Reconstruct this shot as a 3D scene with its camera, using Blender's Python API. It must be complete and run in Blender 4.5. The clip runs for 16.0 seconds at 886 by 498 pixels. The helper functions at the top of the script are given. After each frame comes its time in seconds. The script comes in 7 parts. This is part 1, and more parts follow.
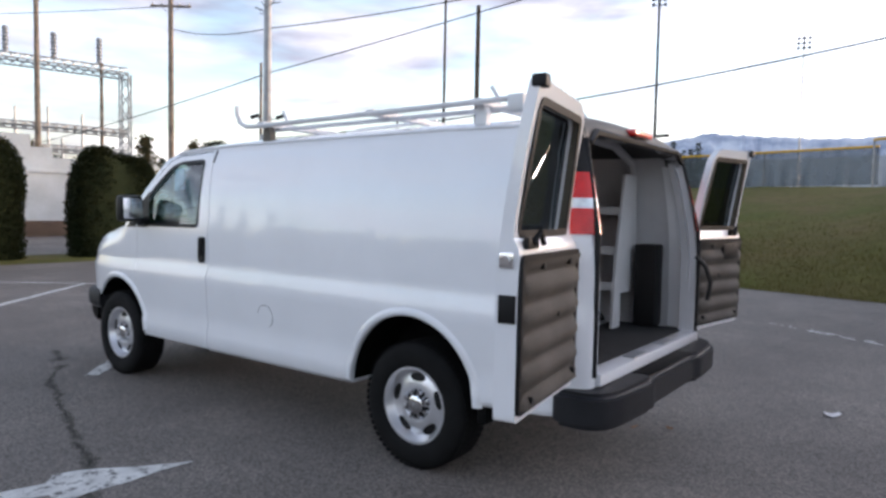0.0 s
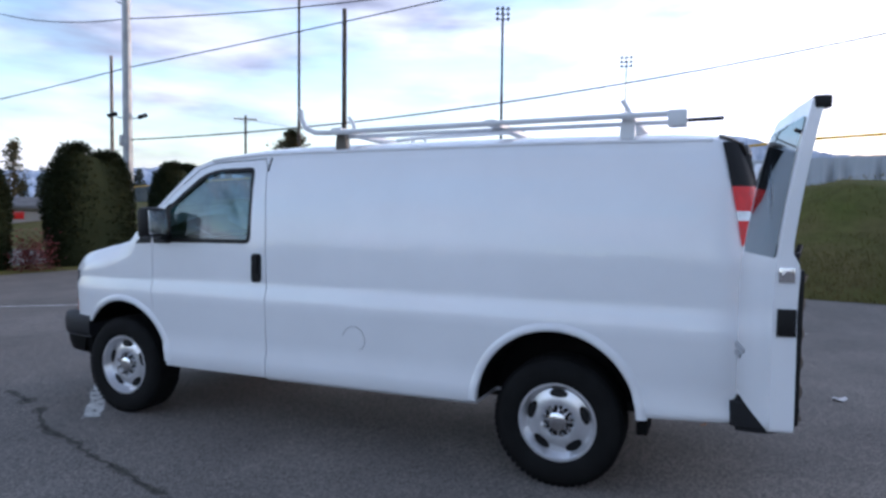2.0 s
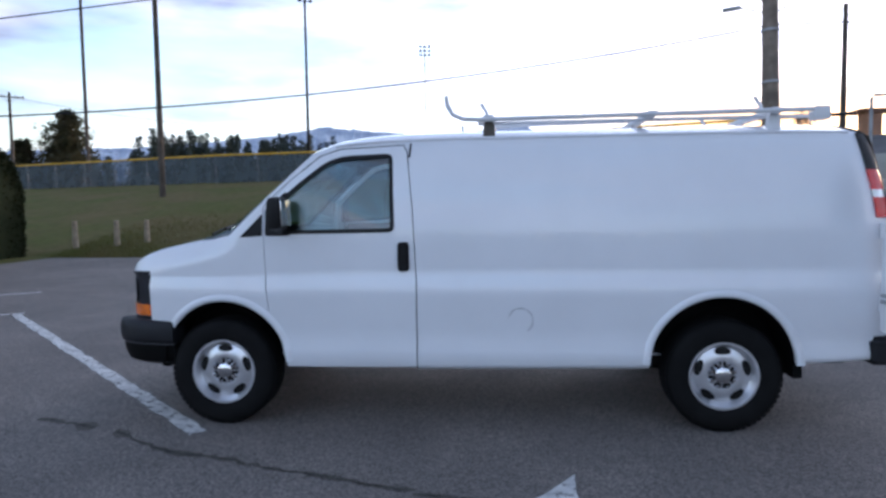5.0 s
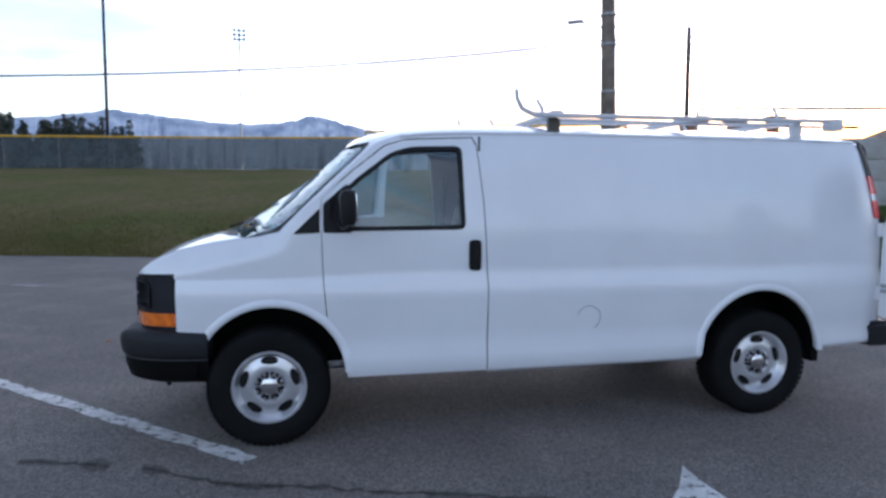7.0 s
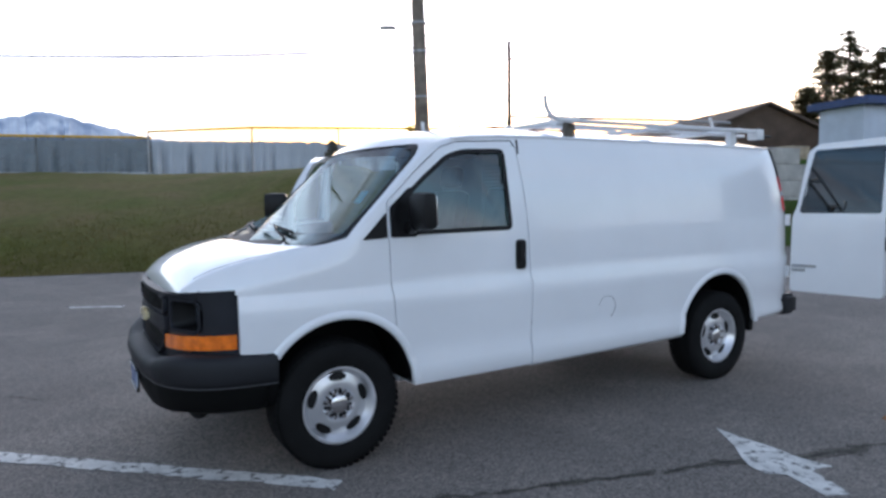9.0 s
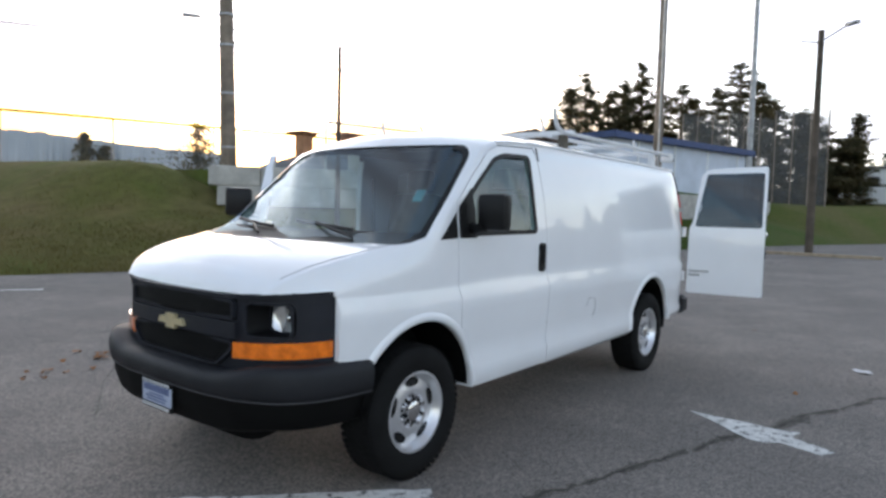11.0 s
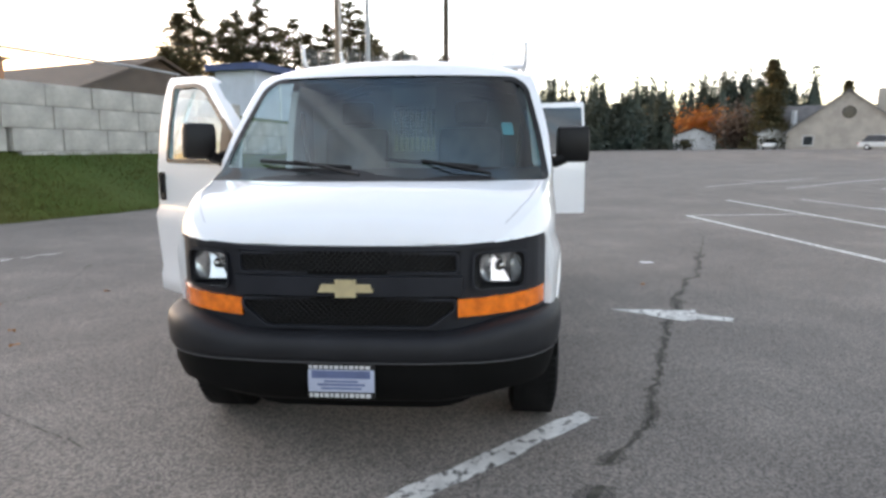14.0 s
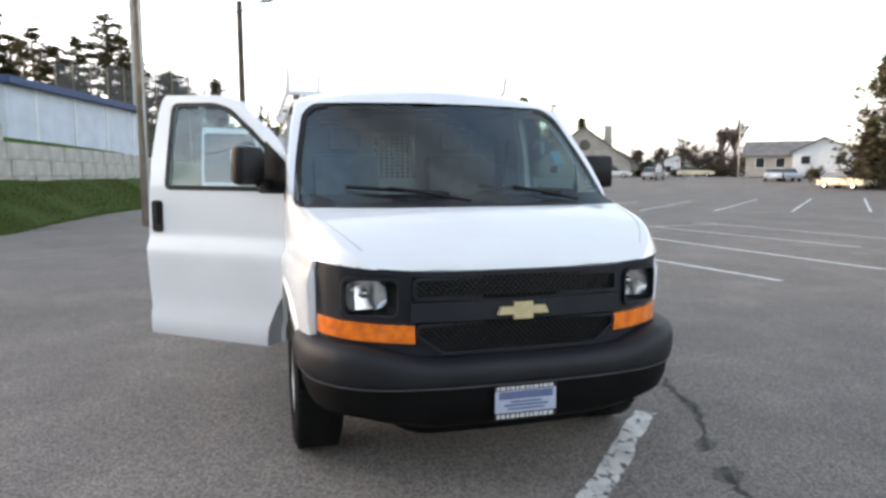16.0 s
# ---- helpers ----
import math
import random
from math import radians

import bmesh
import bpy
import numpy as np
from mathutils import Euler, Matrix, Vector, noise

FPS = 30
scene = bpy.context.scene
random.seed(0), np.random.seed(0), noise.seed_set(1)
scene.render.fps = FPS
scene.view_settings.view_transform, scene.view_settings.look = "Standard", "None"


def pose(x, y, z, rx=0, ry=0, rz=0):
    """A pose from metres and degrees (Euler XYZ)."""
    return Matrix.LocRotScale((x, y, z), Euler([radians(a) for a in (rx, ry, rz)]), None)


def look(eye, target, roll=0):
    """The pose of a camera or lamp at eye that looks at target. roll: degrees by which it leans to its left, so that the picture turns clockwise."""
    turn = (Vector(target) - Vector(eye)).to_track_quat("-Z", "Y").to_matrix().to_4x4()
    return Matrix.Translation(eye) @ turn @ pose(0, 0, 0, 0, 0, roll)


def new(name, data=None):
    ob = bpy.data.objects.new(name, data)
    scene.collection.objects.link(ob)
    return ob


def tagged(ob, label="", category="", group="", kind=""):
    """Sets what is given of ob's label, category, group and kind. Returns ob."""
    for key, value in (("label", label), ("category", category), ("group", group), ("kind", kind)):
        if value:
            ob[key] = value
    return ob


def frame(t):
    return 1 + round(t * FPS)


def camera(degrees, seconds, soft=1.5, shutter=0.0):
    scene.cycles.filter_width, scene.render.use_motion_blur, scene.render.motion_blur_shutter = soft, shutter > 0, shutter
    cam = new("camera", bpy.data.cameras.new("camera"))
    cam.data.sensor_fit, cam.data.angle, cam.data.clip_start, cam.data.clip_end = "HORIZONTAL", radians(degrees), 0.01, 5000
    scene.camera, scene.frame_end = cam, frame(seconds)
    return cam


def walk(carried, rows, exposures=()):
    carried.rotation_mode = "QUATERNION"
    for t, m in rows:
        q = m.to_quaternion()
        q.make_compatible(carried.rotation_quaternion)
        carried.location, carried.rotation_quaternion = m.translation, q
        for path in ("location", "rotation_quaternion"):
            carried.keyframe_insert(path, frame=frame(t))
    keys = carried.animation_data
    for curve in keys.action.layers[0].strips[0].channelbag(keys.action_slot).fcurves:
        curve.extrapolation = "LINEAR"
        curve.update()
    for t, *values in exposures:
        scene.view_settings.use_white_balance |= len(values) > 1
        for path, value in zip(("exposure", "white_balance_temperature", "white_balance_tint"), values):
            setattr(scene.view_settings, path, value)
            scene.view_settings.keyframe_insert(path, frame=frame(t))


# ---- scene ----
from mathutils.bvhtree import BVHTree
from mathutils.geometry import barycentric_transform

cam = camera(68.0, 16.0, 2.9)
PATH = [
    (0, (-2.417, 3.887, 1.511), (-1.212, 2.295, 1.399), 1.1),
    (0.5, (-2.031, 4.103, 1.518), (-0.93, 2.438, 1.39), 1.5),
    (1, (-1.622, 4.32, 1.537), (-0.715, 2.544, 1.38), -0.8),
    (1.5, (-1.235, 4.482, 1.512), (-0.381, 2.674, 1.445), -1.1),
    (2, (-0.866, 4.644, 1.538), (-0.076, 2.809, 1.447), 0.6),
    (2.5, (-0.502, 4.856, 1.526), (0.194, 2.99, 1.342), 1.8),
    (3, (-0.206, 4.998, 1.525), (0.398, 3.097, 1.379), 0.2),
    (3.5, (0.203, 5.21, 1.547), (0.722, 3.28, 1.48), -0.1),
    (4, (0.602, 5.352, 1.51), (1.05, 3.409, 1.353), 1.3),
    (4.2, (0.749, 5.362, 1.522), (1.176, 3.411, 1.416), -0.6),
    (5.25, (1.69, 5.385, 1.537), (1.79, 3.398, 1.385), -0.4),
    (6.3, (2.615, 5.249, 1.551), (2.394, 3.271, 1.349), -1.5),
    (6.5, (2.785, 5.22, 1.539), (2.535, 3.243, 1.373), 0.7),
    (7, (3.156, 5.09, 1.554), (2.767, 3.134, 1.399), 0.2),
    (7.5, (3.627, 4.968, 1.572), (3.077, 3.06, 1.332), -0.7),
    (8, (3.998, 4.817, 1.543), (3.361, 2.927, 1.396), 0.3),
    (8.5, (4.421, 4.633, 1.539), (3.618, 2.804, 1.437), 0.8),
    (8.7, (4.593, 4.578, 1.566), (3.689, 2.798, 1.441), -0.2),
    (9.75, (5.41, 4.05, 1.512), (4.165, 2.492, 1.36), 0.0),
    (10.8, (6.106, 3.382, 1.464), (4.572, 2.111, 1.281), 0.2),
    (11, (6.181, 3.267, 1.497), (4.609, 2.035, 1.379), 1.5),
    (11.5, (6.472, 2.889, 1.495), (4.78, 1.841, 1.3), -0.2),
    (12, (6.635, 2.512, 1.485), (4.89, 1.547, 1.336), -0.9),
    (12.5, (6.784, 2.034, 1.477), (4.961, 1.228, 1.311), 0.9),
    (13, (6.94, 1.621, 1.452), (5.047, 1.02, 1.221), 1.7),
    (13.5, (6.99, 1.135, 1.473), (5.051, 0.708, 1.228), 1.4),
    (14, (7.06, 0.63, 1.462), (5.088, 0.478, 1.163), -0.3),
    (14.5, (7.083, 0.161, 1.456), (5.094, 0.15, 1.251), 1.5),
    (15, (7.105, -0.264, 1.481), (5.125, -0.03, 1.328), 1.2),
    (15.5, (7.134, -0.715, 1.447), (5.195, -0.284, 1.21), 1.8),
    (16, (6.996, -1.115, 1.464), (5.082, -0.577, 1.243), -0.1),
]
EXPO = [(0, 2.48, 6150, 17), (0.5, 2.28, 5800, 15), (1.0, 2.1, 5550, 15), (1.5, 2.22, 5450, 16), (4, 2.16, 5350, 17), (7, 2.2, 5400, 16), (8.7, 2.36, 5600, 13), (11, 2.62, 6200, 11), (11.5, 2.55, 6200, 11), (12.5, 2.82, 6450, 12), (13, 3.2, 6600, 12), (13.6, 3.13, 6650, 12), (14.5, 3.25, 6750, 12), (16, 3.14, 6600, 11)]
SKY, SUN, HAZE = 0.15, 0.8, 0.5
walk(cam, [(t, look(eye, target, roll)) for t, eye, target, roll in PATH],
     EXPO)

# ---- world and sun ----
SUN_AZ, SUN_EL = -127.0, 5.0
world = bpy.data.worlds.new("sky")
scene.world = world
world.use_nodes = True
wn, wl = world.node_tree.nodes, world.node_tree.links
wn.clear()
sky = wn.new("ShaderNodeTexSky")
sky.sky_type = 'NISHITA'
sky.sun_disc = False
sky.sun_elevation = radians(SUN_EL)
sky.sun_rotation = radians(90 - SUN_AZ)
sky.altitude, sky.air_density, sky.dust_density, sky.ozone_density = 50, 1.0, 1.6, 1.5
tc = wn.new("ShaderNodeTexCoord")
mp = wn.new("ShaderNodeMapping")
mp.inputs["Scale"].default_value = (1.6, 1.6, 7.0)
mp.inputs["Rotation"].default_value = (0.0, 0.06, 0.7)
cn = wn.new("ShaderNodeTexNoise")
cn.inputs["Scale"].default_value = 1.7
cn.inputs["Detail"].default_value = 7
cn.inputs["Roughness"].default_value = 0.55
cr = wn.new("ShaderNodeValToRGB")
cr.color_ramp.elements[0].position, cr.color_ramp.elements[1].position = 0.30, 0.58
cm = wn.new("ShaderNodeMix")
cm.data_type = 'RGBA'
gray = wn.new("ShaderNodeRGBToBW")
veil = wn.new("ShaderNodeMix")
veil.data_type = 'RGBA'
veil.blend_type = 'MULTIPLY'
veil.inputs["Factor"].default_value = 1.0
bgd = wn.new("ShaderNodeBackground")
bgd.inputs["Strength"].default_value = SKY
out = wn.new("ShaderNodeOutputWorld")
wl.new(tc.outputs["Generated"], mp.inputs["Vector"])
wl.new(mp.outputs["Vector"], cn.inputs["Vector"])
wl.new(cn.outputs["Fac"], cr.inputs["Fac"])
sx = wn.new("ShaderNodeSeparateXYZ")
hz = wn.new("ShaderNodeMapRange")
hz.inputs["From Min"].default_value, hz.inputs["From Max"].default_value = 0.02, 0.40
hz.inputs["To Min"].default_value, hz.inputs["To Max"].default_value = HAZE, 0.0
mxm = wn.new("ShaderNodeMath")
mxm.operation = 'MAXIMUM'
wl.new(tc.outputs["Generated"], sx.inputs["Vector"])
wl.new(sx.outputs["Z"], hz.inputs["Value"])
wl.new(cr.outputs["Color"], mxm.inputs[0])
wl.new(hz.outputs["Result"], mxm.inputs[1])
wl.new(mxm.outputs["Value"], cm.inputs["Factor"])
wl.new(sky.outputs["Color"], gray.inputs["Color"])
cn2 = wn.new("ShaderNodeTexNoise")
cn2.inputs["Scale"].default_value, cn2.inputs["Detail"].default_value = 3.1, 6
wl.new(mp.outputs["Vector"], cn2.inputs["Vector"])
cr2 = wn.new("ShaderNodeValToRGB")
cr2.color_ramp.elements[0].position, cr2.color_ramp.elements[1].position = 0.36, 0.62
cr2.color_ramp.elements[0].color, cr2.color_ramp.elements[1].color = (0.50, 0.51, 0.60, 1), (1.12, 1.11, 1.15, 1)
wl.new(cn2.outputs["Fac"], cr2.inputs["Fac"])
wl.new(cr2.outputs["Color"], veil.inputs["B"])
wl.new(gray.outputs["Val"], veil.inputs["A"])
wl.new(sky.outputs["Color"], cm.inputs["A"])
wl.new(veil.outputs["Result"], cm.inputs["B"])
hw = wn.new("ShaderNodeMapRange")
hw.inputs["From Min"].default_value, hw.inputs["From Max"].default_value = 0.0, 0.20
hw.inputs["To Min"].default_value, hw.inputs["To Max"].default_value = 0.6, 0.0
wl.new(sx.outputs["Z"], hw.inputs["Value"])
warm = wn.new("ShaderNodeMix")
warm.data_type, warm.blend_type = 'RGBA', 'MULTIPLY'
warm.inputs["B"].default_value = (1.10, 0.98, 0.68, 1)
wl.new(hw.outputs["Result"], warm.inputs["Factor"])
wl.new(cm.outputs["Result"], warm.inputs["A"])
dot = wn.new("ShaderNodeVectorMath")
dot.operation = 'DOT_PRODUCT'
dot.inputs[1].default_value = (math.cos(radians(SUN_AZ)), math.sin(radians(SUN_AZ)), 0.0)
wl.new(tc.outputs["Generated"], dot.inputs[0])
near = wn.new("ShaderNodeMapRange")
near.interpolation_type = 'SMOOTHSTEP'
near.inputs["From Min"].default_value, near.inputs["From Max"].default_value = 0.74, 0.99
wl.new(dot.outputs["Value"], near.inputs["Value"])
low = wn.new("ShaderNodeMapRange")
low.interpolation_type = 'SMOOTHSTEP'
low.inputs["From Min"].default_value, low.inputs["From Max"].default_value = 0.34, 0.04
wl.new(sx.outputs["Z"], low.inputs["Value"])
both = wn.new("ShaderNodeMath")
both.operation = 'MULTIPLY'
wl.new(near.outputs["Result"], both.inputs[0])
wl.new(low.outputs["Result"], both.inputs[1])
glow = wn.new("ShaderNodeMix")
glow.data_type, glow.blend_type = 'RGBA', 'MULTIPLY'
glow.inputs["B"].default_value = (0.52, 0.29, 0.085, 1)
wl.new(both.outputs["Value"], glow.inputs["Factor"])
wl.new(warm.outputs["Result"], glow.inputs["A"])
wl.new(glow.outputs["Result"], bgd.inputs["Color"])
wl.new(bgd.outputs["Background"], out.inputs["Surface"])

sun = new("sun", bpy.data.lights.new("sun", 'SUN'))
sun.data.energy, sun.data.angle, sun.data.color = SUN, radians(10), (1.0, 0.80, 0.58)
sd = Vector((math.cos(radians(SUN_AZ)), math.sin(radians(SUN_AZ)), math.tan(radians(SUN_EL))))
sun.matrix_world = look(sd * 60, (0, 0, 0))


# ---- materials ----
def mat(name, color, rough=0.6, metal=0.0, var=0.15, scale=8.0, bump=0.0, bscale=60.0, coat=0.0, second=None, spec=0.5, fine=0.0):
    """A surface with colour variation at two scales and a fine relief."""
    m = bpy.data.materials.new(name)
    m.use_nodes = True
    n, l = m.node_tree.nodes, m.node_tree.links
    b = n["Principled BSDF"]
    b.inputs["Roughness"].default_value = rough
    b.inputs["Metallic"].default_value = metal
    b.inputs["Coat Weight"].default_value = coat
    b.inputs["Coat Roughness"].default_value = 0.025
    b.inputs["Specular IOR Level"].default_value = spec
    co = n.new("ShaderNodeTexCoord")
    t1 = n.new("ShaderNodeTexNoise")
    t1.inputs["Scale"].default_value, t1.inputs["Detail"].default_value = scale, 6
    t2 = n.new("ShaderNodeTexNoise")
    t2.inputs["Scale"].default_value, t2.inputs["Detail"].default_value = scale * 9, 3
    l.new(co.outputs["Object"], t1.inputs["Vector"])
    l.new(co.outputs["Object"], t2.inputs["Vector"])
    ramp = n.new("ShaderNodeValToRGB")
    e = ramp.color_ramp.elements
    lo = second if second else tuple(c * (1 - var) for c in color)
    hi = color if second else tuple(min(1, c * (1 + var)) for c in color)
    e[0].position, e[1].position = 0.34, 0.66
    e[0].color, e[1].color = (*lo, 1), (*hi, 1)
    l.new(t1.outputs["Fac"], ramp.inputs["Fac"])
    mx = n.new("ShaderNodeMix")
    mx.data_type, mx.blend_type = 'RGBA', 'OVERLAY'
    mx.inputs["Factor"].default_value = fine if fine else min(0.6, var)
    l.new(ramp.outputs["Color"], mx.inputs["A"])
    l.new(t2.outputs["Color"], mx.inputs["B"])
    g = n.new("ShaderNodeRGBToBW")
    l.new(t2.outputs["Color"], g.inputs["Color"])
    l.new(g.outputs["Val"], mx.inputs["B"])
    l.new(mx.outputs["Result"], b.inputs["Base Color"])
    if bump:
        t3 = n.new("ShaderNodeTexNoise")
        t3.inputs["Scale"].default_value, t3.inputs["Detail"].default_value = bscale, 4
        l.new(co.outputs["Object"], t3.inputs["Vector"])
        bp = n.new("ShaderNodeBump")
        bp.inputs["Strength"].default_value, bp.inputs["Distance"].default_value = bump, 0.02
        l.new(t3.outputs["Fac"], bp.inputs["Height"])
        l.new(bp.outputs["Normal"], b.inputs["Normal"])
    return m


def glass_mat(name, tint, rough=0.02, clear=0.8, gloss=0.06, most=1.0):
    """Thin pane: a clear part that lets the view through and a glossy part."""
    m = bpy.data.materials.new(name)
    m.use_nodes = True
    n, l = m.node_tree.nodes, m.node_tree.links
    n.clear()
    o = n.new("ShaderNodeOutputMaterial")
    tr = n.new("ShaderNodeBsdfTransparent")
    tr.inputs["Color"].default_value = (*[c * clear for c in tint], 1)
    gl = n.new("ShaderNodeBsdfGlossy")
    gl.inputs["Roughness"].default_value = rough
    gl.inputs["Color"].default_value = (0.86, 0.95, 1.0, 1)
    lw = n.new("ShaderNodeLayerWeight")
    lw.inputs["Blend"].default_value = 0.5
    pw = n.new("ShaderNodeMath")
    pw.operation = 'POWER'
    pw.inputs[1].default_value = 4.5
    fr = n.new("ShaderNodeMapRange")
    fr.inputs["To Min"].default_value, fr.inputs["To Max"].default_value = gloss, most
    mx = n.new("ShaderNodeMixShader")
    l.new(lw.outputs["Facing"], pw.inputs[0])
    l.new(pw.outputs["Value"], fr.inputs["Value"])
    l.new(fr.outputs["Result"], mx.inputs["Fac"])
    l.new(tr.outputs["BSDF"], mx.inputs[1])
    l.new(gl.outputs["BSDF"], mx.inputs[2])
    l.new(mx.outputs["Shader"], o.inputs["Surface"])
    return m


def net_mat(name, color, cover):
    """Woven screen or netting: part cloth, part see-through."""
    m = mat(name, color, 0.8, var=0.2, scale=1.5)
    n, l = m.node_tree.nodes, m.node_tree.links
    o = n["Material Output"]
    tr = n.new("ShaderNodeBsdfTransparent")
    mx = n.new("ShaderNodeMixShader")
    mx.inputs["Fac"].default_value = cover
    l.new(tr.outputs["BSDF"], mx.inputs[1])
    l.new(n["Principled BSDF"].outputs["BSDF"], mx.inputs[2])
    l.new(mx.outputs["Shader"], o.inputs["Surface"])
    return m


def asphalt_mat():
    m = mat("asphalt", (0.166, 0.150, 0.137), 0.85, var=0.13, scale=0.35, bump=0.35, bscale=120, spec=0.35)
    n, l = m.node_tree.nodes, m.node_tree.links
    b = n["Principled BSDF"]
    old = b.inputs["Base Color"].links[0].from_socket
    co = n["Texture Coordinate"]
    vo = n.new("ShaderNodeTexVoronoi")
    vo.inputs["Scale"].default_value = 95
    l.new(co.outputs["Object"], vo.inputs["Vector"])
    rp = n.new("ShaderNodeValToRGB")
    rp.color_ramp.elements[0].position, rp.color_ramp.elements[1].position = 0.05, 0.9
    rp.color_ramp.elements[0].color, rp.color_ramp.elements[1].color = (0.55, 0.55, 0.55, 1), (1.9, 1.86, 1.8, 1)
    sep = n.new("ShaderNodeSeparateColor")
    l.new(vo.outputs["Color"], sep.inputs["Color"])
    l.new(sep.outputs["Red"], rp.inputs["Fac"])
    mx = n.new("ShaderNodeMix")
    mx.data_type, mx.blend_type = 'RGBA', 'MULTIPLY'
    mx.inputs["Factor"].default_value = 0.75
    l.new(old, mx.inputs["A"])
    l.new(rp.outputs["Color"], mx.inputs["B"])
    # pale weathered patches and streaks
    t4 = n.new("ShaderNodeTexNoise")
    t4.inputs["Scale"].default_value, t4.inputs["Detail"].default_value = 1.3, 8
    l.new(co.outputs["Object"], t4.inputs["Vector"])
    r4 = n.new("ShaderNodeValToRGB")
    r4.color_ramp.elements[0].position, r4.color_ramp.elements[1].position = 0.45, 0.75
    r4.color_ramp.elements[0].color, r4.color_ramp.elements[1].color = (0.92, 0.92, 0.92, 1), (1.14, 1.13, 1.12, 1)
    l.new(t4.outputs["Fac"], r4.inputs["Fac"])
    m2 = n.new("ShaderNodeMix")
    m2.data_type, m2.blend_type = 'RGBA', 'MULTIPLY'
    m2.inputs["Factor"].default_value = 1.0
    l.new(mx.outputs["Result"], m2.inputs["A"])
    l.new(r4.outputs["Color"], m2.inputs["B"])
    l.new(m2.outputs["Result"], b.inputs["Base Color"])
    return m


def worn_paint():
    """Road paint flaked off in spots down to the asphalt."""
    m = mat("road_paint", (0.68, 0.67, 0.64), 0.8, var=0.18, scale=6, bump=0.3, bscale=90)
    n, l = m.node_tree.nodes, m.node_tree.links
    b = n["Principled BSDF"]
    old = b.inputs["Base Color"].links[0].from_socket
    t = n.new("ShaderNodeTexNoise")
    t.inputs["Scale"].default_value, t.inputs["Detail"].default_value = 14, 9
    t.inputs["Roughness"].default_value = 0.7
    l.new(n["Texture Coordinate"].outputs["Object"], t.inputs["Vector"])
    r = n.new("ShaderNodeValToRGB")
    r.color_ramp.elements[0].position, r.color_ramp.elements[1].position = 0.39, 0.48
    l.new(t.outputs["Fac"], r.inputs["Fac"])
    mx = n.new("ShaderNodeMix")
    mx.data_type = 'RGBA'
    l.new(r.outputs["Color"], mx.inputs["Factor"])
    mx.inputs["A"].default_value = (0.12, 0.112, 0.105, 1)
    l.new(old, mx.inputs["B"])
    l.new(mx.outputs["Result"], b.inputs["Base Color"])
    return m


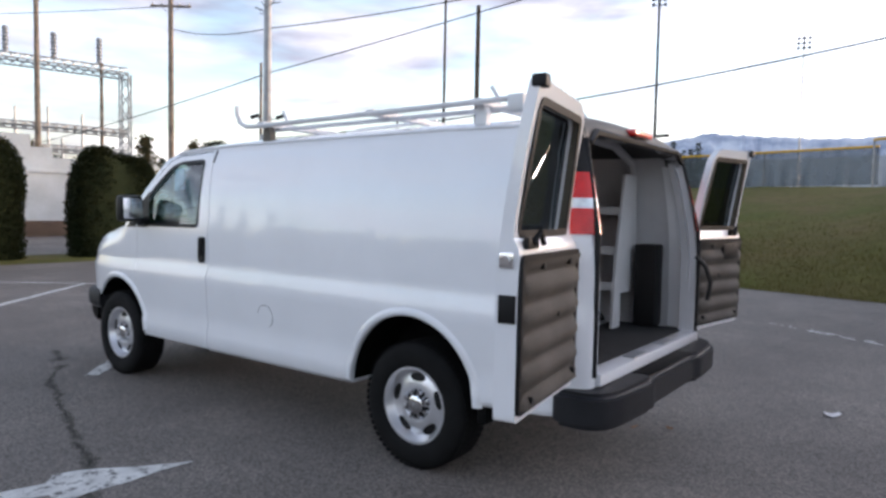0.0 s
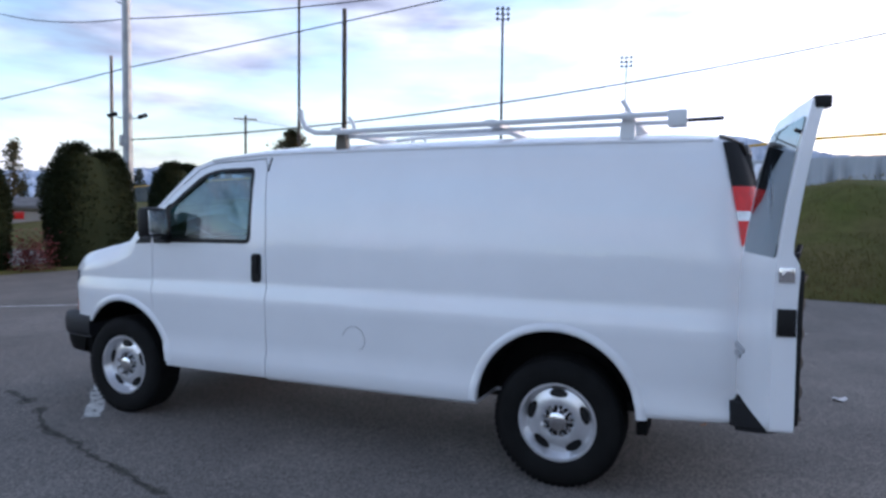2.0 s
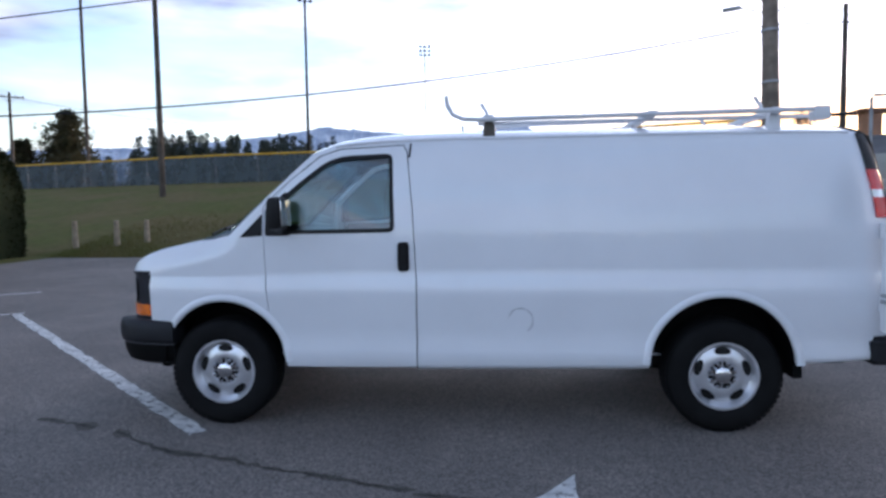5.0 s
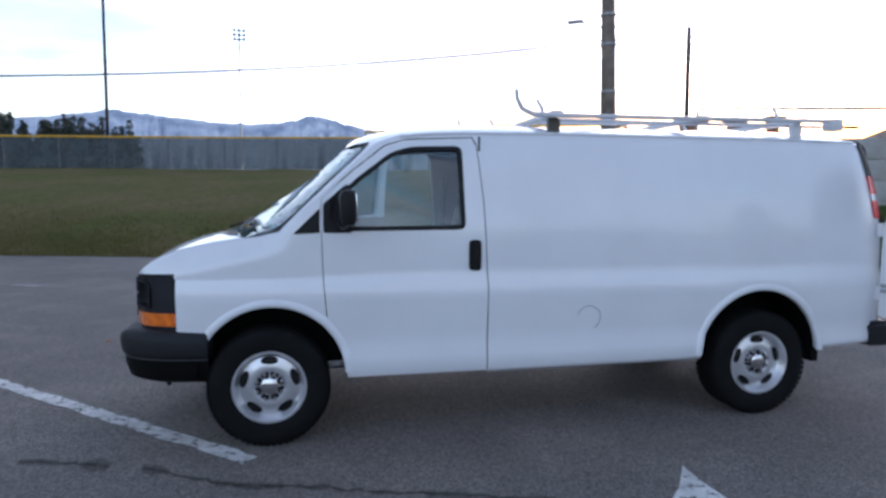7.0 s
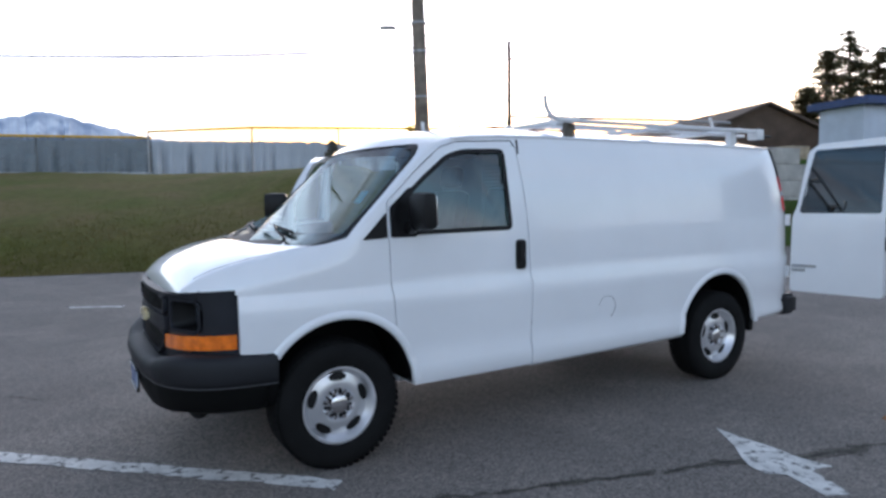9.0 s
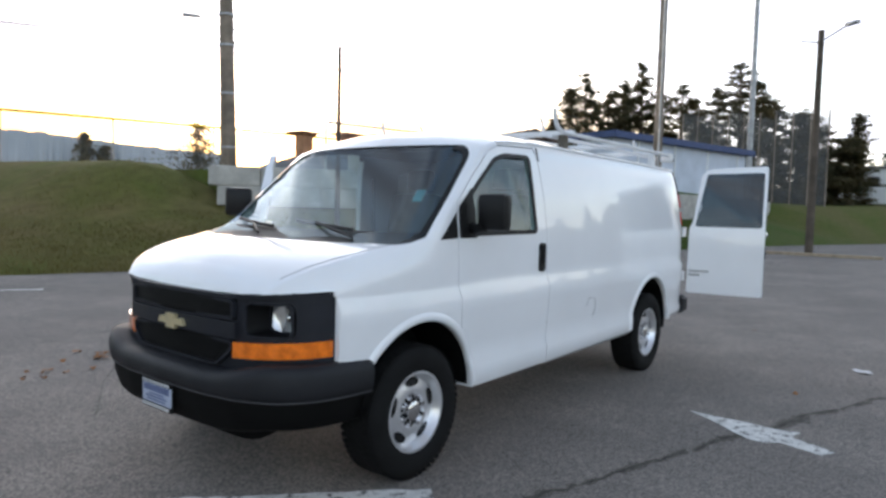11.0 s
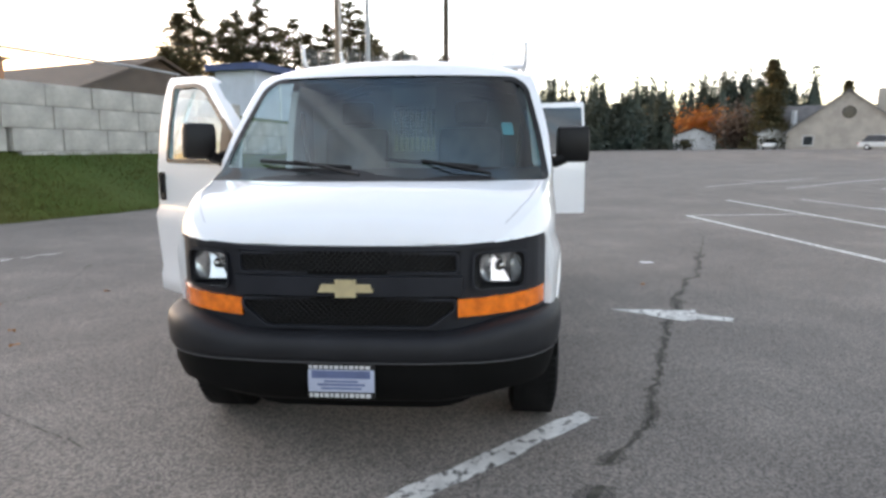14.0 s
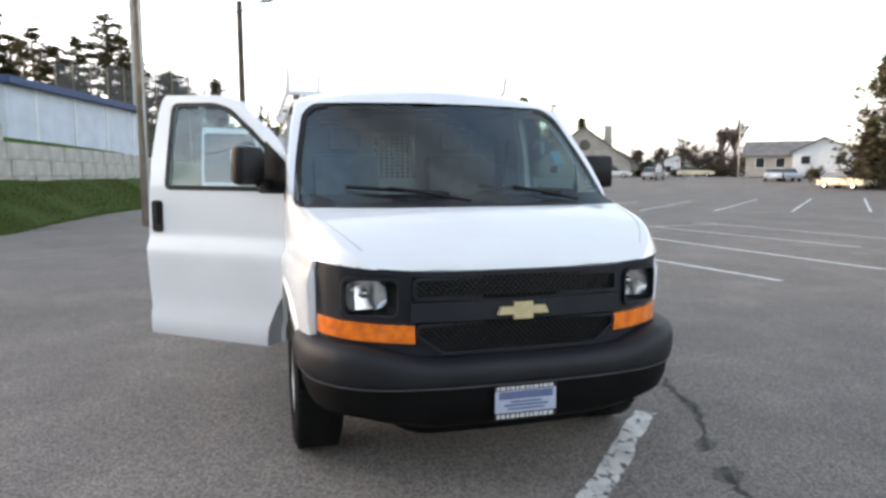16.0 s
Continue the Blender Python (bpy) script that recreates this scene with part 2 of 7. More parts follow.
M = dict(
    asphalt=asphalt_mat(),
    paint=worn_paint(),
    crack=mat("crack_fill", (0.062, 0.058, 0.046), 0.95, var=0.5, scale=9, bump=0.6),
    soil=mat("field", (0.085, 0.10, 0.035), 0.95, var=0.3, scale=0.05, bump=0.4, bscale=3),
    grass=mat("grass_turf", (0.102, 0.110, 0.028), 0.95, scale=0.35, second=(0.150, 0.119, 0.050), bump=1.0, bscale=24, fine=0.5, spec=0.1),
    blade=mat("grass_blade", (0.125, 0.130, 0.036), 0.9, scale=0.4, second=(0.17, 0.135, 0.058), spec=0.1),
    white=mat("van_paint", (0.84, 0.85, 0.87), 0.30, var=0.02, scale=2.5, coat=1.0, fine=0.02),
    # white block wall with its shade mixed into a blue-grey colour
    wall_shaded=mat("shaded_white_block", (0.36, 0.41, 0.45), 0.8, var=0.1, scale=0.9, bump=0.15, bscale=10),
    seam=mat("seam_grey", (0.06, 0.06, 0.064), 0.4, var=0.1, scale=6),
    ceiling_dark=mat("dark_ceiling", (0.045, 0.043, 0.041), 0.9, var=0.2, scale=5),
    header=mat("brown_header", (0.085, 0.072, 0.052), 0.5, var=0.2, scale=5),
    # brown hall siding, its colour deepened for the shade below the roof
    wall_brown_shaded=mat("shaded_brown_siding", (0.085, 0.058, 0.040), 0.9, var=0.2, scale=1.0, bump=0.2, bscale=14),
    inner=mat("inner_paint", (0.52, 0.52, 0.53), 0.55, var=0.06, scale=3),
    trim=mat("black_trim", (0.0045, 0.0045, 0.005), 0.5, var=0.2, scale=6, spec=0.3),
    fascia=mat("grey_plastic", (0.019, 0.0205, 0.026), 0.42, var=0.12, scale=7, bump=0.08, bscale=300, spec=0.22),
    bumper=mat("bumper_plastic", (0.0135, 0.0142, 0.0172), 0.55, var=0.15, scale=5, bump=0.15, bscale=260, spec=0.3),
    valance=mat("black_valance", (0.0035, 0.0035, 0.0035), 0.7, var=0.2, scale=6, spec=0.12),
    rubber=mat("tyre_rubber", (0.006, 0.006, 0.0062), 0.8, var=0.25, scale=9, bump=0.25, bscale=120, spec=0.2),
    silver=mat("wheel_silver", (0.72, 0.72, 0.74), 0.28, metal=0.7, var=0.08, scale=9),
    chrome=mat("bright_metal", (0.75, 0.75, 0.76), 0.14, metal=1.0, var=0.05, scale=9),
    dark=mat("dark_metal", (0.014, 0.0135, 0.013), 0.75, var=0.3, scale=7, spec=0.25),
    amber=mat("amber_lens", (0.90, 0.185, 0.004), 0.16, var=0.22, scale=22, coat=1.0),
    red=mat("red_lens", (0.66, 0.012, 0.010), 0.25, var=0.1, scale=18, coat=0.25),
    clear=mat("clear_lens", (0.72, 0.72, 0.72), 0.12, metal=0.4, var=0.15, scale=20, coat=1.0),
    gold=mat("gold_badge", (0.70, 0.60, 0.36), 0.3, metal=0.5, var=0.08, scale=20),
    plate=mat("plate_white", (0.42, 0.46, 0.58), 0.5, var=0.06, scale=12),
    blue=mat("plate_blue", (0.11, 0.14, 0.26), 0.5, var=0.1, scale=20),
    mat_black=mat("floor_mat", (0.015, 0.015, 0.015), 0.85, var=0.3, scale=12, bump=0.4, bscale=60),
    panel=mat("door_panel", (0.064, 0.055, 0.045), 0.75, var=0.18, scale=5, bump=0.15, bscale=80),
    seat=mat("grey_cloth", (0.17, 0.17, 0.175), 0.9, var=0.15, scale=9, bump=0.3, bscale=300),
    dash=mat("dash_plastic", (0.16, 0.155, 0.15), 0.7, var=0.12, scale=6),
    shelf=mat("shelf_white", (0.60, 0.60, 0.60), 0.5, var=0.06, scale=4),
    rack=mat("rack_white", (0.72, 0.73, 0.74), 0.4, var=0.06, scale=5),
    sticker=mat("blue_sticker", (0.10, 0.32, 0.38), 0.5, var=0.1, scale=30),
    badge=mat("badge_chrome", (0.40, 0.41, 0.43), 0.3, metal=0.6, var=0.05),
    wood=mat("weathered_pole", (0.20, 0.165, 0.13), 0.9, var=0.3, scale=2.0, bump=0.5, bscale=20),
    wood_dark=mat("dark_pole", (0.085, 0.068, 0.052), 0.9, var=0.3, scale=2.0, bump=0.5, bscale=20),
    steel=mat("galvanised", (0.33, 0.34, 0.35), 0.5, metal=0.5, var=0.15, scale=3),
    wire=mat("cable_black", (0.02, 0.02, 0.022), 0.7, var=0.1),
    post=mat("timber_post", (0.36, 0.29, 0.20), 0.9, var=0.25, scale=5, bump=0.4, bscale=30),
    screen=net_mat("windscreen_cloth", (0.085, 0.105, 0.115), 0.72),
    net=net_mat("netting", (0.15, 0.155, 0.16), 0.42),
    link=net_mat("chain_link", (0.22, 0.22, 0.22), 0.16),
    yellow=mat("yellow_cap", (0.74, 0.42, 0.015), 0.6, var=0.12, scale=3),
    concrete=mat("concrete", (0.40, 0.39, 0.36), 0.9, var=0.22, scale=1.4, bump=0.35, bscale=18),
    brick=mat("clay_chimney", (0.42, 0.22, 0.12), 0.85, var=0.2, scale=3, bump=0.3),
    roof=mat("brown_roof", (0.070, 0.048, 0.034), 0.85, var=0.2, scale=1.2, bump=0.3, bscale=14),
    roof_grey=mat("grey_shingle", (0.16, 0.16, 0.165), 0.9, var=0.2, scale=1.2, bump=0.4, bscale=12),
    wall_white=mat("white_siding", (0.70, 0.72, 0.74), 0.75, var=0.08, scale=0.9, bump=0.15, bscale=10),
    wall_blue=mat("pale_blue_wall", (0.52, 0.57, 0.66), 0.75, var=0.08, scale=0.9, bump=0.15, bscale=10),
    # hill colour paled to grey-blue to stand for haze
    hill=mat("haze_tinted_hill", (0.36, 0.385, 0.39), 0.95, scale=0.006, second=(0.42, 0.44, 0.45), spec=0.0),
    wall_tan=mat("tan_stucco", (0.40, 0.365, 0.325), 0.85, var=0.12, scale=0.9, bump=0.2, bscale=12),
    navy=mat("blue_fascia", (0.035, 0.06, 0.16), 0.6, var=0.12, scale=2),
    pane=mat("window_dark", (0.03, 0.035, 0.04), 0.08, var=0.1, scale=2, coat=0.5),
    hedge=mat("arborvitae", (0.017, 0.025, 0.009), 0.9, scale=1.6, second=(0.024, 0.031, 0.011), spec=0.2),
    needle=mat("fir_needles", (0.066, 0.072, 0.040), 0.9, scale=0.6, second=(0.135, 0.110, 0.058), spec=0.2),
    # needles for far trees, lightened and blued to paint in haze
    needle_haze=mat("hazed_far_firs", (0.066, 0.088, 0.078), 0.95, scale=0.2, second=(0.095, 0.10, 0.076), spec=0.1),
    bark=mat("bark", (0.075, 0.055, 0.040), 0.95, var=0.3, scale=4, bump=0.5),
    twig=mat("bare_twigs", (0.13, 0.095, 0.075), 0.95, var=0.25, scale=2),
    rust=mat("autumn_leaf", (0.30, 0.085, 0.032), 0.9, scale=1.0, second=(0.42, 0.20, 0.05), spec=0.2),
    berry=mat("red_shrub_leaf", (0.17, 0.020, 0.022), 0.8, scale=8, second=(0.09, 0.02, 0.015)),
    lamp=mat("lamp_silver", (0.82, 0.83, 0.85), 0.16, metal=0.85, var=0.12, scale=30, coat=0.5),
    # snow and rock tones, bluish from haze painted into both
    snow=mat("haze_tinted_snow", (0.74, 0.78, 0.85), 0.9, scale=0.012, second=(0.36, 0.42, 0.54), spec=0.0),
    paper=mat("litter_paper", (0.72, 0.70, 0.70), 0.8, var=0.1, scale=20),
    leaf=mat("dead_leaf", (0.28, 0.13, 0.05), 0.9, var=0.3, scale=10),
    car_white=mat("car_white", (0.75, 0.75, 0.76), 0.3, var=0.03, coat=0.6),
    car_silver=mat("car_silver", (0.42, 0.43, 0.45), 0.3, metal=0.5, var=0.04, coat=0.6),
    car_cream=mat("car_cream", (0.70, 0.62, 0.44), 0.35, var=0.04, coat=0.5),
    hose=mat("cable_rubber", (0.012, 0.012, 0.012), 0.6),
)
for thin, share in ((M["needle"], 0.40), (M["needle_haze"], 0.2), (M["blade"], 0.45), (M["rust"], 0.4), (M["hedge"], 0.2)):
    n, l = thin.node_tree.nodes, thin.node_tree.links
    b = n["Principled BSDF"]
    tl = n.new("ShaderNodeBsdfTranslucent")
    l.new(b.inputs["Base Color"].links[0].from_socket, tl.inputs["Color"])
    mx = n.new("ShaderNodeMixShader")
    mx.inputs["Fac"].default_value = share
    l.new(b.outputs["BSDF"], mx.inputs[1])
    l.new(tl.outputs["BSDF"], mx.inputs[2])
    l.new(mx.outputs["Shader"], n["Material Output"].inputs["Surface"])
for lush in (M["grass"], M["blade"]):
    n, l = lush.node_tree.nodes, lush.node_tree.links
    b = n["Principled BSDF"]
    old = b.inputs["Base Color"].links[0].from_socket
    sp = n.new("ShaderNodeSeparateXYZ")
    l.new(n["Texture Coordinate"].outputs["Object"], sp.inputs["Vector"])
    mr = n.new("ShaderNodeMapRange")
    mr.inputs["From Min"].default_value, mr.inputs["From Max"].default_value = -3.0, -10.0
    mr.inputs["To Min"].default_value, mr.inputs["To Max"].default_value = 0.0, 0.75
    l.new(sp.outputs["X"], mr.inputs["Value"])
    far = n.new("ShaderNodeMapRange")
    far.inputs["From Min"].default_value, far.inputs["From Max"].default_value = -30.0, -50.0
    far.inputs["To Min"].default_value, far.inputs["To Max"].default_value = 1.0, 0.35
    l.new(sp.outputs["X"], far.inputs["Value"])
    mm = n.new("ShaderNodeMath")
    mm.operation = 'MULTIPLY'
    l.new(mr.outputs["Result"], mm.inputs[0])
    l.new(far.outputs["Result"], mm.inputs[1])
    mx = n.new("ShaderNodeMix")
    mx.data_type = 'RGBA'
    l.new(mm.outputs["Value"], mx.inputs["Factor"])
    l.new(old, mx.inputs["A"])
    mx.inputs["B"].default_value = (0.034, 0.084, 0.018, 1)
    l.new(mx.outputs["Result"], b.inputs["Base Color"])
M["stain"] = net_mat("crack_stain", (0.060, 0.056, 0.044), 0.30)
PANE = glass_mat("clear_glass", (0.66, 0.90, 0.92), clear=0.66, gloss=0.10)
TINT = glass_mat("tinted_glass", (0.75, 0.80, 0.85), clear=0.035, gloss=0.07)
CLEAR = glass_mat("lamp_lens", (1.0, 1.0, 1.0), clear=0.93, gloss=0.07)
SCREEN = glass_mat("windscreen_glass", (0.74, 0.92, 0.92), clear=0.74, gloss=0.10, most=0.50)


# ---- mesh tools ----
def ring_box(bm, x0, x1, y0, y1, z0, z1, bev=0.0):
    """A bevelled block between the given limits, added to bm."""
    r = bmesh.ops.create_cube(bm, size=1.0)
    vs = r["verts"]
    for v in vs:
        v.co = Vector(((x0 + x1) / 2 + v.co.x * (x1 - x0), (y0 + y1) / 2 + v.co.y * (y1 - y0), (z0 + z1) / 2 + v.co.z * (z1 - z0)))
    if bev:
        es = list({e for v in vs for e in v.link_edges})
        bmesh.ops.bevel(bm, geom=es, offset=bev, segments=2, affect='EDGES', profile=0.6)
    return bm


def tube(bm, pts, r, seg=8, r2=None, cap=True):
    """A round bar along pts; r may taper to r2."""
    pts = [Vector(p) for p in pts]
    rings, n = [], len(pts)
    prev = None
    for i, p in enumerate(pts):
        d = (pts[min(i + 1, n - 1)] - pts[max(i - 1, 0)]).normalized()
        if prev is None:
            u = d.orthogonal().normalized()
        else:
            u = (prev - d * prev.dot(d)).normalized()
        prev = u
        w = d.cross(u)
        rr = r + ((r2 if r2 is not None else r) - r) * i / max(1, n - 1)
        rings.append([bm.verts.new(p + rr * (math.cos(2 * math.pi * k / seg) * u + math.sin(2 * math.pi * k / seg) * w)) for k in range(seg)])
    for a, b in zip(rings, rings[1:]):
        for k in range(seg):
            bm.faces.new((a[k], a[(k + 1) % seg], b[(k + 1) % seg], b[k]))
    if cap:
        bm.faces.new(rings[0][::-1])
        bm.faces.new(rings[-1])
    return bm


def prism(bm, poly, axis, lo, hi):
    """A closed prism: poly in the two other axes, run from lo to hi along axis."""
    def place(a, b, c):
        return {"x": (c, a, b), "y": (a, c, b), "z": (a, b, c)}[axis]
    lows = [bm.verts.new(place(a, b, lo)) for a, b in poly]
    highs = [bm.verts.new(place(a, b, hi)) for a, b in poly]
    n = len(poly)
    fs = [bm.faces.new(lows[::-1]), bm.faces.new(highs)]
    for i in range(n):
        fs.append(bm.faces.new((lows[i], lows[(i + 1) % n], highs[(i + 1) % n], highs[i])))
    bmesh.ops.recalc_face_normals(bm, faces=fs)
    return bm


def rounded(poly, r, n=4):
    """poly with its corners rounded off."""
    res = []
    k = len(poly)
    for i in range(k):
        p, a, b = (Vector(poly[j % k]) for j in (i, i - 1, i + 1))
        rr = min(r, (a - p).length * 0.45, (b - p).length * 0.45)
        s, e = p + (a - p).normalized() * rr, p + (b - p).normalized() * rr
        for j in range(n + 1):
            t = j / n
            res.append(tuple((1 - t) ** 2 * s + 2 * t * (1 - t) * p + t * t * e))
    return res


def finish(me, material, smooth=35):
    me.materials.append(material)
    if smooth:
        me.polygons.foreach_set("use_smooth", [True] * len(me.polygons))
        me.set_sharp_from_angle(angle=radians(smooth))
    return me


def part(name, bm, material, parent=None, label="", smooth=35, turn=None):
    """Links bm as one mesh object, under parent where given."""
    if turn is not None:
        bmesh.ops.transform(bm, matrix=turn, verts=bm.verts)
    me = bpy.data.meshes.new(name)
    bm.to_mesh(me)
    bm.free()
    ob = new(name, finish(me, material, smooth))
    if parent is not None:
        ob.parent = parent
    if label:
        ob["label"] = label
    return ob


def rise(x, y):
    """Height of the lot, which climbs gently towards the houses at its far corner."""
    def soft(v):
        v = min(1.0, max(0.0, v))
        return v * v * (3 - 2 * v)
    return 1.25 * soft((-0.85 * x + 0.5 * y - 45) / 50) * soft((y + 8) / 20) * soft((128 + x) / 9) * soft((130 - y) / 12)


def thing(name, label, category, at=(0, 0, 0), rz=0, group="", kind=""):
    ob = new(name)
    ob.empty_display_size = 0.1
    ob.matrix_basis = pose(at[0], at[1], at[2] + rise(at[0], at[1]), 0, 0, rz)
    return tagged(ob, label, category, group, kind)


def solid(bm, name="tmp", tri=False):
    if tri:
        bmesh.ops.triangulate(bm, faces=bm.faces)
    me = bpy.data.meshes.new(name)
    bm.to_mesh(me)
    bm.free()
    return me


def carve(me, steps):
    """me changed by a row of (operation, cutter mesh); gives a new mesh."""
    res = me.copy()
    for op, c in steps:
        ob, co = new("carve", res), new("cutter", c)
        md = ob.modifiers.new("b", 'BOOLEAN')
        md.operation, md.object, md.solver = op, co, 'EXACT'
        dg = bpy.context.evaluated_depsgraph_get()
        dg.update()
        res = bpy.data.meshes.new_from_object(ob.evaluated_get(dg))
        for o in (ob, co):
            bpy.data.objects.remove(o)
        bm = bmesh.new()
        bm.from_mesh(res)
        bmesh.ops.triangulate(bm, faces=bm.faces)
        bm.to_mesh(res)
        bm.free()
    res.materials.clear()
    return res


def from_mesh(name, me, material, parent, label="", smooth=35, turn=None):
    if turn is not None:
        me.transform(turn)
    ob = new(name, finish(me, material, smooth))
    ob.parent = parent
    if label:
        ob["label"] = label
    return ob


def B():
    return bmesh.new()


def lerp(table, x):
    """Straight interpolation in a table of (x, value)."""
    return float(np.interp(x, [p[0] for p in table], [p[1] for p in table]))


def skin_normals(ob, skin, turn=None):
    """Gives a cut panel the smooth shading of the uncut skin it came from."""
    turn = turn or Matrix.Identity(4)
    back, rot = turn.inverted(), turn.to_3x3()
    vs_ = [v.co.copy() for v in skin.vertices]
    ns = [v.normal.copy() for v in skin.vertices]
    ps = [tuple(p.vertices) for p in skin.polygons]
    tree = BVHTree.FromPolygons(vs_, ps)
    me = ob.data
    old = [c.vector.copy() for c in me.corner_normals]
    res = list(old)
    for p in me.polygons:
        pn = rot.inverted() @ p.normal
        for li in p.loop_indices:
            q = back @ me.vertices[me.loops[li].vertex_index].co
            loc, nrm, idx, dd = tree.find_nearest(q)
            if idx is None or dd > 0.002:
                continue
            a, b, c = ps[idx]
            n = barycentric_transform(loc, vs_[a], vs_[b], vs_[c], ns[a], ns[b], ns[c]).normalized()
            if n.dot(pn) > 0.45 or abs(n.dot(pn)) > 0.3 and p.area < 2e-3:
                res[li] = rot @ n
    me.normals_split_custom_set([tuple(n) for n in res])

# ---- ground and large structure ----
EDGE = [(-140, 22), (-100, 14), (-60, 4.7), (-50, 0.6), (-40, -2.9), (-30, -5.6), (-21, -6.9), (-16, -7.2), (-12, -7.2), (-8, -8.4), (-4, -10.0), (-1.5, -10.5), (1, -11.2), (4, -12.1), (8, -13.2), (12, -14.3), (60, -15.4)]
FENCE = [(-140, 20.5), (-110, 14), (-95, 9.5), (-85, 6), (-72, 0.5), (-60, -0.5), (-50, -5), (-44.2, -8.3), (-43, -24), (-20, -23), (-12, -25), (-4, -28), (0, -32.2), (8, -34), (20, -35.7), (40, -42), (62, -51)]
CREST = [(-140, 0.4), (-115, 0.8), (-95, 1.8), (-84, 2.4), (-74, 3.4), (-60, 2.7), (-50, 2.5), (-30, 2.8), (-18, 2.9), (-9, 2.6), (-5.01, 2.6), (-4.99, 2.85), (-2, 2.95), (2, 3.1), (30, 3.1), (62, 3.1)]


def wall_y(x):
    return lerp([(-44, -7.6), (-32, -8.0), (-24, -8.9), (-14.4, -10.3), (-8.5, -11.8), (-5.0, -14.6)], x)


def bank_z(x, y):
    """Height of the grass bank."""
    e, f, c = lerp(EDGE, x), lerp(FENCE, x), lerp(CREST, x)
    if y >= e:
        return 0.0
    if -44 < x < -5.0:
        w = wall_y(x)
        if y > w:
            u = (e - y) / (e - w)
            return 1.5 * (u ** 0.9)
        return c
    u = min(1.0, (e - y) / (e - f))
    k = lerp([(-44, 1.3), (-5, 2.2), (-1, 1.6), (8, 1.2)], x)
    z = c * (1 - (1 - u) ** k)
    if -5.0 <= x < 0:
        w = 1 - (x + 5.0) / 5.0
        w = w * w * (3 - 2 * w)
        front = 1.5 * min(1.0, (e - y) / 5.0) ** 0.9
        if y < -14.6:
            front = min(c, 1.5 + (-14.6 - y) * 0.7)
        z = z * (1 - w) + min(front, c) * w
    return z


bm = B()
vs = [bm.verts.new((x, y, -0.03)) for x, y in ((-3000, -3000), (3000, -3000), (3000, 3000), (-3000, 3000))]
bm.faces.new(vs)
tagged(part("ground", bm, M["soil"], smooth=0), "dull green and brown open ground around the lot", "ground", kind="structure")

bm = B()
NX, NY = 64, 64
g = [[bm.verts.new((-128 + 188 * i / NX, -17 + 147 * j / NY, rise(-128 + 188 * i / NX, -17 + 147 * j / NY))) for j in range(NY + 1)] for i in range(NX + 1)]
for i in range(NX):
    for j in range(NY):
        bm.faces.new((g[i][j], g[i + 1][j], g[i + 1][j + 1], g[i][j + 1]))
tagged(part("parking_lot", bm, M["asphalt"], smooth=0), "worn grey asphalt parking lot with cracks and faded lines", "pavement", kind="structure")

# grass bank
bm = B()
xs = sorted(set([-140 + 5 * i for i in range(16)] + [-60 + 1.0 * i for i in range(121)]))
fr = [0, 0.02, 0.05, 0.1, 0.16, 0.22, 0.28, 0.35, 0.42, 0.5, 0.58, 0.66, 0.75, 0.85, 1.0]
cols = []
for x in xs:
    e, f = lerp(EDGE, x), lerp(FENCE, x)
    e += 0.18 * noise.noise((x * 0.7, 0, 3))
    col = []
    near = -44 < x < -5.0
    w = wall_y(x) if near else f
    ys = [e + (w + 0.05 - e) * u for u in fr] + ([w - 0.3 + (f - w) * u for u in (0.0, 0.3, 0.6, 1.0)] if near else [f - k for k in (0.5, 2, 4, 6)]) + [f - 30, f - 120]
    for k, y in enumerate(ys):
        z = bank_z(x, y)
        if k == 0:
            z = -0.01
        elif k < len(fr):
            z += 0.03 + 0.05 * noise.noise((x * 0.5, y * 0.5, 0)) + 0.02 * noise.noise((x * 2.1, y * 2.1, 5))
        col.append(bm.verts.new((x, y, z)))
    cols.append(col)
for a, b in zip(cols, cols[1:]):
    for k in range(len(a) - 1):
        bm.faces.new((a[k], a[k + 1], b[k + 1], b[k]))
bmesh.ops.recalc_face_normals(bm, faces=bm.faces)
tagged(part("grass_bank", bm, M["grass"], smooth=60), "sloping bank of short patchy green and brown grass", "grass", kind="structure")

# strip of rough verge under the hedges
bm = B()
prev = None
for i in range(40):
    y = -15.6 + i * 0.9
    a, b = 15.9 + 0.15 * noise.noise((0, y, 1)), 18.3
    cur = [bm.verts.new((a, y, -0.01)), bm.verts.new((a + 0.25, y, 0.05 + 0.03 * noise.noise((3, y, 1)))), bm.verts.new((b, y, 0.06))]
    if prev:
        for k in range(2):
            bm.faces.new((prev[k], prev[k + 1], cur[k + 1], cur[k]))
    prev = cur
tagged(part("verge", bm, M["grass"], smooth=60), "narrow rough grass verge below the hedges", "grass", kind="structure")


def tufts(name, spots, h, label):
    """Many thin blades in one mesh."""
    co, fa = [], []
    for x, y, z in spots:
        a, s, k = random.random() * 6.283, h * random.uniform(0.5, 1.2), random.uniform(0.006, 0.014)
        dx, dy = math.cos(a), math.sin(a)
        n0 = len(co)
        co += [(x - dy * k, y + dx * k, z - 0.01), (x + dy * k, y - dx * k, z - 0.01), (x + dx * s * 0.5, y + dy * s * 0.5, z + s)]
        fa.append((n0, n0 + 1, n0 + 2))
    me = bpy.data.meshes.new(name)
    me.from_pydata(co, [], fa)
    return tagged(new(name, finish(me, M["blade"], 0)), label, "grass", kind="stuff")


random.seed(4)
spots = []
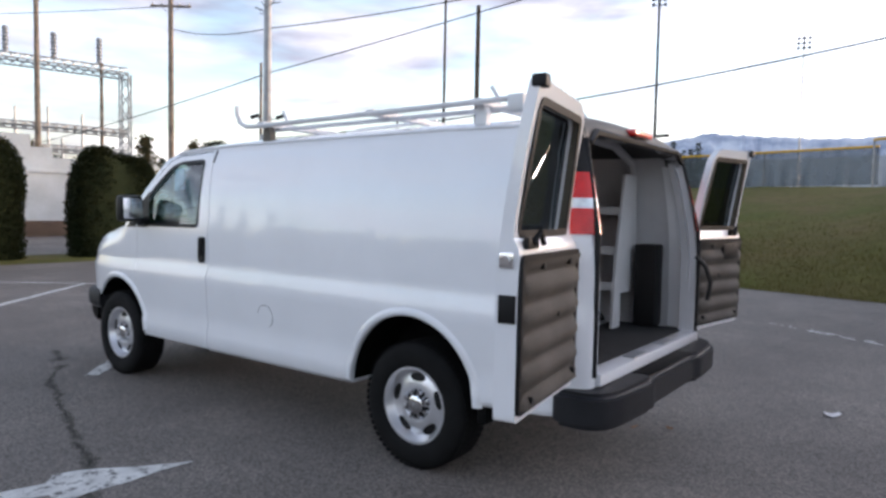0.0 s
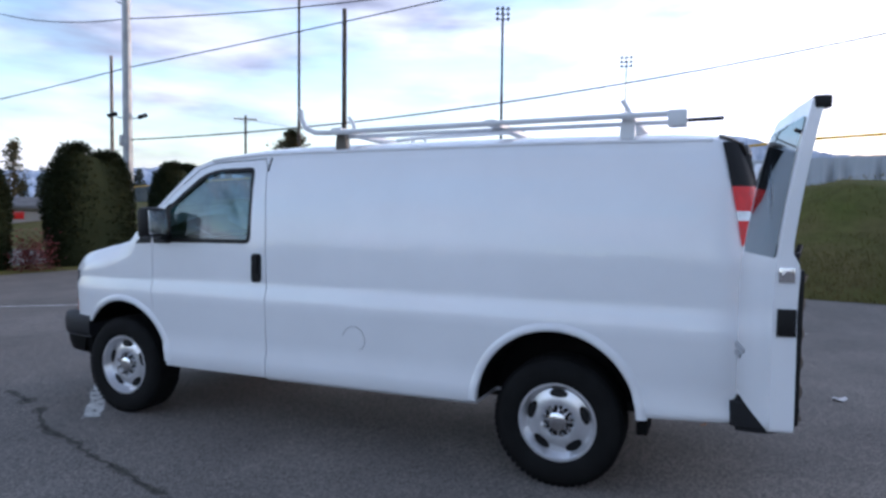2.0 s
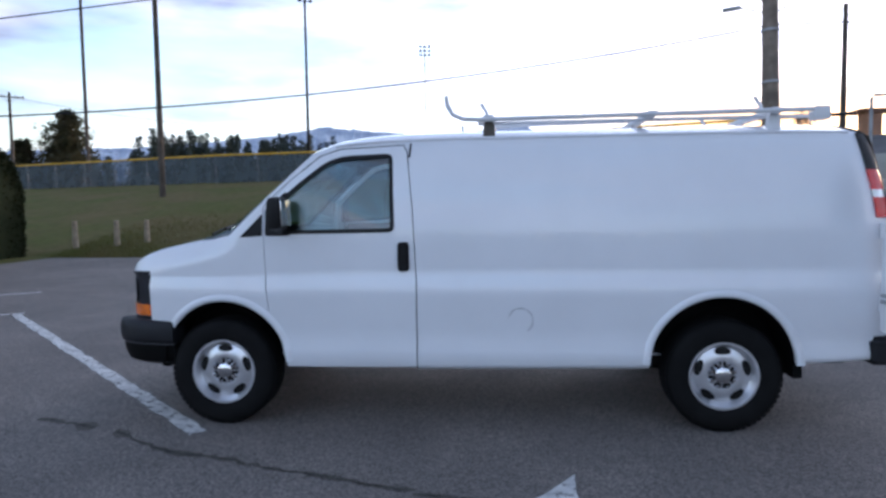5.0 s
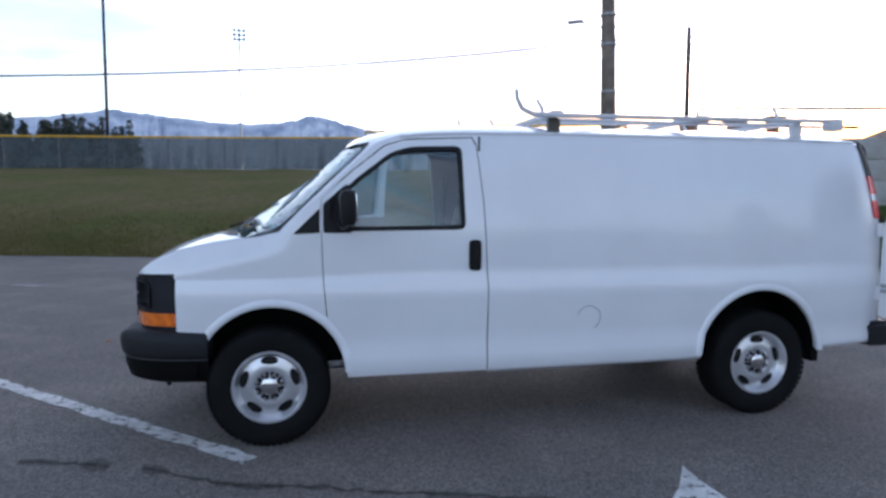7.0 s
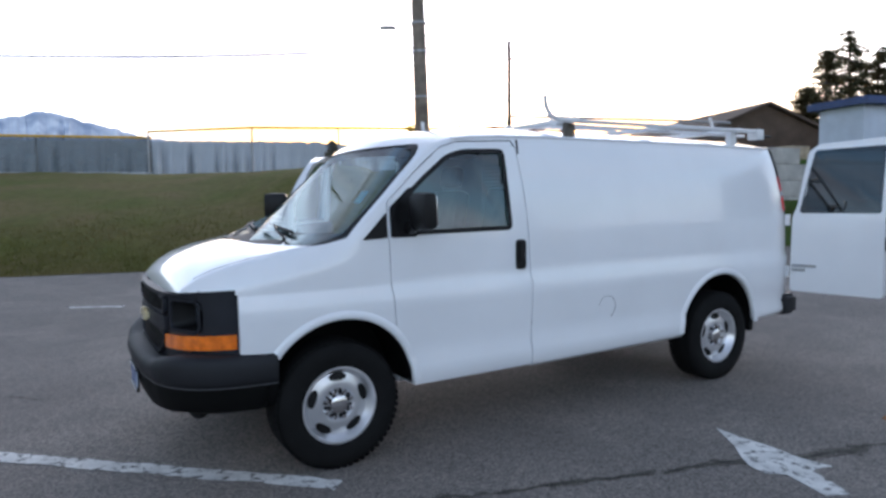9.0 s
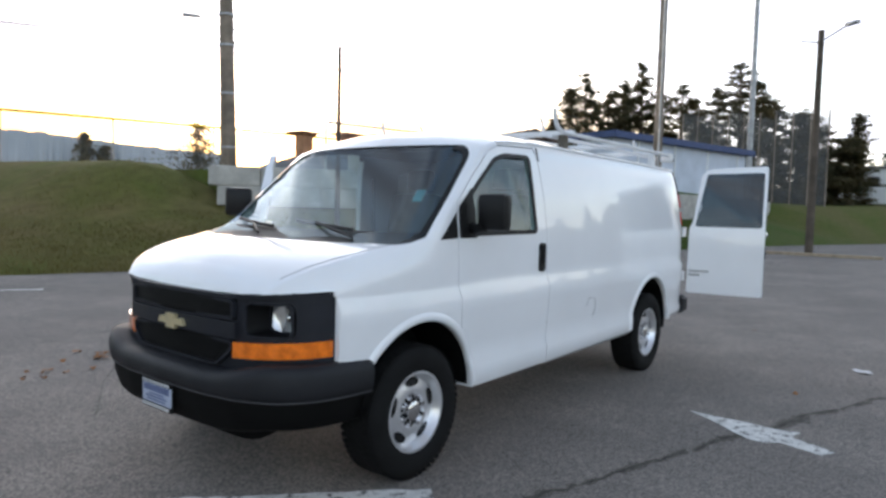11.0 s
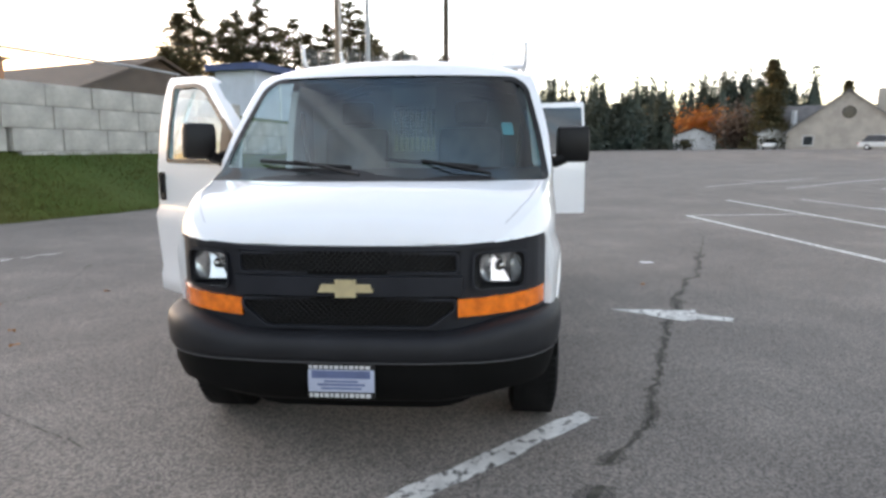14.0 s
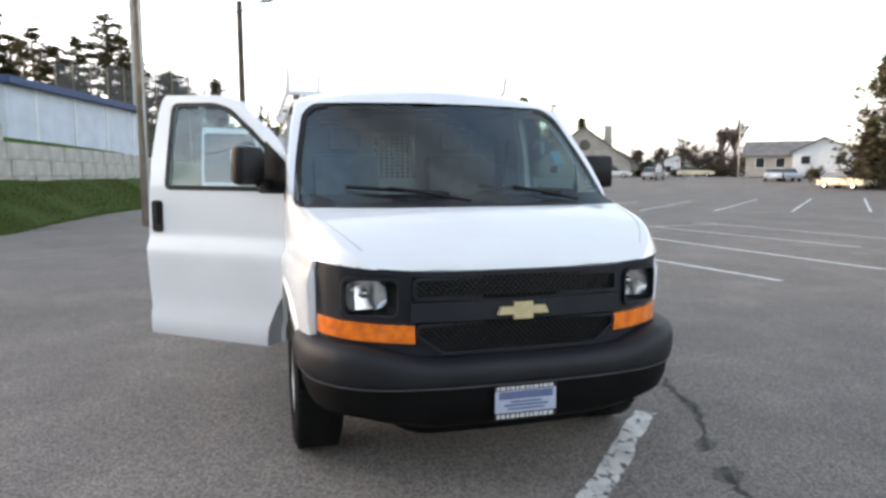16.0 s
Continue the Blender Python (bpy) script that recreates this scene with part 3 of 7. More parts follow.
while len(spots) < 60000:
    x = random.uniform(-30, 16)
    e = lerp(EDGE, x)
    y = e + 0.12 - abs(random.gauss(0, 1)) * 3.2
    if -44 < x < -5.0 and y < wall_y(x) + 0.1:
        continue
    spots.append((x, y, bank_z(x, y) + 0.03))
tufts("grass_tufts", spots, 0.085, "short rough grass blades over the bank")

# far mountains and wooded ridges; the haze before them is in their colour
def ridge(name, pts, dist, base, material, label, jag, seed, eye=(2.5, 3.5, 1.5)):
    """A far range: pts are (azimuth, elevation) in degrees as seen over the lot."""
    bm = B()
    top, mid, bot = [], [], []
    azs = np.arange(pts[0][0], pts[-1][0] + 0.01, 0.15)
    for a in azs:
        el = lerp(pts, a) + jag * noise.noise((a * 1.3, seed, 0)) + jag * 0.5 * noise.noise((a * 4.1, seed, 2))
        c, s = math.cos(radians(a)), math.sin(radians(a))
        h = dist * math.tan(radians(el))
        top.append(bm.verts.new((eye[0] + dist * c, eye[1] + dist * s, eye[2] + h)))
        k = dist * (0.9 + 0.04 * noise.noise((a * 2, seed, 5)))
        mid.append(bm.verts.new((eye[0] + k * c, eye[1] + k * s, eye[2] + 0.55 * h)))
        k = dist * 0.8
        bot.append(bm.verts.new((eye[0] + k * c, eye[1] + k * s, base)))
    for i in range(len(top) - 1):
        bm.faces.new((top[i], top[i + 1], mid[i + 1], mid[i]))
        bm.faces.new((mid[i], mid[i + 1], bot[i + 1], bot[i]))
    return tagged(part(name, bm, material, smooth=0), label, "mountain", kind="structure")


ridge("backdrop_1", [(-106, 4.6), (-98, 5.0), (-95, 5.7), (-92, 6.5), (-90.2, 6.9), (-88, 6.3), (-85, 6.0), (-82, 6.1), (-77, 6.5), (-74.8, 6.7), (-71, 6.0), (-66, 5.4), (-60, 4.8), (-45, 4.0), (-30, 3.0)], 2400, -5, M["snow"], "distant snow-streaked mountain range, pale haze in its colour", 0.16, 3.0)
ridge("backdrop_2", [(-124, 4.1), (-116, 4.5), (-110, 5.0), (-104, 5.0), (-96, 4.9), (-80, 4.6), (-60, 4.3)], 1500, -5, M["hill"], "blue wooded hills far away, haze put into their colour", 0.12, 8.0)

# ---- road markings ----
def stroke(name, a, b, w, label, group="", rag=0.020):
    """A painted line with ragged edges, a few millimetres proud."""
    a, b = Vector((*a, 0)), Vector((*b, 0))
    n = max(2, int((b - a).length / 0.05))
    d = (b - a).normalized()
    s = Vector((-d.y, d.x, 0)) * w / 2
    bm = B()
    prev = None
    for i in range(n + 1):
        p = a + (b - a) * i / n
        k1, k2 = (1 + rag * 30 * (noise.noise((p.x * 5, p.y * 5, q)) * 0.5 + noise.noise((p.x * 17, p.y * 17, q)) * 0.45) for q in (1, 7))
        cur = [bm.verts.new((*(p + s * k1).xy, 0.004)), bm.verts.new((*(p - s * k2).xy, 0.004))]
        if prev:
            bm.faces.new((prev[0], prev[1], cur[1], cur[0]))
        prev = cur
    bmesh.ops.recalc_face_normals(bm, faces=bm.faces)
    return tagged(part(name, bm, M["paint"], smooth=0), label, "road marking", group, "structure")


LAB = "worn white painted parking line on asphalt"
for a, b, w in [((3.53, 1.16), (8.75, -3.72), 0.125), ((8.60, -3.75), (13.5, 0.2), 0.09), ((7.2, 1.7), (10.75, -2.05), 0.12), ((10.9, -5.5), (10.1, -6.1), 0.10),
                ((-0.45, 5.88), (-7.7, 4.88), 0.125), ((-0.9, 8.28), (-12.2, 7.25), 0.125), ((-7.7, 4.88), (-8.1, 7.6), 0.09), ((-3.5, 10.7), (-12.4, 9.4), 0.10),
                ((-2.0, 13.2), (-11, 12.2), 0.10), ((-9.5, 9.7), (-9.9, 12.3), 0.09),
                ((-18.0, 11.4), (-26.2, 19.8), 0.11), ((-17.2, 14.2), (-25.9, 23.2), 0.11), ((-16.1, 17.0), (-26.6, 28.3), 0.11), ((-14.8, 19.7), (-26.5, 32.3), 0.11), ((-13.6, 22.4), (-26.4, 36.4), 0.11),
                ((-19.0, 8.8), (-26.4, 16.4), 0.11), ((2.4, -9.1), (1.7, -8.7), 0.12), ((6.4, -9.8), (5.7, -9.4), 0.12), ((4.6, -6.9), (3.9, -6.5), 0.1), ((-20, 18), (-24, 12), 0.1)]:
    stroke("parking_line", a, b, w, LAB, "parking lines")

bm = B()
poly = [(1.055, 1.71), (1.155, 1.86), (1.24, 1.98), (1.37, 2.12), (1.445, 2.23), (1.46, 2.33), (1.375, 2.40), (1.415, 2.53), (1.46, 2.67), (1.33, 2.72), (1.26, 2.58), (1.21, 2.45), (1.12, 2.455), (1.05, 2.48), (1.085, 2.30), (1.06, 2.13), (1.07, 1.94)]
fs = bm.faces.new([bm.verts.new((x, y, 0.004)) for x, y in poly])
bmesh.ops.triangulate(bm, faces=[fs])
bmesh.ops.recalc_face_normals(bm, faces=bm.faces)
tagged(part("arrow_marking", bm, M["paint"], smooth=0), "worn white painted arrow on the asphalt", "road marking", kind="structure")


def crack(pts, w, seed, material=None, z=0.003, name="asphalt_crack", label="dark uneven crack running across the asphalt"):
    bm = B()
    prev = None
    total = []
    for (x0, y0), (x1, y1) in zip(pts, pts[1:]):
        n = max(2, int(math.hypot(x1 - x0, y1 - y0) / 0.05))
        total += [(x0 + (x1 - x0) * i / n, y0 + (y1 - y0) * i / n) for i in range(n)]
    for i, (x, y) in enumerate(total):
        j = 0.05 * noise.noise((x * 3, y * 3, seed)) + 0.035 * noise.noise((x * 14, y * 14, seed))
        k = w * max(0.12, 0.6 + 0.9 * noise.noise((x * 4, y * 4, seed + 5)) + 0.6 * noise.noise((x * 19, y * 19, seed + 7)))
        cur = [bm.verts.new((x + j, y + j + k, z)), bm.verts.new((x + j, y + j - k, z))]
        broken = noise.noise((x * 2.2, y * 2.2, seed + 9)) < -0.42
        if prev and not broken:
            bm.faces.new((prev[0], prev[1], cur[1], cur[0]))
        prev = cur
    bmesh.ops.recalc_face_normals(bm, faces=bm.faces)
    tagged(part(name, bm, material or M["crack"], smooth=0), label, "crack", kind="structure")


MAIN = [(-2.4, 3.55), (-0.6, 3.0), (-0.3, 2.78), (0.12, 2.62), (0.55, 2.44), (1.0, 2.33), (1.44, 2.13), (1.8, 2.02), (2.36, 1.86), (2.83, 1.72), (3.34, 1.54), (3.7, 1.42), (4.2, 1.12), (4.9, 0.9)]
crack(MAIN, 0.020, 1)
crack(MAIN, 0.066, 1, M["stain"], 0.0018, "crack_stain", "faint dark weathered stain along the crack")
crack([(-1.0, -4.6), (0.5, -4.0), (2.5, -4.4), (5, -3.9)], 0.012, 4)
crack([(3.0, -3.2), (3.7, -2.2), (4.1, -1.4)], 0.012, 9)

crack([(-5.2, 4.4), (-4.0, 4.1), (-2.4, 3.55)], 0.012, 12)
crack([(4.9, -1.6), (5.6, -2.3), (6.0, -3.4), (7.2, -4.1)], 0.009, 15)


def worn_mark(a, b, label):
    """What is left of two thin painted lines: broken flakes of paint."""
    bm = B()
    a, b = Vector((*a, 0)), Vector((*b, 0))
    d = (b - a).normalized()
    w = Vector((-d.y, d.x, 0))
    n = int((b - a).length / 0.035)
    for row in (-0.05, 0.05):
        for i in range(n):
            p = a.lerp(b, i / n) + w * row
            k = noise.noise((p.x * 4, p.y * 4, row * 30)) + 0.6 * noise.noise((p.x * 15, p.y * 15, row * 30))
            if k < 0.02:
                continue
            h = 0.012 + 0.03 * min(1, k)
            bm.faces.new([bm.verts.new((*(p + d * u + w * v).xy, 0.004)) for u, v in ((-0.018, -h), (0.018, -h * 0.8), (0.018, h), (-0.018, h * 0.9))])
    bmesh.ops.recalc_face_normals(bm, faces=bm.faces)
    tagged(part("worn_marking", bm, M["paint"], smooth=0), label, "road marking", "worn markings", "structure")


worn_mark((-0.5, -6.45), (-2.05, -5.65), "broken remains of a painted line on asphalt")
worn_mark((8.3, -7.6), (6.9, -7.2), "broken remains of a painted line on asphalt")

# ---- fences ----
def fence_run(name, pts, base, top, cloth, cap, label, step=3.0):
    f = thing(name, label, "fence")
    bm = B()
    for (x0, y0), (x1, y1) in zip(pts, pts[1:]):
        fs = [bm.verts.new(p) for p in ((x0, y0, base + 0.05), (x1, y1, base + 0.05), (x1, y1, top), (x0, y0, top))]
        bm.faces.new(fs)
    part("screen", bm, cloth, f, smooth=0)
    bm = B()
    tube(bm, [(x, y, top + 0.03) for x, y in pts], 0.06 if cap is M["yellow"] else 0.045, 6)
    part("top_rail", bm, cap, f)
    for (x0, y0), (x1, y1) in zip(pts, pts[1:]):
        L = math.hypot(x1 - x0, y1 - y0)
        for i in range(int(L / step)):
            t = i * step / L
            x, y = x0 + (x1 - x0) * t, y0 + (y1 - y0) * t - 0.08
            bm = B()
            tube(bm, [(x, y, base - 0.4), (x, y, top)], 0.045, 6)
            part("post", bm, M["steel"], f)
    return f


fence_run("outfield_fence", [(x, y - 0.1) for x, y in reversed(FENCE) if -1 < x], 3.1, 4.88, M["screen"], M["yellow"], "long ball-field fence with grey-green windscreen and yellow cap", 3.0)
fence_run("chain_link_fence", [(0.2, -32), (-4, -28.1), (-12, -25.1), (-20, -23.1)], 2.8, 5.15, M["link"], M["yellow"], "open chain-link fence with a yellow top rail along the bank", 4.2)
fence_run("chain_link_fence", [(-8.0, -12.6), (-14.4, -10.95), (-16.5, -10.7)], 3.0, 4.15, M["link"], M["steel"], "low chain-link fence along the block wall top", 3.4)

# ---- block wall ----
bw = thing("block_wall", "retaining wall of large weathered grey concrete blocks", "wall", kind="structure")
blk = {}
random.seed(9)
for row, (xa, xb) in enumerate([(-44, -9), (-44, -5.2), (-44, -5.0), (-18, -8.4)]):
    x = xb
    while x > xa:
        w = 1.5
        y0, y1 = wall_y(x), wall_y(x - w)
        rz = math.atan2(y0 - y1, w)
        key = random.randrange(3)
        if key not in blk:
            bm = B()
            ring_box(bm, -0.735, 0.735, -0.36, 0.36, 0, 0.585, 0.03)
            for v in bm.verts:
                v.co += Vector((0.008 * noise.noise(v.co * 5 + Vector((key, 0, 0))), 0.012 * noise.noise(v.co * 4), 0.008 * noise.noise(v.co * 7)))
            blk[key] = finish(solid(bm, "block"), M["concrete"], 40)
        o = new("block", blk[key])
        o.parent = bw
        o.matrix_basis = pose(x - w / 2 * math.cos(rz), (y0 + y1) / 2 + random.uniform(-0.03, 0.03), 0.89 + 0.588 * row, 0, 0, math.degrees(rz))
        x -= w * math.cos(rz)


# ---- poles and wires ----
def pole(name, x, y, z0, z1, r, material, label, category="utility pole", extra=None):
    p = thing(name, label, category, (x, y, z0))
    bm = B()
    tube(bm, [(0, 0, -0.3), (0, 0, (z1 - z0) * 0.5), (0, 0, z1 - z0)], r, 10, r * 0.72)
    part("shaft", bm, material, p)
    if extra:
        extra(p, z1 - z0, r)
    return p


def bar(p, name, a, b, r, material, label="", seg=6):
    bm = B()
    tube(bm, [a, b], r, seg)
    return part(name, bm, material, p, label)


def floodlights(n, turn):
    def add(p, h, r):
        c, s = math.cos(radians(turn)), math.sin(radians(turn))
        for k in range(3):
            z = h - 0.3 - 0.62 * k
            bar(p, "crossarm", (-0.8 * c, -0.8 * s, z), (0.8 * c, 0.8 * s, z), 0.05, M["dark"])
            for i in range(n):
                u = -0.65 + 1.3 * i / (n - 1)
                bm = B()
                bmesh.ops.create_cone(bm, cap_ends=True, segments=10, radius1=0.22, radius2=0.10, depth=0.3, matrix=pose(u * c - 0.25 * s, u * s + 0.25 * c, z + 0.05, -65, 0, turn))
                part("floodlight", bm, M["dark"], p)
    return add


def street_arm(dx, dy, length=1.6):
    def add(p, h, r):
        bar(p, "arm", (0, 0, h - 0.35), (dx * length, dy * length, h), 0.035, M["steel"])
        bm = B()
        ring_box(bm, -0.28, 0.28, -0.11, 0.11, -0.06, 0.06, 0.03)
        part("lamp_head", bm, M["steel"], p, turn=pose(dx * (length + 0.2), dy * (length + 0.2), h + 0.0, 0, 0, math.degrees(math.atan2(dy, dx))))
        bar(p, "arm", (0, 0, h - 0.4), (-dx * length * 0.8, -dy * length * 0.8, h - 0.1), 0.035, M["steel"])
    return add


def bands(p, h, r):
    for z in (1.2, 3.0, 4.6, 5.6):
        bm = B()
        tube(bm, [(0, 0, z), (0, 0, z + 0.07)], r * 1.03, 10)
        part("band", bm, M["steel"], p)
    street_arm(0.9, -0.45, 0.9)(p, 5.5, r)


def crossarm(turn, width, drop=0.4):
    def add(p, h, r):
        c, s = math.cos(radians(turn)) * width / 2, math.sin(radians(turn)) * width / 2
        bm = B()
        ring_box(bm, -width / 2, width / 2, -0.05, 0.05, -0.06, 0.06, 0.01)
        part("crossarm", bm, M["wood"], p, turn=pose(0, 0, h - drop, 0, 0, turn))
        for u in (-0.9, -0.45, 0.45, 0.9):
            bar(p, "insulator", (c * u, s * u, h - drop), (c * u, s * u, h - drop + 0.2), 0.04, M["steel"])
        bar(p, "brace", (c * 0.5, s * 0.5, h - drop), (0, 0, h - drop - 0.5), 0.02, M["steel"])
        bar(p, "brace", (-c * 0.5, -s * 0.5, h - drop), (0, 0, h - drop - 0.5), 0.02, M["steel"])
    return add


def cameras(p, h, r):
    for u in (-1, 1):
        bar(p, "bracket", (0, 0, 5.1), (0.3 * u, 0.25 * u, 5.15), 0.025, M["steel"])
        bm = B()
        ring_box(bm, -0.17, 0.17, -0.07, 0.07, -0.07, 0.07, 0.03)
        part("spotlight", bm, M["dark"], p, turn=pose(0.4 * u, 0.32 * u, 5.22, 0, 20, 40))
    bm = B()
    ring_box(bm, -0.1, 0.1, -0.08, 0.08, -0.2, 0.2, 0.02)
    part("meter_box", bm, M["steel"], p, turn=pose(0.12, 0.12, 4.3))
    for k in range(5):
        bar(p, "line_bracket", (0, 0, 9.2 + 0.12 * k), (0.5 * math.cos(k), 0.5 * math.sin(k), 9.4 + 0.1 * k), 0.02, M["dark"])


thick = pole("utility_pole", -6.98, -16.4, 2.2, 12.5, 0.28, M["wood"], "thick weathered utility pole with metal bands and lamp arms", extra=bands)
thick.matrix_basis = pose(-6.98, -16.4, 2.2, 0.8, 0.9, 0)
pole("thin_pole", -5.95, -9.88, 0.5, 5.75, 0.075, M["wood_dark"], "thin dark pole with a small lamp arm beside the bank", "pole", extra=lambda p, h, r: bar(p, "arm", (0, 0, h - 0.25), (-0.9, 0.5, h - 0.2), 0.02, M["steel"]))
pole("fence_pole", 19.2, -27.6, 2.3, 13.3, 0.17, M["wood_dark"], "tall dark bare pole in front of the outfield fence", "pole")
pole("fence_pole", 34.2, -44.2, 3.5, 21.5, 0.15, M["wood_dark"], "tall dark bare pole behind the outfield fence", "pole")
pole("stadium_light", 25.0, -73.2, 3.5, 27.6, 0.19, M["dark"], "tall field light mast with rows of floodlights", "light mast", extra=floodlights(3, 25))
pole("stadium_light", 13.1, -94.4, 3.5, 25.5, 0.12, M["steel"], "tall field light mast with rows of floodlights", "light mast", extra=floodlights(3, 10))
pole("utility_pole", 19.45, -13.1, 0.0, 12.5, 0.19, M["steel"], "grey utility pole with spotlights and a meter box", extra=cameras)
pole("utility_pole", 33.7, -17.3, 0.0, 13.5, 0.19, M["wood"], "wooden utility pole with a crossarm", extra=crossarm(40, 2.3))
pole("utility_pole", 24.0, -16.25, 0.0, 8.5, 0.09, M["wood"], "short slim wooden pole behind the hedges", "pole")
pole("utility_pole", 47.6, -53.1, 2.5, 12.6, 0.16, M["wood_dark"], "distant wooden pole with a crossarm", extra=crossarm(40, 2.4))
pole("utility_pole", -25.0, -1.65, 0.0, 9.3, 0.17, M["wood_dark"], "dark wooden street pole with a lamp arm", extra=lambda p, h, r: street_arm(0.6, 0.8, 1.3)(p, h - 0.1, r))
pole("utility_pole", -14.3, -4.32, 0.0, 9.9, 0.15, M["wood"], "weathered wooden utility pole on the bank", extra=lambda p, h, r: bar(p, "conduit", (0.2, 0.1, 0), (0.2, 0.1, h - 0.8), 0.03, M["steel"]))
pole("utility_pole", -49.0, -9.9, 2.6, 21.5, 0.24, M["steel"], "tall pale metal pole by the backstop net")
pole("utility_pole", -63.5, 3.6, 0.4, 9.8, 0.14, M["wood_dark"], "short dark wooden pole on the low bank", "pole")
pole("antenna_mast", -70.0, 63.0, 0, 16.5, 0.09, M["steel"], "thin tall mast beside bare trees", "mast")
for x, y in ((15.9, -15.6), (13.8, -16.4), (14.6, -15.9)):
    pole("timber_post", x, y, 0.0, 1.15, 0.11, M["post"], "short pale timber post at the lot edge", "post")

# faded kerb at the pole foot
bm = B()
ring_box(bm, -24.75, -24.55, -3.2, 1.0, 0, 0.12, 0.02)
tagged(part("kerb", bm, M["post"]), "faded yellow kerb beside a street pole", "kerb", kind="structure")


def wire(a, b, sag, r, label="dark overhead power cable"):
    bm = B()
    a, b = Vector(a), Vector(b)
    pts = [a + (b - a) * (i / 16) - Vector((0, 0, sag * 4 * (i / 16) * (1 - i / 16))) for i in range(17)]
    tube(bm, pts, r, 5)
    tagged(part("power_line", bm, M["wire"]), label, "cable")


wire((19.45, -13.1, 4.33), (-7.2, -17.0, 7.15), 0.6, 0.027)
wire((-7.2, -17.0, 7.15), (-60, -30, 12), 0.5, 0.03)
wire((19.45, -13.1, 6.95), (-7.2, -17.0, 10.8), 0.15, 0.022)
wire((19.45, -13.1, 8.72), (33.7, -17.3, 11.84), 0.3, 0.022)
wire((19.45, -13.1, 8.72), (-7.2, -17.0, 10.6), 0.75, 0.022)
wire((19.45, -13.1, 6.95), (60, -16, 5.5), 0.4, 0.022)
wire((47.6, -53.1, 12.2), (34, -100, 14), 0.9, 0.022)
wire((33.7, -17.3, 13.1), (70, 5, 13.6), 0.6, 0.022)

# ---- the van: x forward, y to its own left, rear axle over the origin ----
SIDE = [(0.40, 0.94), (0.45, 0.966), (0.48, 0.988), (0.545, 0.990), (0.60, 0.974), (0.80, 0.988), (0.985, 0.998), (1.045, 0.972), (1.20, 0.972), (1.37, 0.968), (1.385, 0.964),
        (1.60, 0.942), (1.80, 0.907), (1.93, 0.872), (1.99, 0.846), (2.1, 0.80)]
PLAN = [(-1.07, 0.875), (-1.055, 0.900), (-1.02, 0.925), (-0.97, 0.948), (-0.92, 0.966), (-0.86, 0.982), (-0.76, 0.993), (-0.5, 1.0), (3.2, 1.0), (3.5, 0.992), (3.7, 0.976), (3.85, 0.955), (3.95, 0.932), (4.03, 0.900), (4.09, 0.870), (4.14, 0.838), (4.18, 0.805), (4.22, 0.76), (4.26, 0.70)]
TOPC = [(-1.07, 1.995), (-1.02, 2.03), (-0.92, 2.055), (-0.6, 2.075), (0, 2.085), (2.0, 2.085), (2.4, 2.065), (2.62, 2.04), (2.76, 2.01), (2.85, 1.98), (3.60, 1.345), (3.75, 1.322), (3.9, 1.288), (4.0, 1.258), (4.1, 1.216), (4.2, 1.150), (4.26, 1.07)]
TOPE = [(-1.07, 1.925), (-1.02, 1.955), (-0.92, 1.975), (0, 1.988), (2.0, 1.988), (2.4, 1.972), (2.62, 1.948), (2.76, 1.90), (3.36, 1.338), (3.6, 1.300), (3.9, 1.240), (4.05, 1.195), (4.15, 1.145), (4.2, 1.110), (4.26, 1.052)]
LOW = [(-0.96, 0.50), (-0.4, 0.47), (0.5, 0.425), (3.0, 0.402), (3.2, 0.402), (3.8, 0.60), (4.26, 0.66)]
STATIONS = [-1.07, -1.055, -1.02, -0.97, -0.92, -0.86, -0.76, -0.6, -0.3, 0, 0.3, 0.6, 1.0, 1.4, 1.8, 2.1, 2.3, 2.45, 2.55, 2.62, 2.69, 2.76, 2.85, 2.95, 3.05, 3.15, 3.28, 3.36, 3.44, 3.52, 3.60, 3.68, 3.76, 3.85, 3.93, 4.0, 4.06, 4.1, 4.14, 4.17, 4.2, 4.23, 4.26]


def lean(x, z):
    """The rear end leans forward towards the roof."""
    s = min(1.0, max(0.0, (-0.45 - x) / 0.6))
    return s * s * 0.16 * max(0.0, (z - 1.2) / 0.85) ** 1.6


def hood_round(x, z, ze):
    k = min(1.0, max(0.0, (x - 3.25) / 0.4))
    u = max(0.0, (z - (ze - 0.17)) / 0.17)
    return 1 - 0.075 * k * u * u


def half_section(x, inset=0.0, floor=None):
    """Points from the sill up the side and over the top to the middle."""
    ze, zt, zb, wf = lerp(TOPE, x) - inset, lerp(TOPC, x) - inset, lerp(LOW, x), lerp(PLAN, x)
    if floor:
        zb = floor
    fixed = [zb, zb + 0.03, 0.545, 0.60, 0.70, 0.80, 0.90, 0.985, 1.045]
    zs = []
    for i, z in enumerate(fixed):
        if zs:
            z = max(z, zs[-1] + 0.006)
        zs.append(min(z, ze - 0.006 * (22 - i)))
    base = zs[-1]
    zs += [base + (ze - base) * k / 13 for k in range(1, 14)]
    pts = []
    for z in zs:
        y = lerp(SIDE, z if z > zb + 0.05 or floor else max(z, 0.45 + (z - zb))) * wf * hood_round(x, z, ze) - inset
        pts.append((y, z))
    ye = pts[-1][0]
    k = min(1.0, max(0.0, (x - 2.4) / 0.4))
    p = 3.4 * (1 - k) + 2.0 * k
    for u in (0.985, 0.95, 0.9, 0.8, 0.65, 0.5, 0.33, 0.16, 0.0):
        pts.append((ye * u, ze + (zt - ze) * (1 - u ** p)))
    return pts


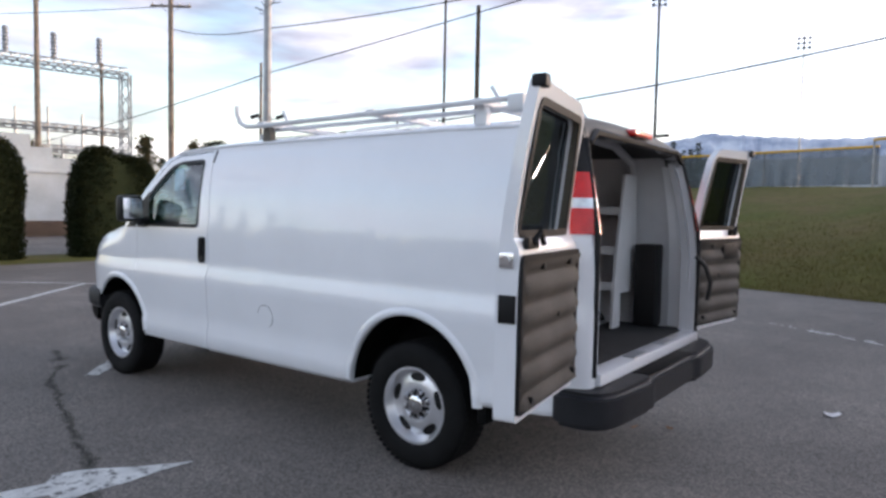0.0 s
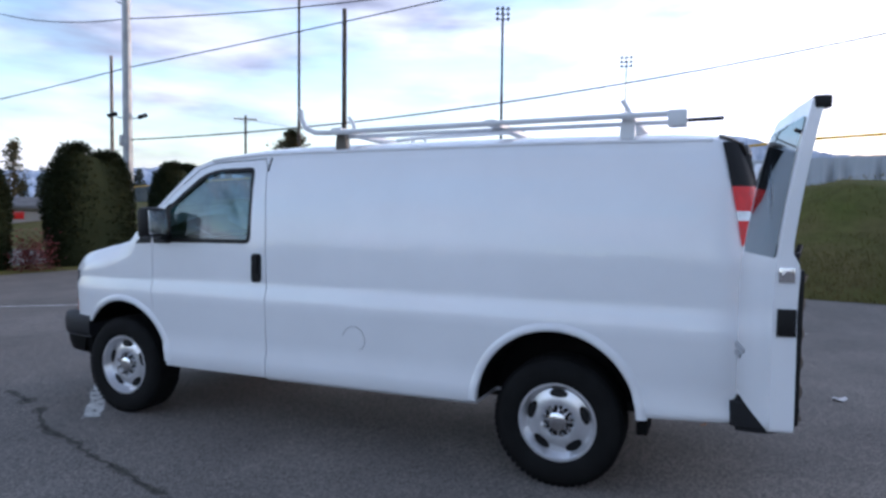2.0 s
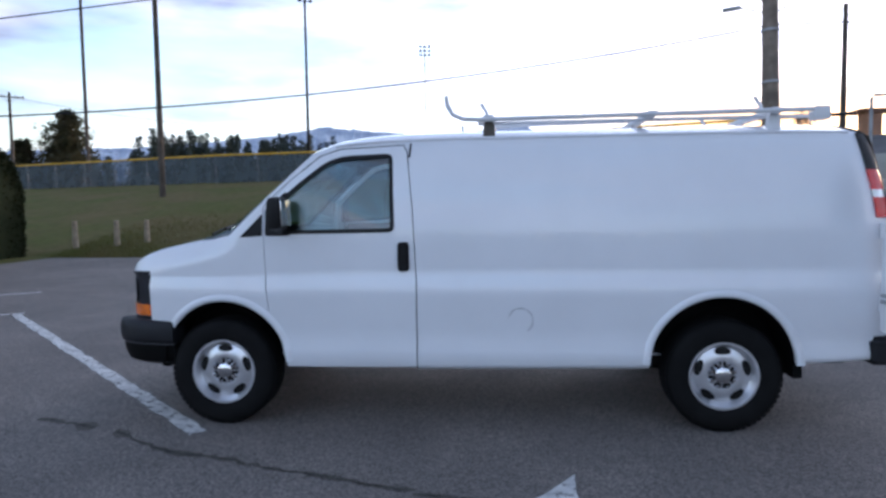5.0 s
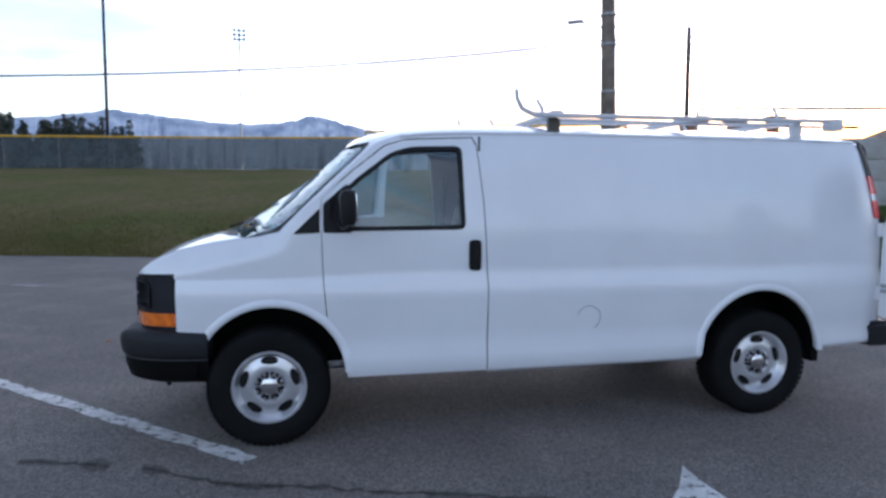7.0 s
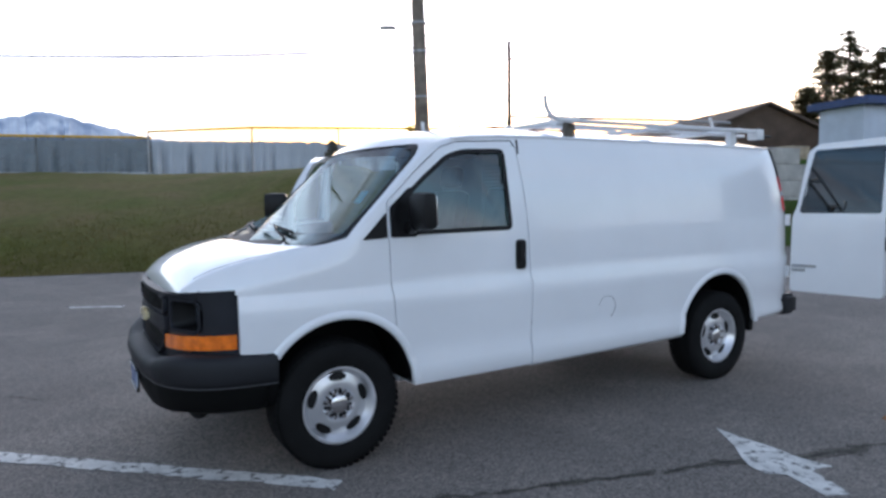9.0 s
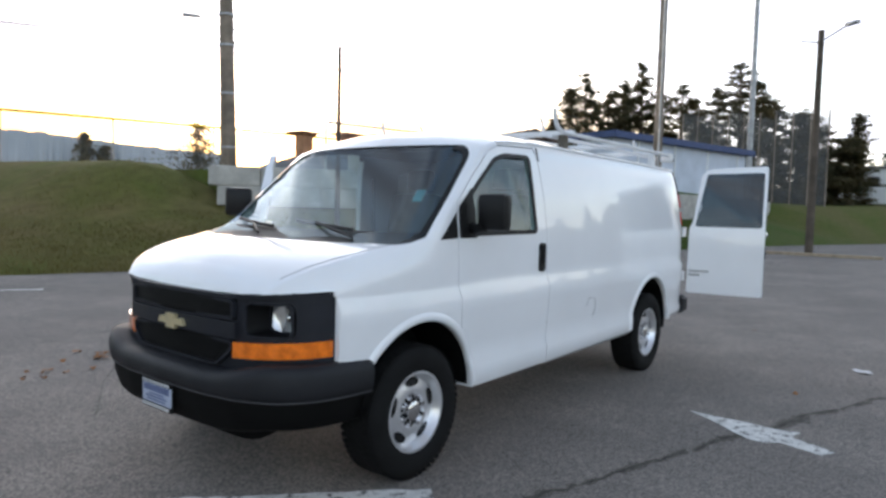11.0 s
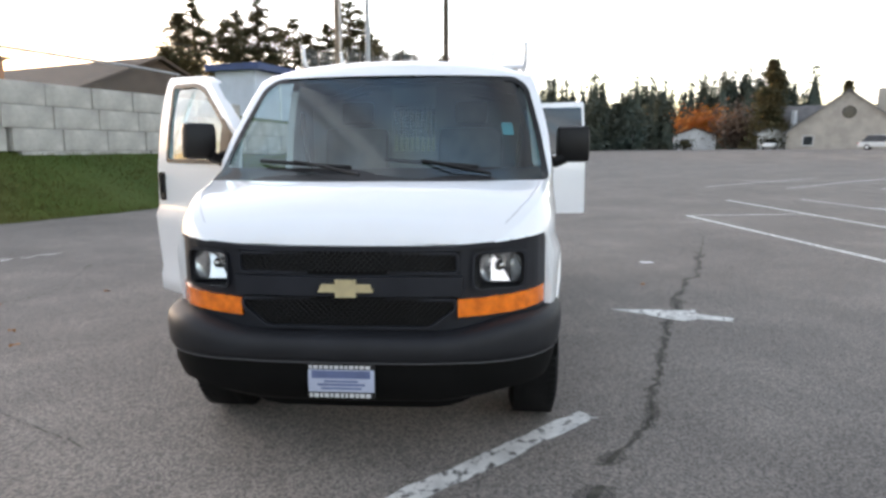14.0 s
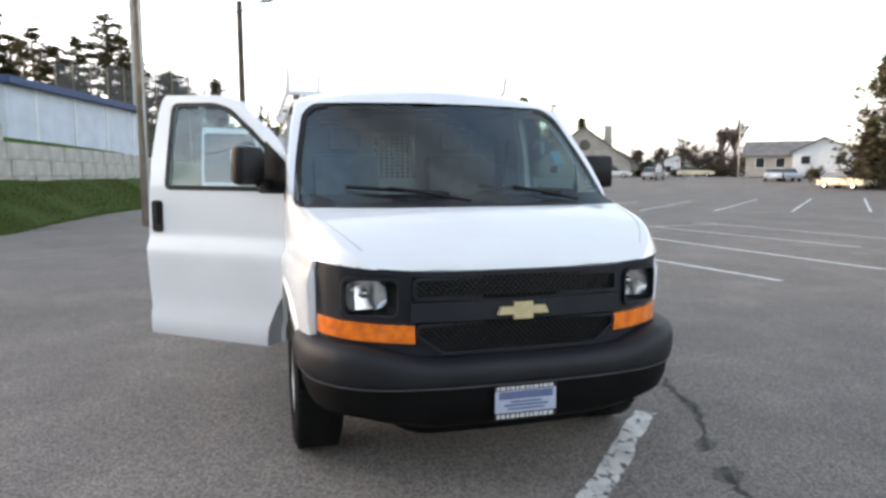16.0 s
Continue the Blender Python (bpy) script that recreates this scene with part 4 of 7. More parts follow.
def body_loft(stations, inset=0.0, floor=None, rear=0.0):
    bm = B()
    rings = []
    for x in stations:
        h = half_section(x, inset, floor)
        full = [(y, z) for y, z in h] + [(-y, z) for y, z in h[-2::-1]]
        rings.append([bm.verts.new((x + lean(x, z) + rear * (x < -0.5), y, z)) for y, z in full])
    n = len(rings[0])
    for a, b in zip(rings, rings[1:]):
        for k in range(n):
            bm.faces.new((a[k], a[(k + 1) % n], b[(k + 1) % n], b[k]))
    for r in (rings[0], rings[-1]):
        m = [(r[i], r[n - 1 - i]) for i in range(n // 2 + 1)]
        for (a, b), (c, d) in zip(m, m[1:]):
            bm.faces.new([v for k, v in enumerate((a, b, d, c)) if v not in (a, b, d, c)[:k]])
    bmesh.ops.recalc_face_normals(bm, faces=bm.faces)
    return bm


OUTER = solid(body_loft(STATIONS), tri=True)
INNER = solid(body_loft([x for x in STATIONS if -1.03 < x < 3.4], 0.05, 0.70, 0.05), tri=True)
SHELL = carve(OUTER, [('DIFFERENCE', INNER)])


def cutter(poly, axis, lo, hi):
    return solid(prism(B(), poly, axis, lo, hi))


def mirror_poly(poly):
    return [(-a, b) for a, b in poly]


DOOR = [(3.10, 1.33), (3.09, 1.03), (3.065, 0.75), (2.985, 0.50), (2.965, 0.424), (2.045, 0.424), (2.042, 1.0), (2.065, 1.5), (2.105, 1.90), (2.13, 1.945), (2.56, 1.925), (2.70, 1.882), (2.90, 1.725), (3.10, 1.545)]
DOOR_BIG = [(3.106, 1.33), (3.096, 1.03), (3.071, 0.75), (2.992, 0.50), (2.972, 0.30), (2.036, 0.30), (2.034, 1.0), (2.057, 1.5), (2.097, 1.90), (2.125, 1.952), (2.563, 1.932), (2.704, 1.888), (2.906, 1.730), (3.106, 1.549)]
WINDOW = rounded([(2.185, 1.352), (2.20, 1.892), (2.53, 1.882), (2.66, 1.845), (2.86, 1.695), (3.055, 1.525), (3.055, 1.345)], 0.05)
SHIELD = rounded([(-0.938, 1.304), (-0.900, 1.58), (-0.842, 1.85), (-0.765, 1.918), (0.765, 1.918), (0.842, 1.85), (0.900, 1.58), (0.938, 1.304)], 0.05)
OPENING = rounded([(-0.80, 0.713), (-0.80, 1.45), (-0.74, 1.88), (-0.64, 1.94), (0.64, 1.94), (0.74, 1.88), (0.80, 1.45), (0.80, 0.713)], 0.03)


def arch(x, z, r, y0, y1):
    return cutter([(x + r * math.cos(a), z + r * math.sin(a)) for a in np.linspace(0, 2 * math.pi, 48, endpoint=False)], "y", y0, y1)


NOSE = [(0, 4.315), (0.3, 4.303), (0.5, 4.279), (0.62, 4.246), (0.71, 4.204), (0.78, 4.148), (0.835, 4.075), (0.875, 3.985)]
ARCH = [(0.02, 0.442, 0.468), (3.41, 0.432, 0.453)]
steps = [('DIFFERENCE', cutter(SHIELD, "x", 2.3, 4.6)), ('DIFFERENCE', cutter(OPENING, "x", -1.4, -0.80)),
         ('DIFFERENCE', cutter(DOOR_BIG, "y", 0.78, 1.2)), ('DIFFERENCE', cutter(DOOR_BIG, "y", -1.2, -0.78))]
nose_cut = [(lerp(NOSE, abs(y)) - 0.045, y) for y in np.linspace(-0.875, 0.875, 31)]
steps.append(('DIFFERENCE', cutter([(5.0, 1.3)] + [(3.975, 1.3), (3.975, 0.8751)] + nose_cut[::-1] + [(3.975, -0.8751), (3.975, -1.3), (5.0, -1.3)], "z", 0.5, 1.058)))
for y0, y1, xb in ((0.45, 0.74, 4.13), (0.739, 0.90, 3.985)):
    for k in (1, -1):
        steps.append(('DIFFERENCE', cutter([(k * y0, 1.0), (k * y1, 1.0), (k * y1, 1.050 + 0.038 * (y1 - 0.45) / 0.45), (k * y0, 1.050 + 0.038 * (y0 - 0.45) / 0.45)], "x", xb, 4.6)))
for ax, az_, ar in ARCH:
    steps += [('DIFFERENCE', arch(ax, az_, ar, 0.60, 1.2)), ('DIFFERENCE', arch(ax, az_, ar, -1.2, -0.60))]
LAMP = rounded([(0.540, 0.850), (0.540, 1.028), (0.780, 1.028), (0.780, 0.850)], 0.045)
LAMP_CUT = [cutter([(k * a, b) for a, b in LAMP], "x", 3.96, 4.6) for k in (1, -1)]
steps += [('DIFFERENCE', c) for c in LAMP_CUT]
van = thing("cargo_van", "white cargo van, rear doors and passenger door open, on asphalt", "van")
body = from_mesh("body", carve(SHELL, steps), M["white"], van, "glossy white painted body shell", 28)
body.data.materials.append(M["inner"])
body.data.materials.append(M["ceiling_dark"])
for poly in body.data.polygons:
    c, nrm = poly.center, poly.normal
    if abs(abs(c.y) - lerp(SIDE, c.z) * lerp(PLAN, c.x)) < 0.012:
        continue
    if (abs(c.y) > 0.5 and c.y * nrm.y < -0.05 and c.x < 3.2) or (c.z > 1.8 and nrm.z < -0.3) or (abs(c.z - 0.70) < 0.01):
        # ceiling faces take a darker colour than the walls
        poly.material_index = 2 if (c.z > 1.8 and nrm.z < -0.3 and c.x > -0.9) else 1
skin_normals(body, OUTER)


def patch(f, us, vs_, thick=0.0, nrm=None):
    """A sheet of points f(u, v); thick gives it depth along nrm."""
    bm = B()
    g1 = [[bm.verts.new(f(u, v)) for v in vs_] for u in us]
    for i in range(len(us) - 1):
        for j in range(len(vs_) - 1):
            bm.faces.new((g1[i][j], g1[i + 1][j], g1[i + 1][j + 1], g1[i][j + 1]))
    if thick:
        d = Vector(nrm) * -thick
        g2 = [[bm.verts.new(Vector(f(u, v)) + d) for v in vs_] for u in us]
        nu, nv = len(us), len(vs_)
        for i in range(nu - 1):
            for j in range(nv - 1):
                bm.faces.new((g2[i][j + 1], g2[i + 1][j + 1], g2[i + 1][j], g2[i][j]))
        rim = [(i, 0) for i in range(nu)] + [(nu - 1, j) for j in range(1, nv)] + [(i, nv - 1) for i in range(nu - 2, -1, -1)] + [(0, j) for j in range(nv - 2, 0, -1)]
        for (a, b), (c, d2) in zip(rim, rim[1:] + rim[:1]):
            bm.faces.new((g1[a][b], g2[a][b], g2[c][d2], g1[c][d2]))
    bmesh.ops.recalc_face_normals(bm, faces=bm.faces)
    return bm


def surf_y(x, z):
    return lerp(SIDE, z) * lerp(PLAN, x)


def sheet(poly, f, n=1):
    """A flat outline laid on a curved surface f(a, b)."""
    bm = B()
    fs = bm.faces.new([bm.verts.new((a, b, 0)) for a, b in poly])
    bmesh.ops.triangulate(bm, faces=[fs])
    for _ in range(n):
        bmesh.ops.subdivide_edges(bm, edges=bm.edges, cuts=1)
    for v in bm.verts:
        v.co = Vector(f(v.co.x, v.co.y))
    return bm


def rim(poly, f, w, d):
    """A raised band of width w along a closed outline on a surface f(a, b, out)."""
    bm = B()
    k = len(poly)
    rows = []
    cx, cy = sum(p[0] for p in poly) / k, sum(p[1] for p in poly) / k
    for i in range(k):
        p, a, b = (Vector(poly[j % k]) for j in (i, i - 1, i + 1))
        t = (b - a).normalized()
        nn = Vector((-t.y, t.x))
        if nn.dot(Vector((cx, cy)) - p) < 0:
            nn = -nn
        q = p + nn * w
        rows.append([bm.verts.new(f(*p, 0)), bm.verts.new(f(*p, d)), bm.verts.new(f(*q, d)), bm.verts.new(f(*q, 0))])
    for r1, r2 in zip(rows, rows[1:] + rows[:1]):
        for j in range(3):
            bm.faces.new((r1[j], r2[j], r2[j + 1], r1[j + 1]))
    bmesh.ops.recalc_face_normals(bm, faces=bm.faces)
    return bm


def half_y(x, z):
    """Half width of the body at a height, near the cab."""
    h = half_section(x)
    q = sorted((p[1], p[0]) for p in h[:23])
    return float(np.interp(z, [a for a, b in q], [b for a, b in q]))


# cab doors
def cab_door(s):
    """s = 1: the closed driver's door; s = -1: the open passenger's door."""
    turn = None
    if s < 0:
        hinge = Vector((3.09, -0.955, 0))
        turn = Matrix.Translation(hinge + Vector((0, 0, 0.03))) @ Matrix.Rotation(radians(52), 4, 'Z') @ Matrix.Translation(-hinge)
    P3 = [(x, z) for x, z in DOOR]
    me = carve(SHELL, [('INTERSECT', cutter(P3, "y", *((0.78, 1.2) if s > 0 else (-1.2, -0.78)))), ('DIFFERENCE', cutter(WINDOW, "y", *((0.6, 1.3) if s > 0 else (-1.3, -0.6)))), ('DIFFERENCE', arch(3.41, 0.432, 0.460, *((0.6, 1.2) if s > 0 else (-1.2, -0.6))))])
    d = from_mesh("front_door", me, M["white"], van, "white door, closed" if s > 0 else "white passenger door, swung wide open", 28, turn)
    skin_normals(d, OUTER, turn)

    def on(x, z, out=0.0):
        return (x, s * (surf_y(x, z) - 0.016 + out), z)
    part("window_glass", sheet(WINDOW, on, 2), PANE, d, "clear side window glass", 60, turn).visible_shadow = False
    part("window_seal", rim(WINDOW, lambda a, b, o: on(a, b, o + 0.012), 0.028, 0.008), M["trim"], d, "black rubber window seal", 35, turn)
    sail = rounded([(2.91, 1.335), (2.94, 1.645), (3.092, 1.515), (3.092, 1.335)], 0.02)
    part("sail_panel", sheet(sail, lambda a, b: on(a, b, 0.02), 1), M["trim"], d, "black plastic mirror base", 35, turn)
    # inner trim
    bm = prism(B(), rounded([(2.12, 0.66), (2.12, 1.33), (3.02, 1.33), (2.94, 0.66)], 0.05), "y", *((0.86, 0.925) if s > 0 else (-0.925, -0.86)))
    part("inner_trim", bm, M["dash"], d, "grey inner door trim", 35, turn)
    # handle: recess and lever
    bm = prism(B(), rounded([(2.085, 1.085), (2.085, 1.285), (2.165, 1.285), (2.165, 1.085)], 0.03), "y", *((0.958, 0.984) if s > 0 else (-0.984, -0.958)))
    h = part("door_handle", bm, M["trim"], d, "black plastic door handle", 35, turn)
    bm = B()
    ring_box(bm, 2.105, 2.145, *((0.980, 0.996) if s > 0 else (-0.996, -0.980)), 1.14, 1.27, 0.012)
    part("lever", bm, M["dark"], h, "", 35, turn)
    # mirror
    bm = B()
    y = s * 1.0
    tube(bm, [(2.96, s * 0.94, 1.40), (2.97, s * 1.01, 1.385), (2.975, s * 1.06, 1.41)], 0.035, 8)
    arm = part("mirror_arm", bm, M["trim"], d, "", 35, turn)
    bm = B()
    ring_box(bm, 2.90, 3.02, *sorted((s * 1.012, s * 1.212)), 1.382, 1.602, 0.04)
    for v in bm.verts:
        if v.co.x > 2.98:
            v.co.x -= 0.03 * abs((v.co.z - 1.5) / 0.1)
    mh = part("mirror", bm, M["trim"], d, "black plastic wing mirror", 35, turn)
    bm = B()
    ring_box(bm, 2.894, 2.902, *sorted((s * 1.035, s * 1.190)), 1.408, 1.578, 0.002)
    part("mirror_glass", bm, M["chrome"], mh, "mirror glass", 35, (turn or Matrix.Identity(4)) @ pose(2.893, s * 1.112, 1.492, 0, 3, -3 * s) @ pose(-2.898, s * -1.112, -1.492))
    return d


cab_door(1)
cab_door(-1)
# black triangle at the foot of each windscreen pillar
for s in (1, -1):
    tri_ = rounded([(3.112, 1.336), (3.275, 1.328), (3.112, 1.490)], 0.012)
    part("pillar_base", sheet(tri_, lambda a, b: (a, s * (half_y(a, b) + 0.003), b), 2), M["trim"], van, "black plastic pillar base")


# rear doors, folded right back beside the body
def rear_door(s):
    hinge = Vector((-0.976, s * 0.868, 0))
    turn = Matrix.Translation(hinge) @ Matrix.Rotation(radians(-169.8 * s), 4, 'Z') @ Matrix.Translation(-hinge)
    edge = rounded([(0.006, 0.69), (0.006, 2.03), (0.56, 2.005), (0.64, 1.94), (0.70, 1.45), (0.735, 1.37), (0.74, 0.69)], 0.03)
    win = rounded([(0.06, 1.42), (0.06, 1.945), (0.58, 1.935), (0.652, 1.42)], 0.05)
    pane = rounded([(0.036, 1.395), (0.036, 1.962), (0.585, 1.950), (0.676, 1.395)], 0.03)
    pol = lambda q: [(s * a, b) for a, b in q]

    def xo(y, z):
        return -1.06 + 0.03 * (abs(y) / 0.87) ** 3 + 0.115 * max(0.0, (z - 1.2) / 0.8) ** 1.6
    def dep(z):
        return lerp([(1.36, 0.09), (1.42, 0.052), (2.1, 0.045)], z)
    bm = B()
    ny, nz = 20, 34
    ya, za = np.linspace(-0.02, 0.90, ny), np.linspace(0.62, 2.08, nz)
    skins = [[[bm.verts.new((xo(y, z) + d * dep(z), s * y, z)) for z in za] for y in ya] for d in (0.0, 1.0)]
    for q in skins:
        for i in range(ny - 1):
            for j in range(nz - 1):
                bm.faces.new((q[i][j], q[i + 1][j], q[i + 1][j + 1], q[i][j + 1]))
    loop = [(i, 0) for i in range(ny)] + [(ny - 1, j) for j in range(1, nz)] + [(i, nz - 1) for i in range(ny - 2, -1, -1)] + [(0, j) for j in range(nz - 2, 0, -1)]
    for (i, j), (k, l) in zip(loop, loop[1:] + loop[:1]):
        bm.faces.new((skins[0][i][j], skins[0][k][l], skins[1][k][l], skins[1][i][j]))
    bmesh.ops.recalc_face_normals(bm, faces=bm.faces)
    me = carve(solid(bm, tri=True), [('INTERSECT', cutter(pol(edge), "x", -1.4, -0.6)), ('DIFFERENCE', cutter(pol(win), "x", -1.4, -0.6))])
    lab = "white rear door, folded open against the body side"
    d = from_mesh("rear_door", me, M["white"], van, lab, 25, turn)

    def on(a, b, o=0.0):
        return (xo(a, b) - o, s * a, b)
    part("window_glass", sheet(pane, lambda a, b: on(a, b, 0.004), 2), TINT, d, "dark tinted rear window glass", 60, turn).visible_shadow = False
    part("window_seal", rim(pane, lambda a, b, o: on(a, b, o - 0.001), 0.03, 0.0025), M["trim"], d, "black band under the edge of the glass", 35, turn)
    part("inner_seal", rim(rounded([(0.045, 1.415), (0.045, 1.96), (0.60, 1.95), (0.675, 1.415)], 0.05), lambda a, b, o: on(a, b, -dep(b) - o), 0.03, 0.005), M["trim"], d, "dark inner window surround", 35, turn)
    bm = B()
    mid = Vector((0.38, 1.67))
    ws = [Vector(q) + (mid - Vector(q)).normalized() * 0.003 for q in win]
    lo, hi = [bm.verts.new(on(q.x, q.y, -0.018)) for q in ws], [bm.verts.new(on(q.x, q.y, -dep(q.y) - 0.001)) for q in ws]
    for j in range(len(ws)):
        bm.faces.new((lo[j], lo[(j + 1) % len(ws)], hi[(j + 1) % len(ws)], hi[j]))
    part("window_reveal", bm, M["header"], d, "dark brown window reveal", 40, turn)
    # corrugated inner panel
    bm = B()
    rows = []
    zs = np.linspace(0.74, 1.33, 60)
    for z in zs:
        w = 0.026 * (0.5 + 0.5 * math.cos((z - 0.74) / 0.59 * 2 * math.pi * 5)) ** 0.6
        rows.append([bm.verts.new((xo(y, z) + 0.091 + w * (1 if 0.03 < y < 0.71 else 0) + 0.012, s * y, z)) for y in (0.02, 0.045, 0.3, 0.55, 0.69, 0.722)])
    for a, b in zip(rows, rows[1:]):
        for j in range(5):
            bm.faces.new((a[j], a[j + 1], b[j + 1], b[j]))
    bmesh.ops.recalc_face_normals(bm, faces=bm.faces)
    pn = part("inner_panel", bm, M["panel"], d, "brown-grey corrugated inner door panel", 50, turn)
    part("panel_edge", rim(rounded([(0.008, 0.72), (0.008, 1.35), (0.732, 1.35), (0.732, 0.72)], 0.03), lambda a, b, o: on(a, b, -0.09 - o), 0.028, 0.016), M["trim"], d, "black rubber panel edge", 35, turn)
    for a, b in ((0.2, 1.3), (0.55, 1.3), (0.1, 0.77), (0.66, 0.78), (0.42, 1.08)):
        bm = B()
        tube(bm, [on(a, b, -0.10), on(a, b, -0.132)], 0.014, 8)
        part("clip", bm, M["trim"], pn, "", 35, turn)
    # latch and handle
    bm = B()
    ring_box(bm, -0.975, -0.95, *sorted((s * 0.07, s * 0.2)), 1.37, 1.42, 0.008)
    tube(bm, [(-0.95, s * 0.12, 1.40), (-0.93, s * 0.15, 1.44), (-0.93, s * 0.19, 1.39)], 0.013, 6)
    part("inner_latch", bm, M["trim"], d, "black inner latch", 35, turn)
    bm = B()
    ring_box(bm, -1.045, -0.985, *sorted((s * -0.004, s * 0.006)), 1.30, 1.36, 0.003)
    tube(bm, [(-1.015, s * -0.006, 1.33), (-1.015, s * -0.018, 1.33)], 0.018, 8)
    part("striker", bm, M["chrome"], d, "", 35, turn)
    bm = B()
    ring_box(bm, -1.045, -0.975, *sorted((s * -0.005, s * 0.008)), 1.085, 1.195, 0.003)
    part("edge_plate", bm, M["trim"], d, "black square plate on the door edge", 35, turn)
    if s < 0:
        bm = B()
        ring_box(bm, -0.965, -0.925, *sorted((s * 0.1, s * 0.36)), 1.19, 1.33, 0.02)
        part("inner_handle", bm, M["trim"], d, "black inner door handle box", 35, turn)
    # badge bars in place of lettering
    for z, w in ((0.925, 0.20), (0.885, 0.11)):
        bm = B()
        ring_box(bm, xo(0.64, z) - 0.010, xo(0.64, z) + 0.004, *sorted((s * (0.72 - w), s * 0.72)), z - 0.012, z + 0.012, 0.003)
        part("badge", bm, M["badge"], d, "grey chrome badge bar", 35, turn)
    for z in (0.86, 1.33):
        bm = B()
        tube(bm, [(-0.975, s * 0.945, z - 0.05), (-0.975, s * 0.945, z + 0.05)], 0.024, 8)
        part("hinge", bm, M["white"], d)
    bm = B()
    ring_box(bm, -0.935, -0.872, *sorted((s * -0.002, s * 0.055)), 1.985, 2.036, 0.012)
    part("top_latch", bm, M["trim"], d, "", 35, turn)


rear_door(1)
rear_door(-1)


# windscreen with dark border
def shield_x(y, z):
    """Where the sloping front of the cab lies at a given width and height."""
    lo, hi = 2.45, 3.75
    for _ in range(26):
        x = (lo + hi) / 2
        ze, zt, ye = lerp(TOPE, x), lerp(TOPC, x), half_section(x)[21][0]
        k = min(1.0, max(0.0, (x - 2.4) / 0.4))
        u = abs(y) / ye
        top = ze + (zt - ze) * (1 - u ** (3.4 * (1 - k) + 2.0 * k)) if u <= 1 else ze - (u - 1) * 2
        lo, hi = (x, hi) if top > z else (lo, x)
    return (lo + hi) / 2


part("windscreen", sheet(SHIELD, lambda a, b: (shield_x(a, b) - 0.012, a, b), 3), SCREEN, van, "clear curved windscreen", 60).visible_shadow = False
part("screen_border", rim(SHIELD, lambda a, b, o: (shield_x(a, b) - 0.008 + o, a, b), 0.034, 0.006), M["trim"], van, "black windscreen border")
bm = B()
ring_box(bm, -0.02, 0.02, -0.032, 0.032, -0.048, 0.048, 0.004)
part("sticker", bm, M["sticker"], van, "pale blue windscreen sticker", 35, pose(shield_x(0.71, 1.58) - 0.03, 0.71, 1.58, 0, -42, 12) @ Matrix.Diagonal((0.1, 1, 1, 1)))
# cowl and wipers
part("cowl", patch(lambda u, v: (shield_x(u, 1.335) - 0.02 + v, u, 1.325 - 0.35 * v - 0.02 * (abs(u) / 0.87) ** 2 + 0.012), list(np.linspace(-0.86, 0.86, 20)), [0, 0.03, 0.06], 0.01, (0, 0, 1)), M["trim"], van, "black cowl panel")
part("cowl_band", patch(lambda u, v: (shield_x(u, 1.308 + v) - 0.004, u, 1.308 + v), list(np.linspace(-0.90, 0.90, 25)), [0, 0.03, 0.06]), M["trim"], van, "black band along the foot of the windscreen")
for y0, y1, z1 in ((0.62, 0.05, 1.405), (-0.05, -0.66, 1.400)):
    lay = lambda y, z, o: Vector((shield_x(y, z) + o, y, z + 0.4 * o))
    w = B()
    tube(w, [lay(y0, 1.325, 0.03), lay(y0 * 0.6 + y1 * 0.4, 1.365, 0.045), lay(y0 * 0.35 + y1 * 0.65, z1 - 0.012, 0.035)], 0.009, 6)
    wp = part("wiper", w, M["trim"], van, "black windscreen wiper")
    w = B()
    tube(w, [lay(y0 + (y1 - y0) * q, 1.36 + (z1 - 1.36) * q, 0.018) for q in (0.12, 0.4, 0.7, 1.0)], 0.011, 6)
    part("blade", w, M["trim"], wp)


# front end: everything lies on the curve of the nose
def nose(y):
    return lerp(NOSE, abs(y))


def nose_rows(y0, y1, n):
    """Rows across the nose, closer together round the corners."""
    ys = list(np.linspace(y0, y1, n)) + [s_ * y for s_ in (1, -1) for y in (0.71, 0.75, 0.78, 0.81, 0.835, 0.85, 0.865) if y0 < s_ * y < y1]
    return sorted(set(round(float(y), 4) for y in ys))


def nose_patch(y0, y1, z0, z1, out=0.0, thick=0.03, n=10, top=None, bot=None):
    zz = np.linspace(0, 1, 4)
    return patch(lambda y, v: (nose(y) + out, y, (bot(y) if bot else z0) + v * ((top(y) if top else z1) - (bot(y) if bot else z0))), [y for y in nose_rows(y0, y1, n)], list(zz), thick, (1, 0, 0))


gtop = lambda y: 1.050 + 0.038 * max(0, (abs(y) - 0.45) / 0.45)
gbot = lambda y: 0.672 + 0.05 * min(1, max(0, (abs(y) - 0.42) / 0.2))
from_mesh("fascia", carve(solid(nose_patch(-0.873, 0.873, 0, 0, -0.010, 0.06, 48, gtop, gbot)), [('DIFFERENCE', c) for c in LAMP_CUT]), M["fascia"], van, "black plastic grille surround")
part("grille_bar", nose_patch(-0.50, 0.50, 0.838, 0.922, 0.016, 0.04, 20), M["fascia"], van, "dark grey centre bar")
part("hood_edge_trim", nose_patch(-0.84, 0.84, 0, 0, 0.006, 0.03, 40, lambda y: gtop(y) + 0.004, lambda y: gtop(y) - 0.018), M["fascia"], van)
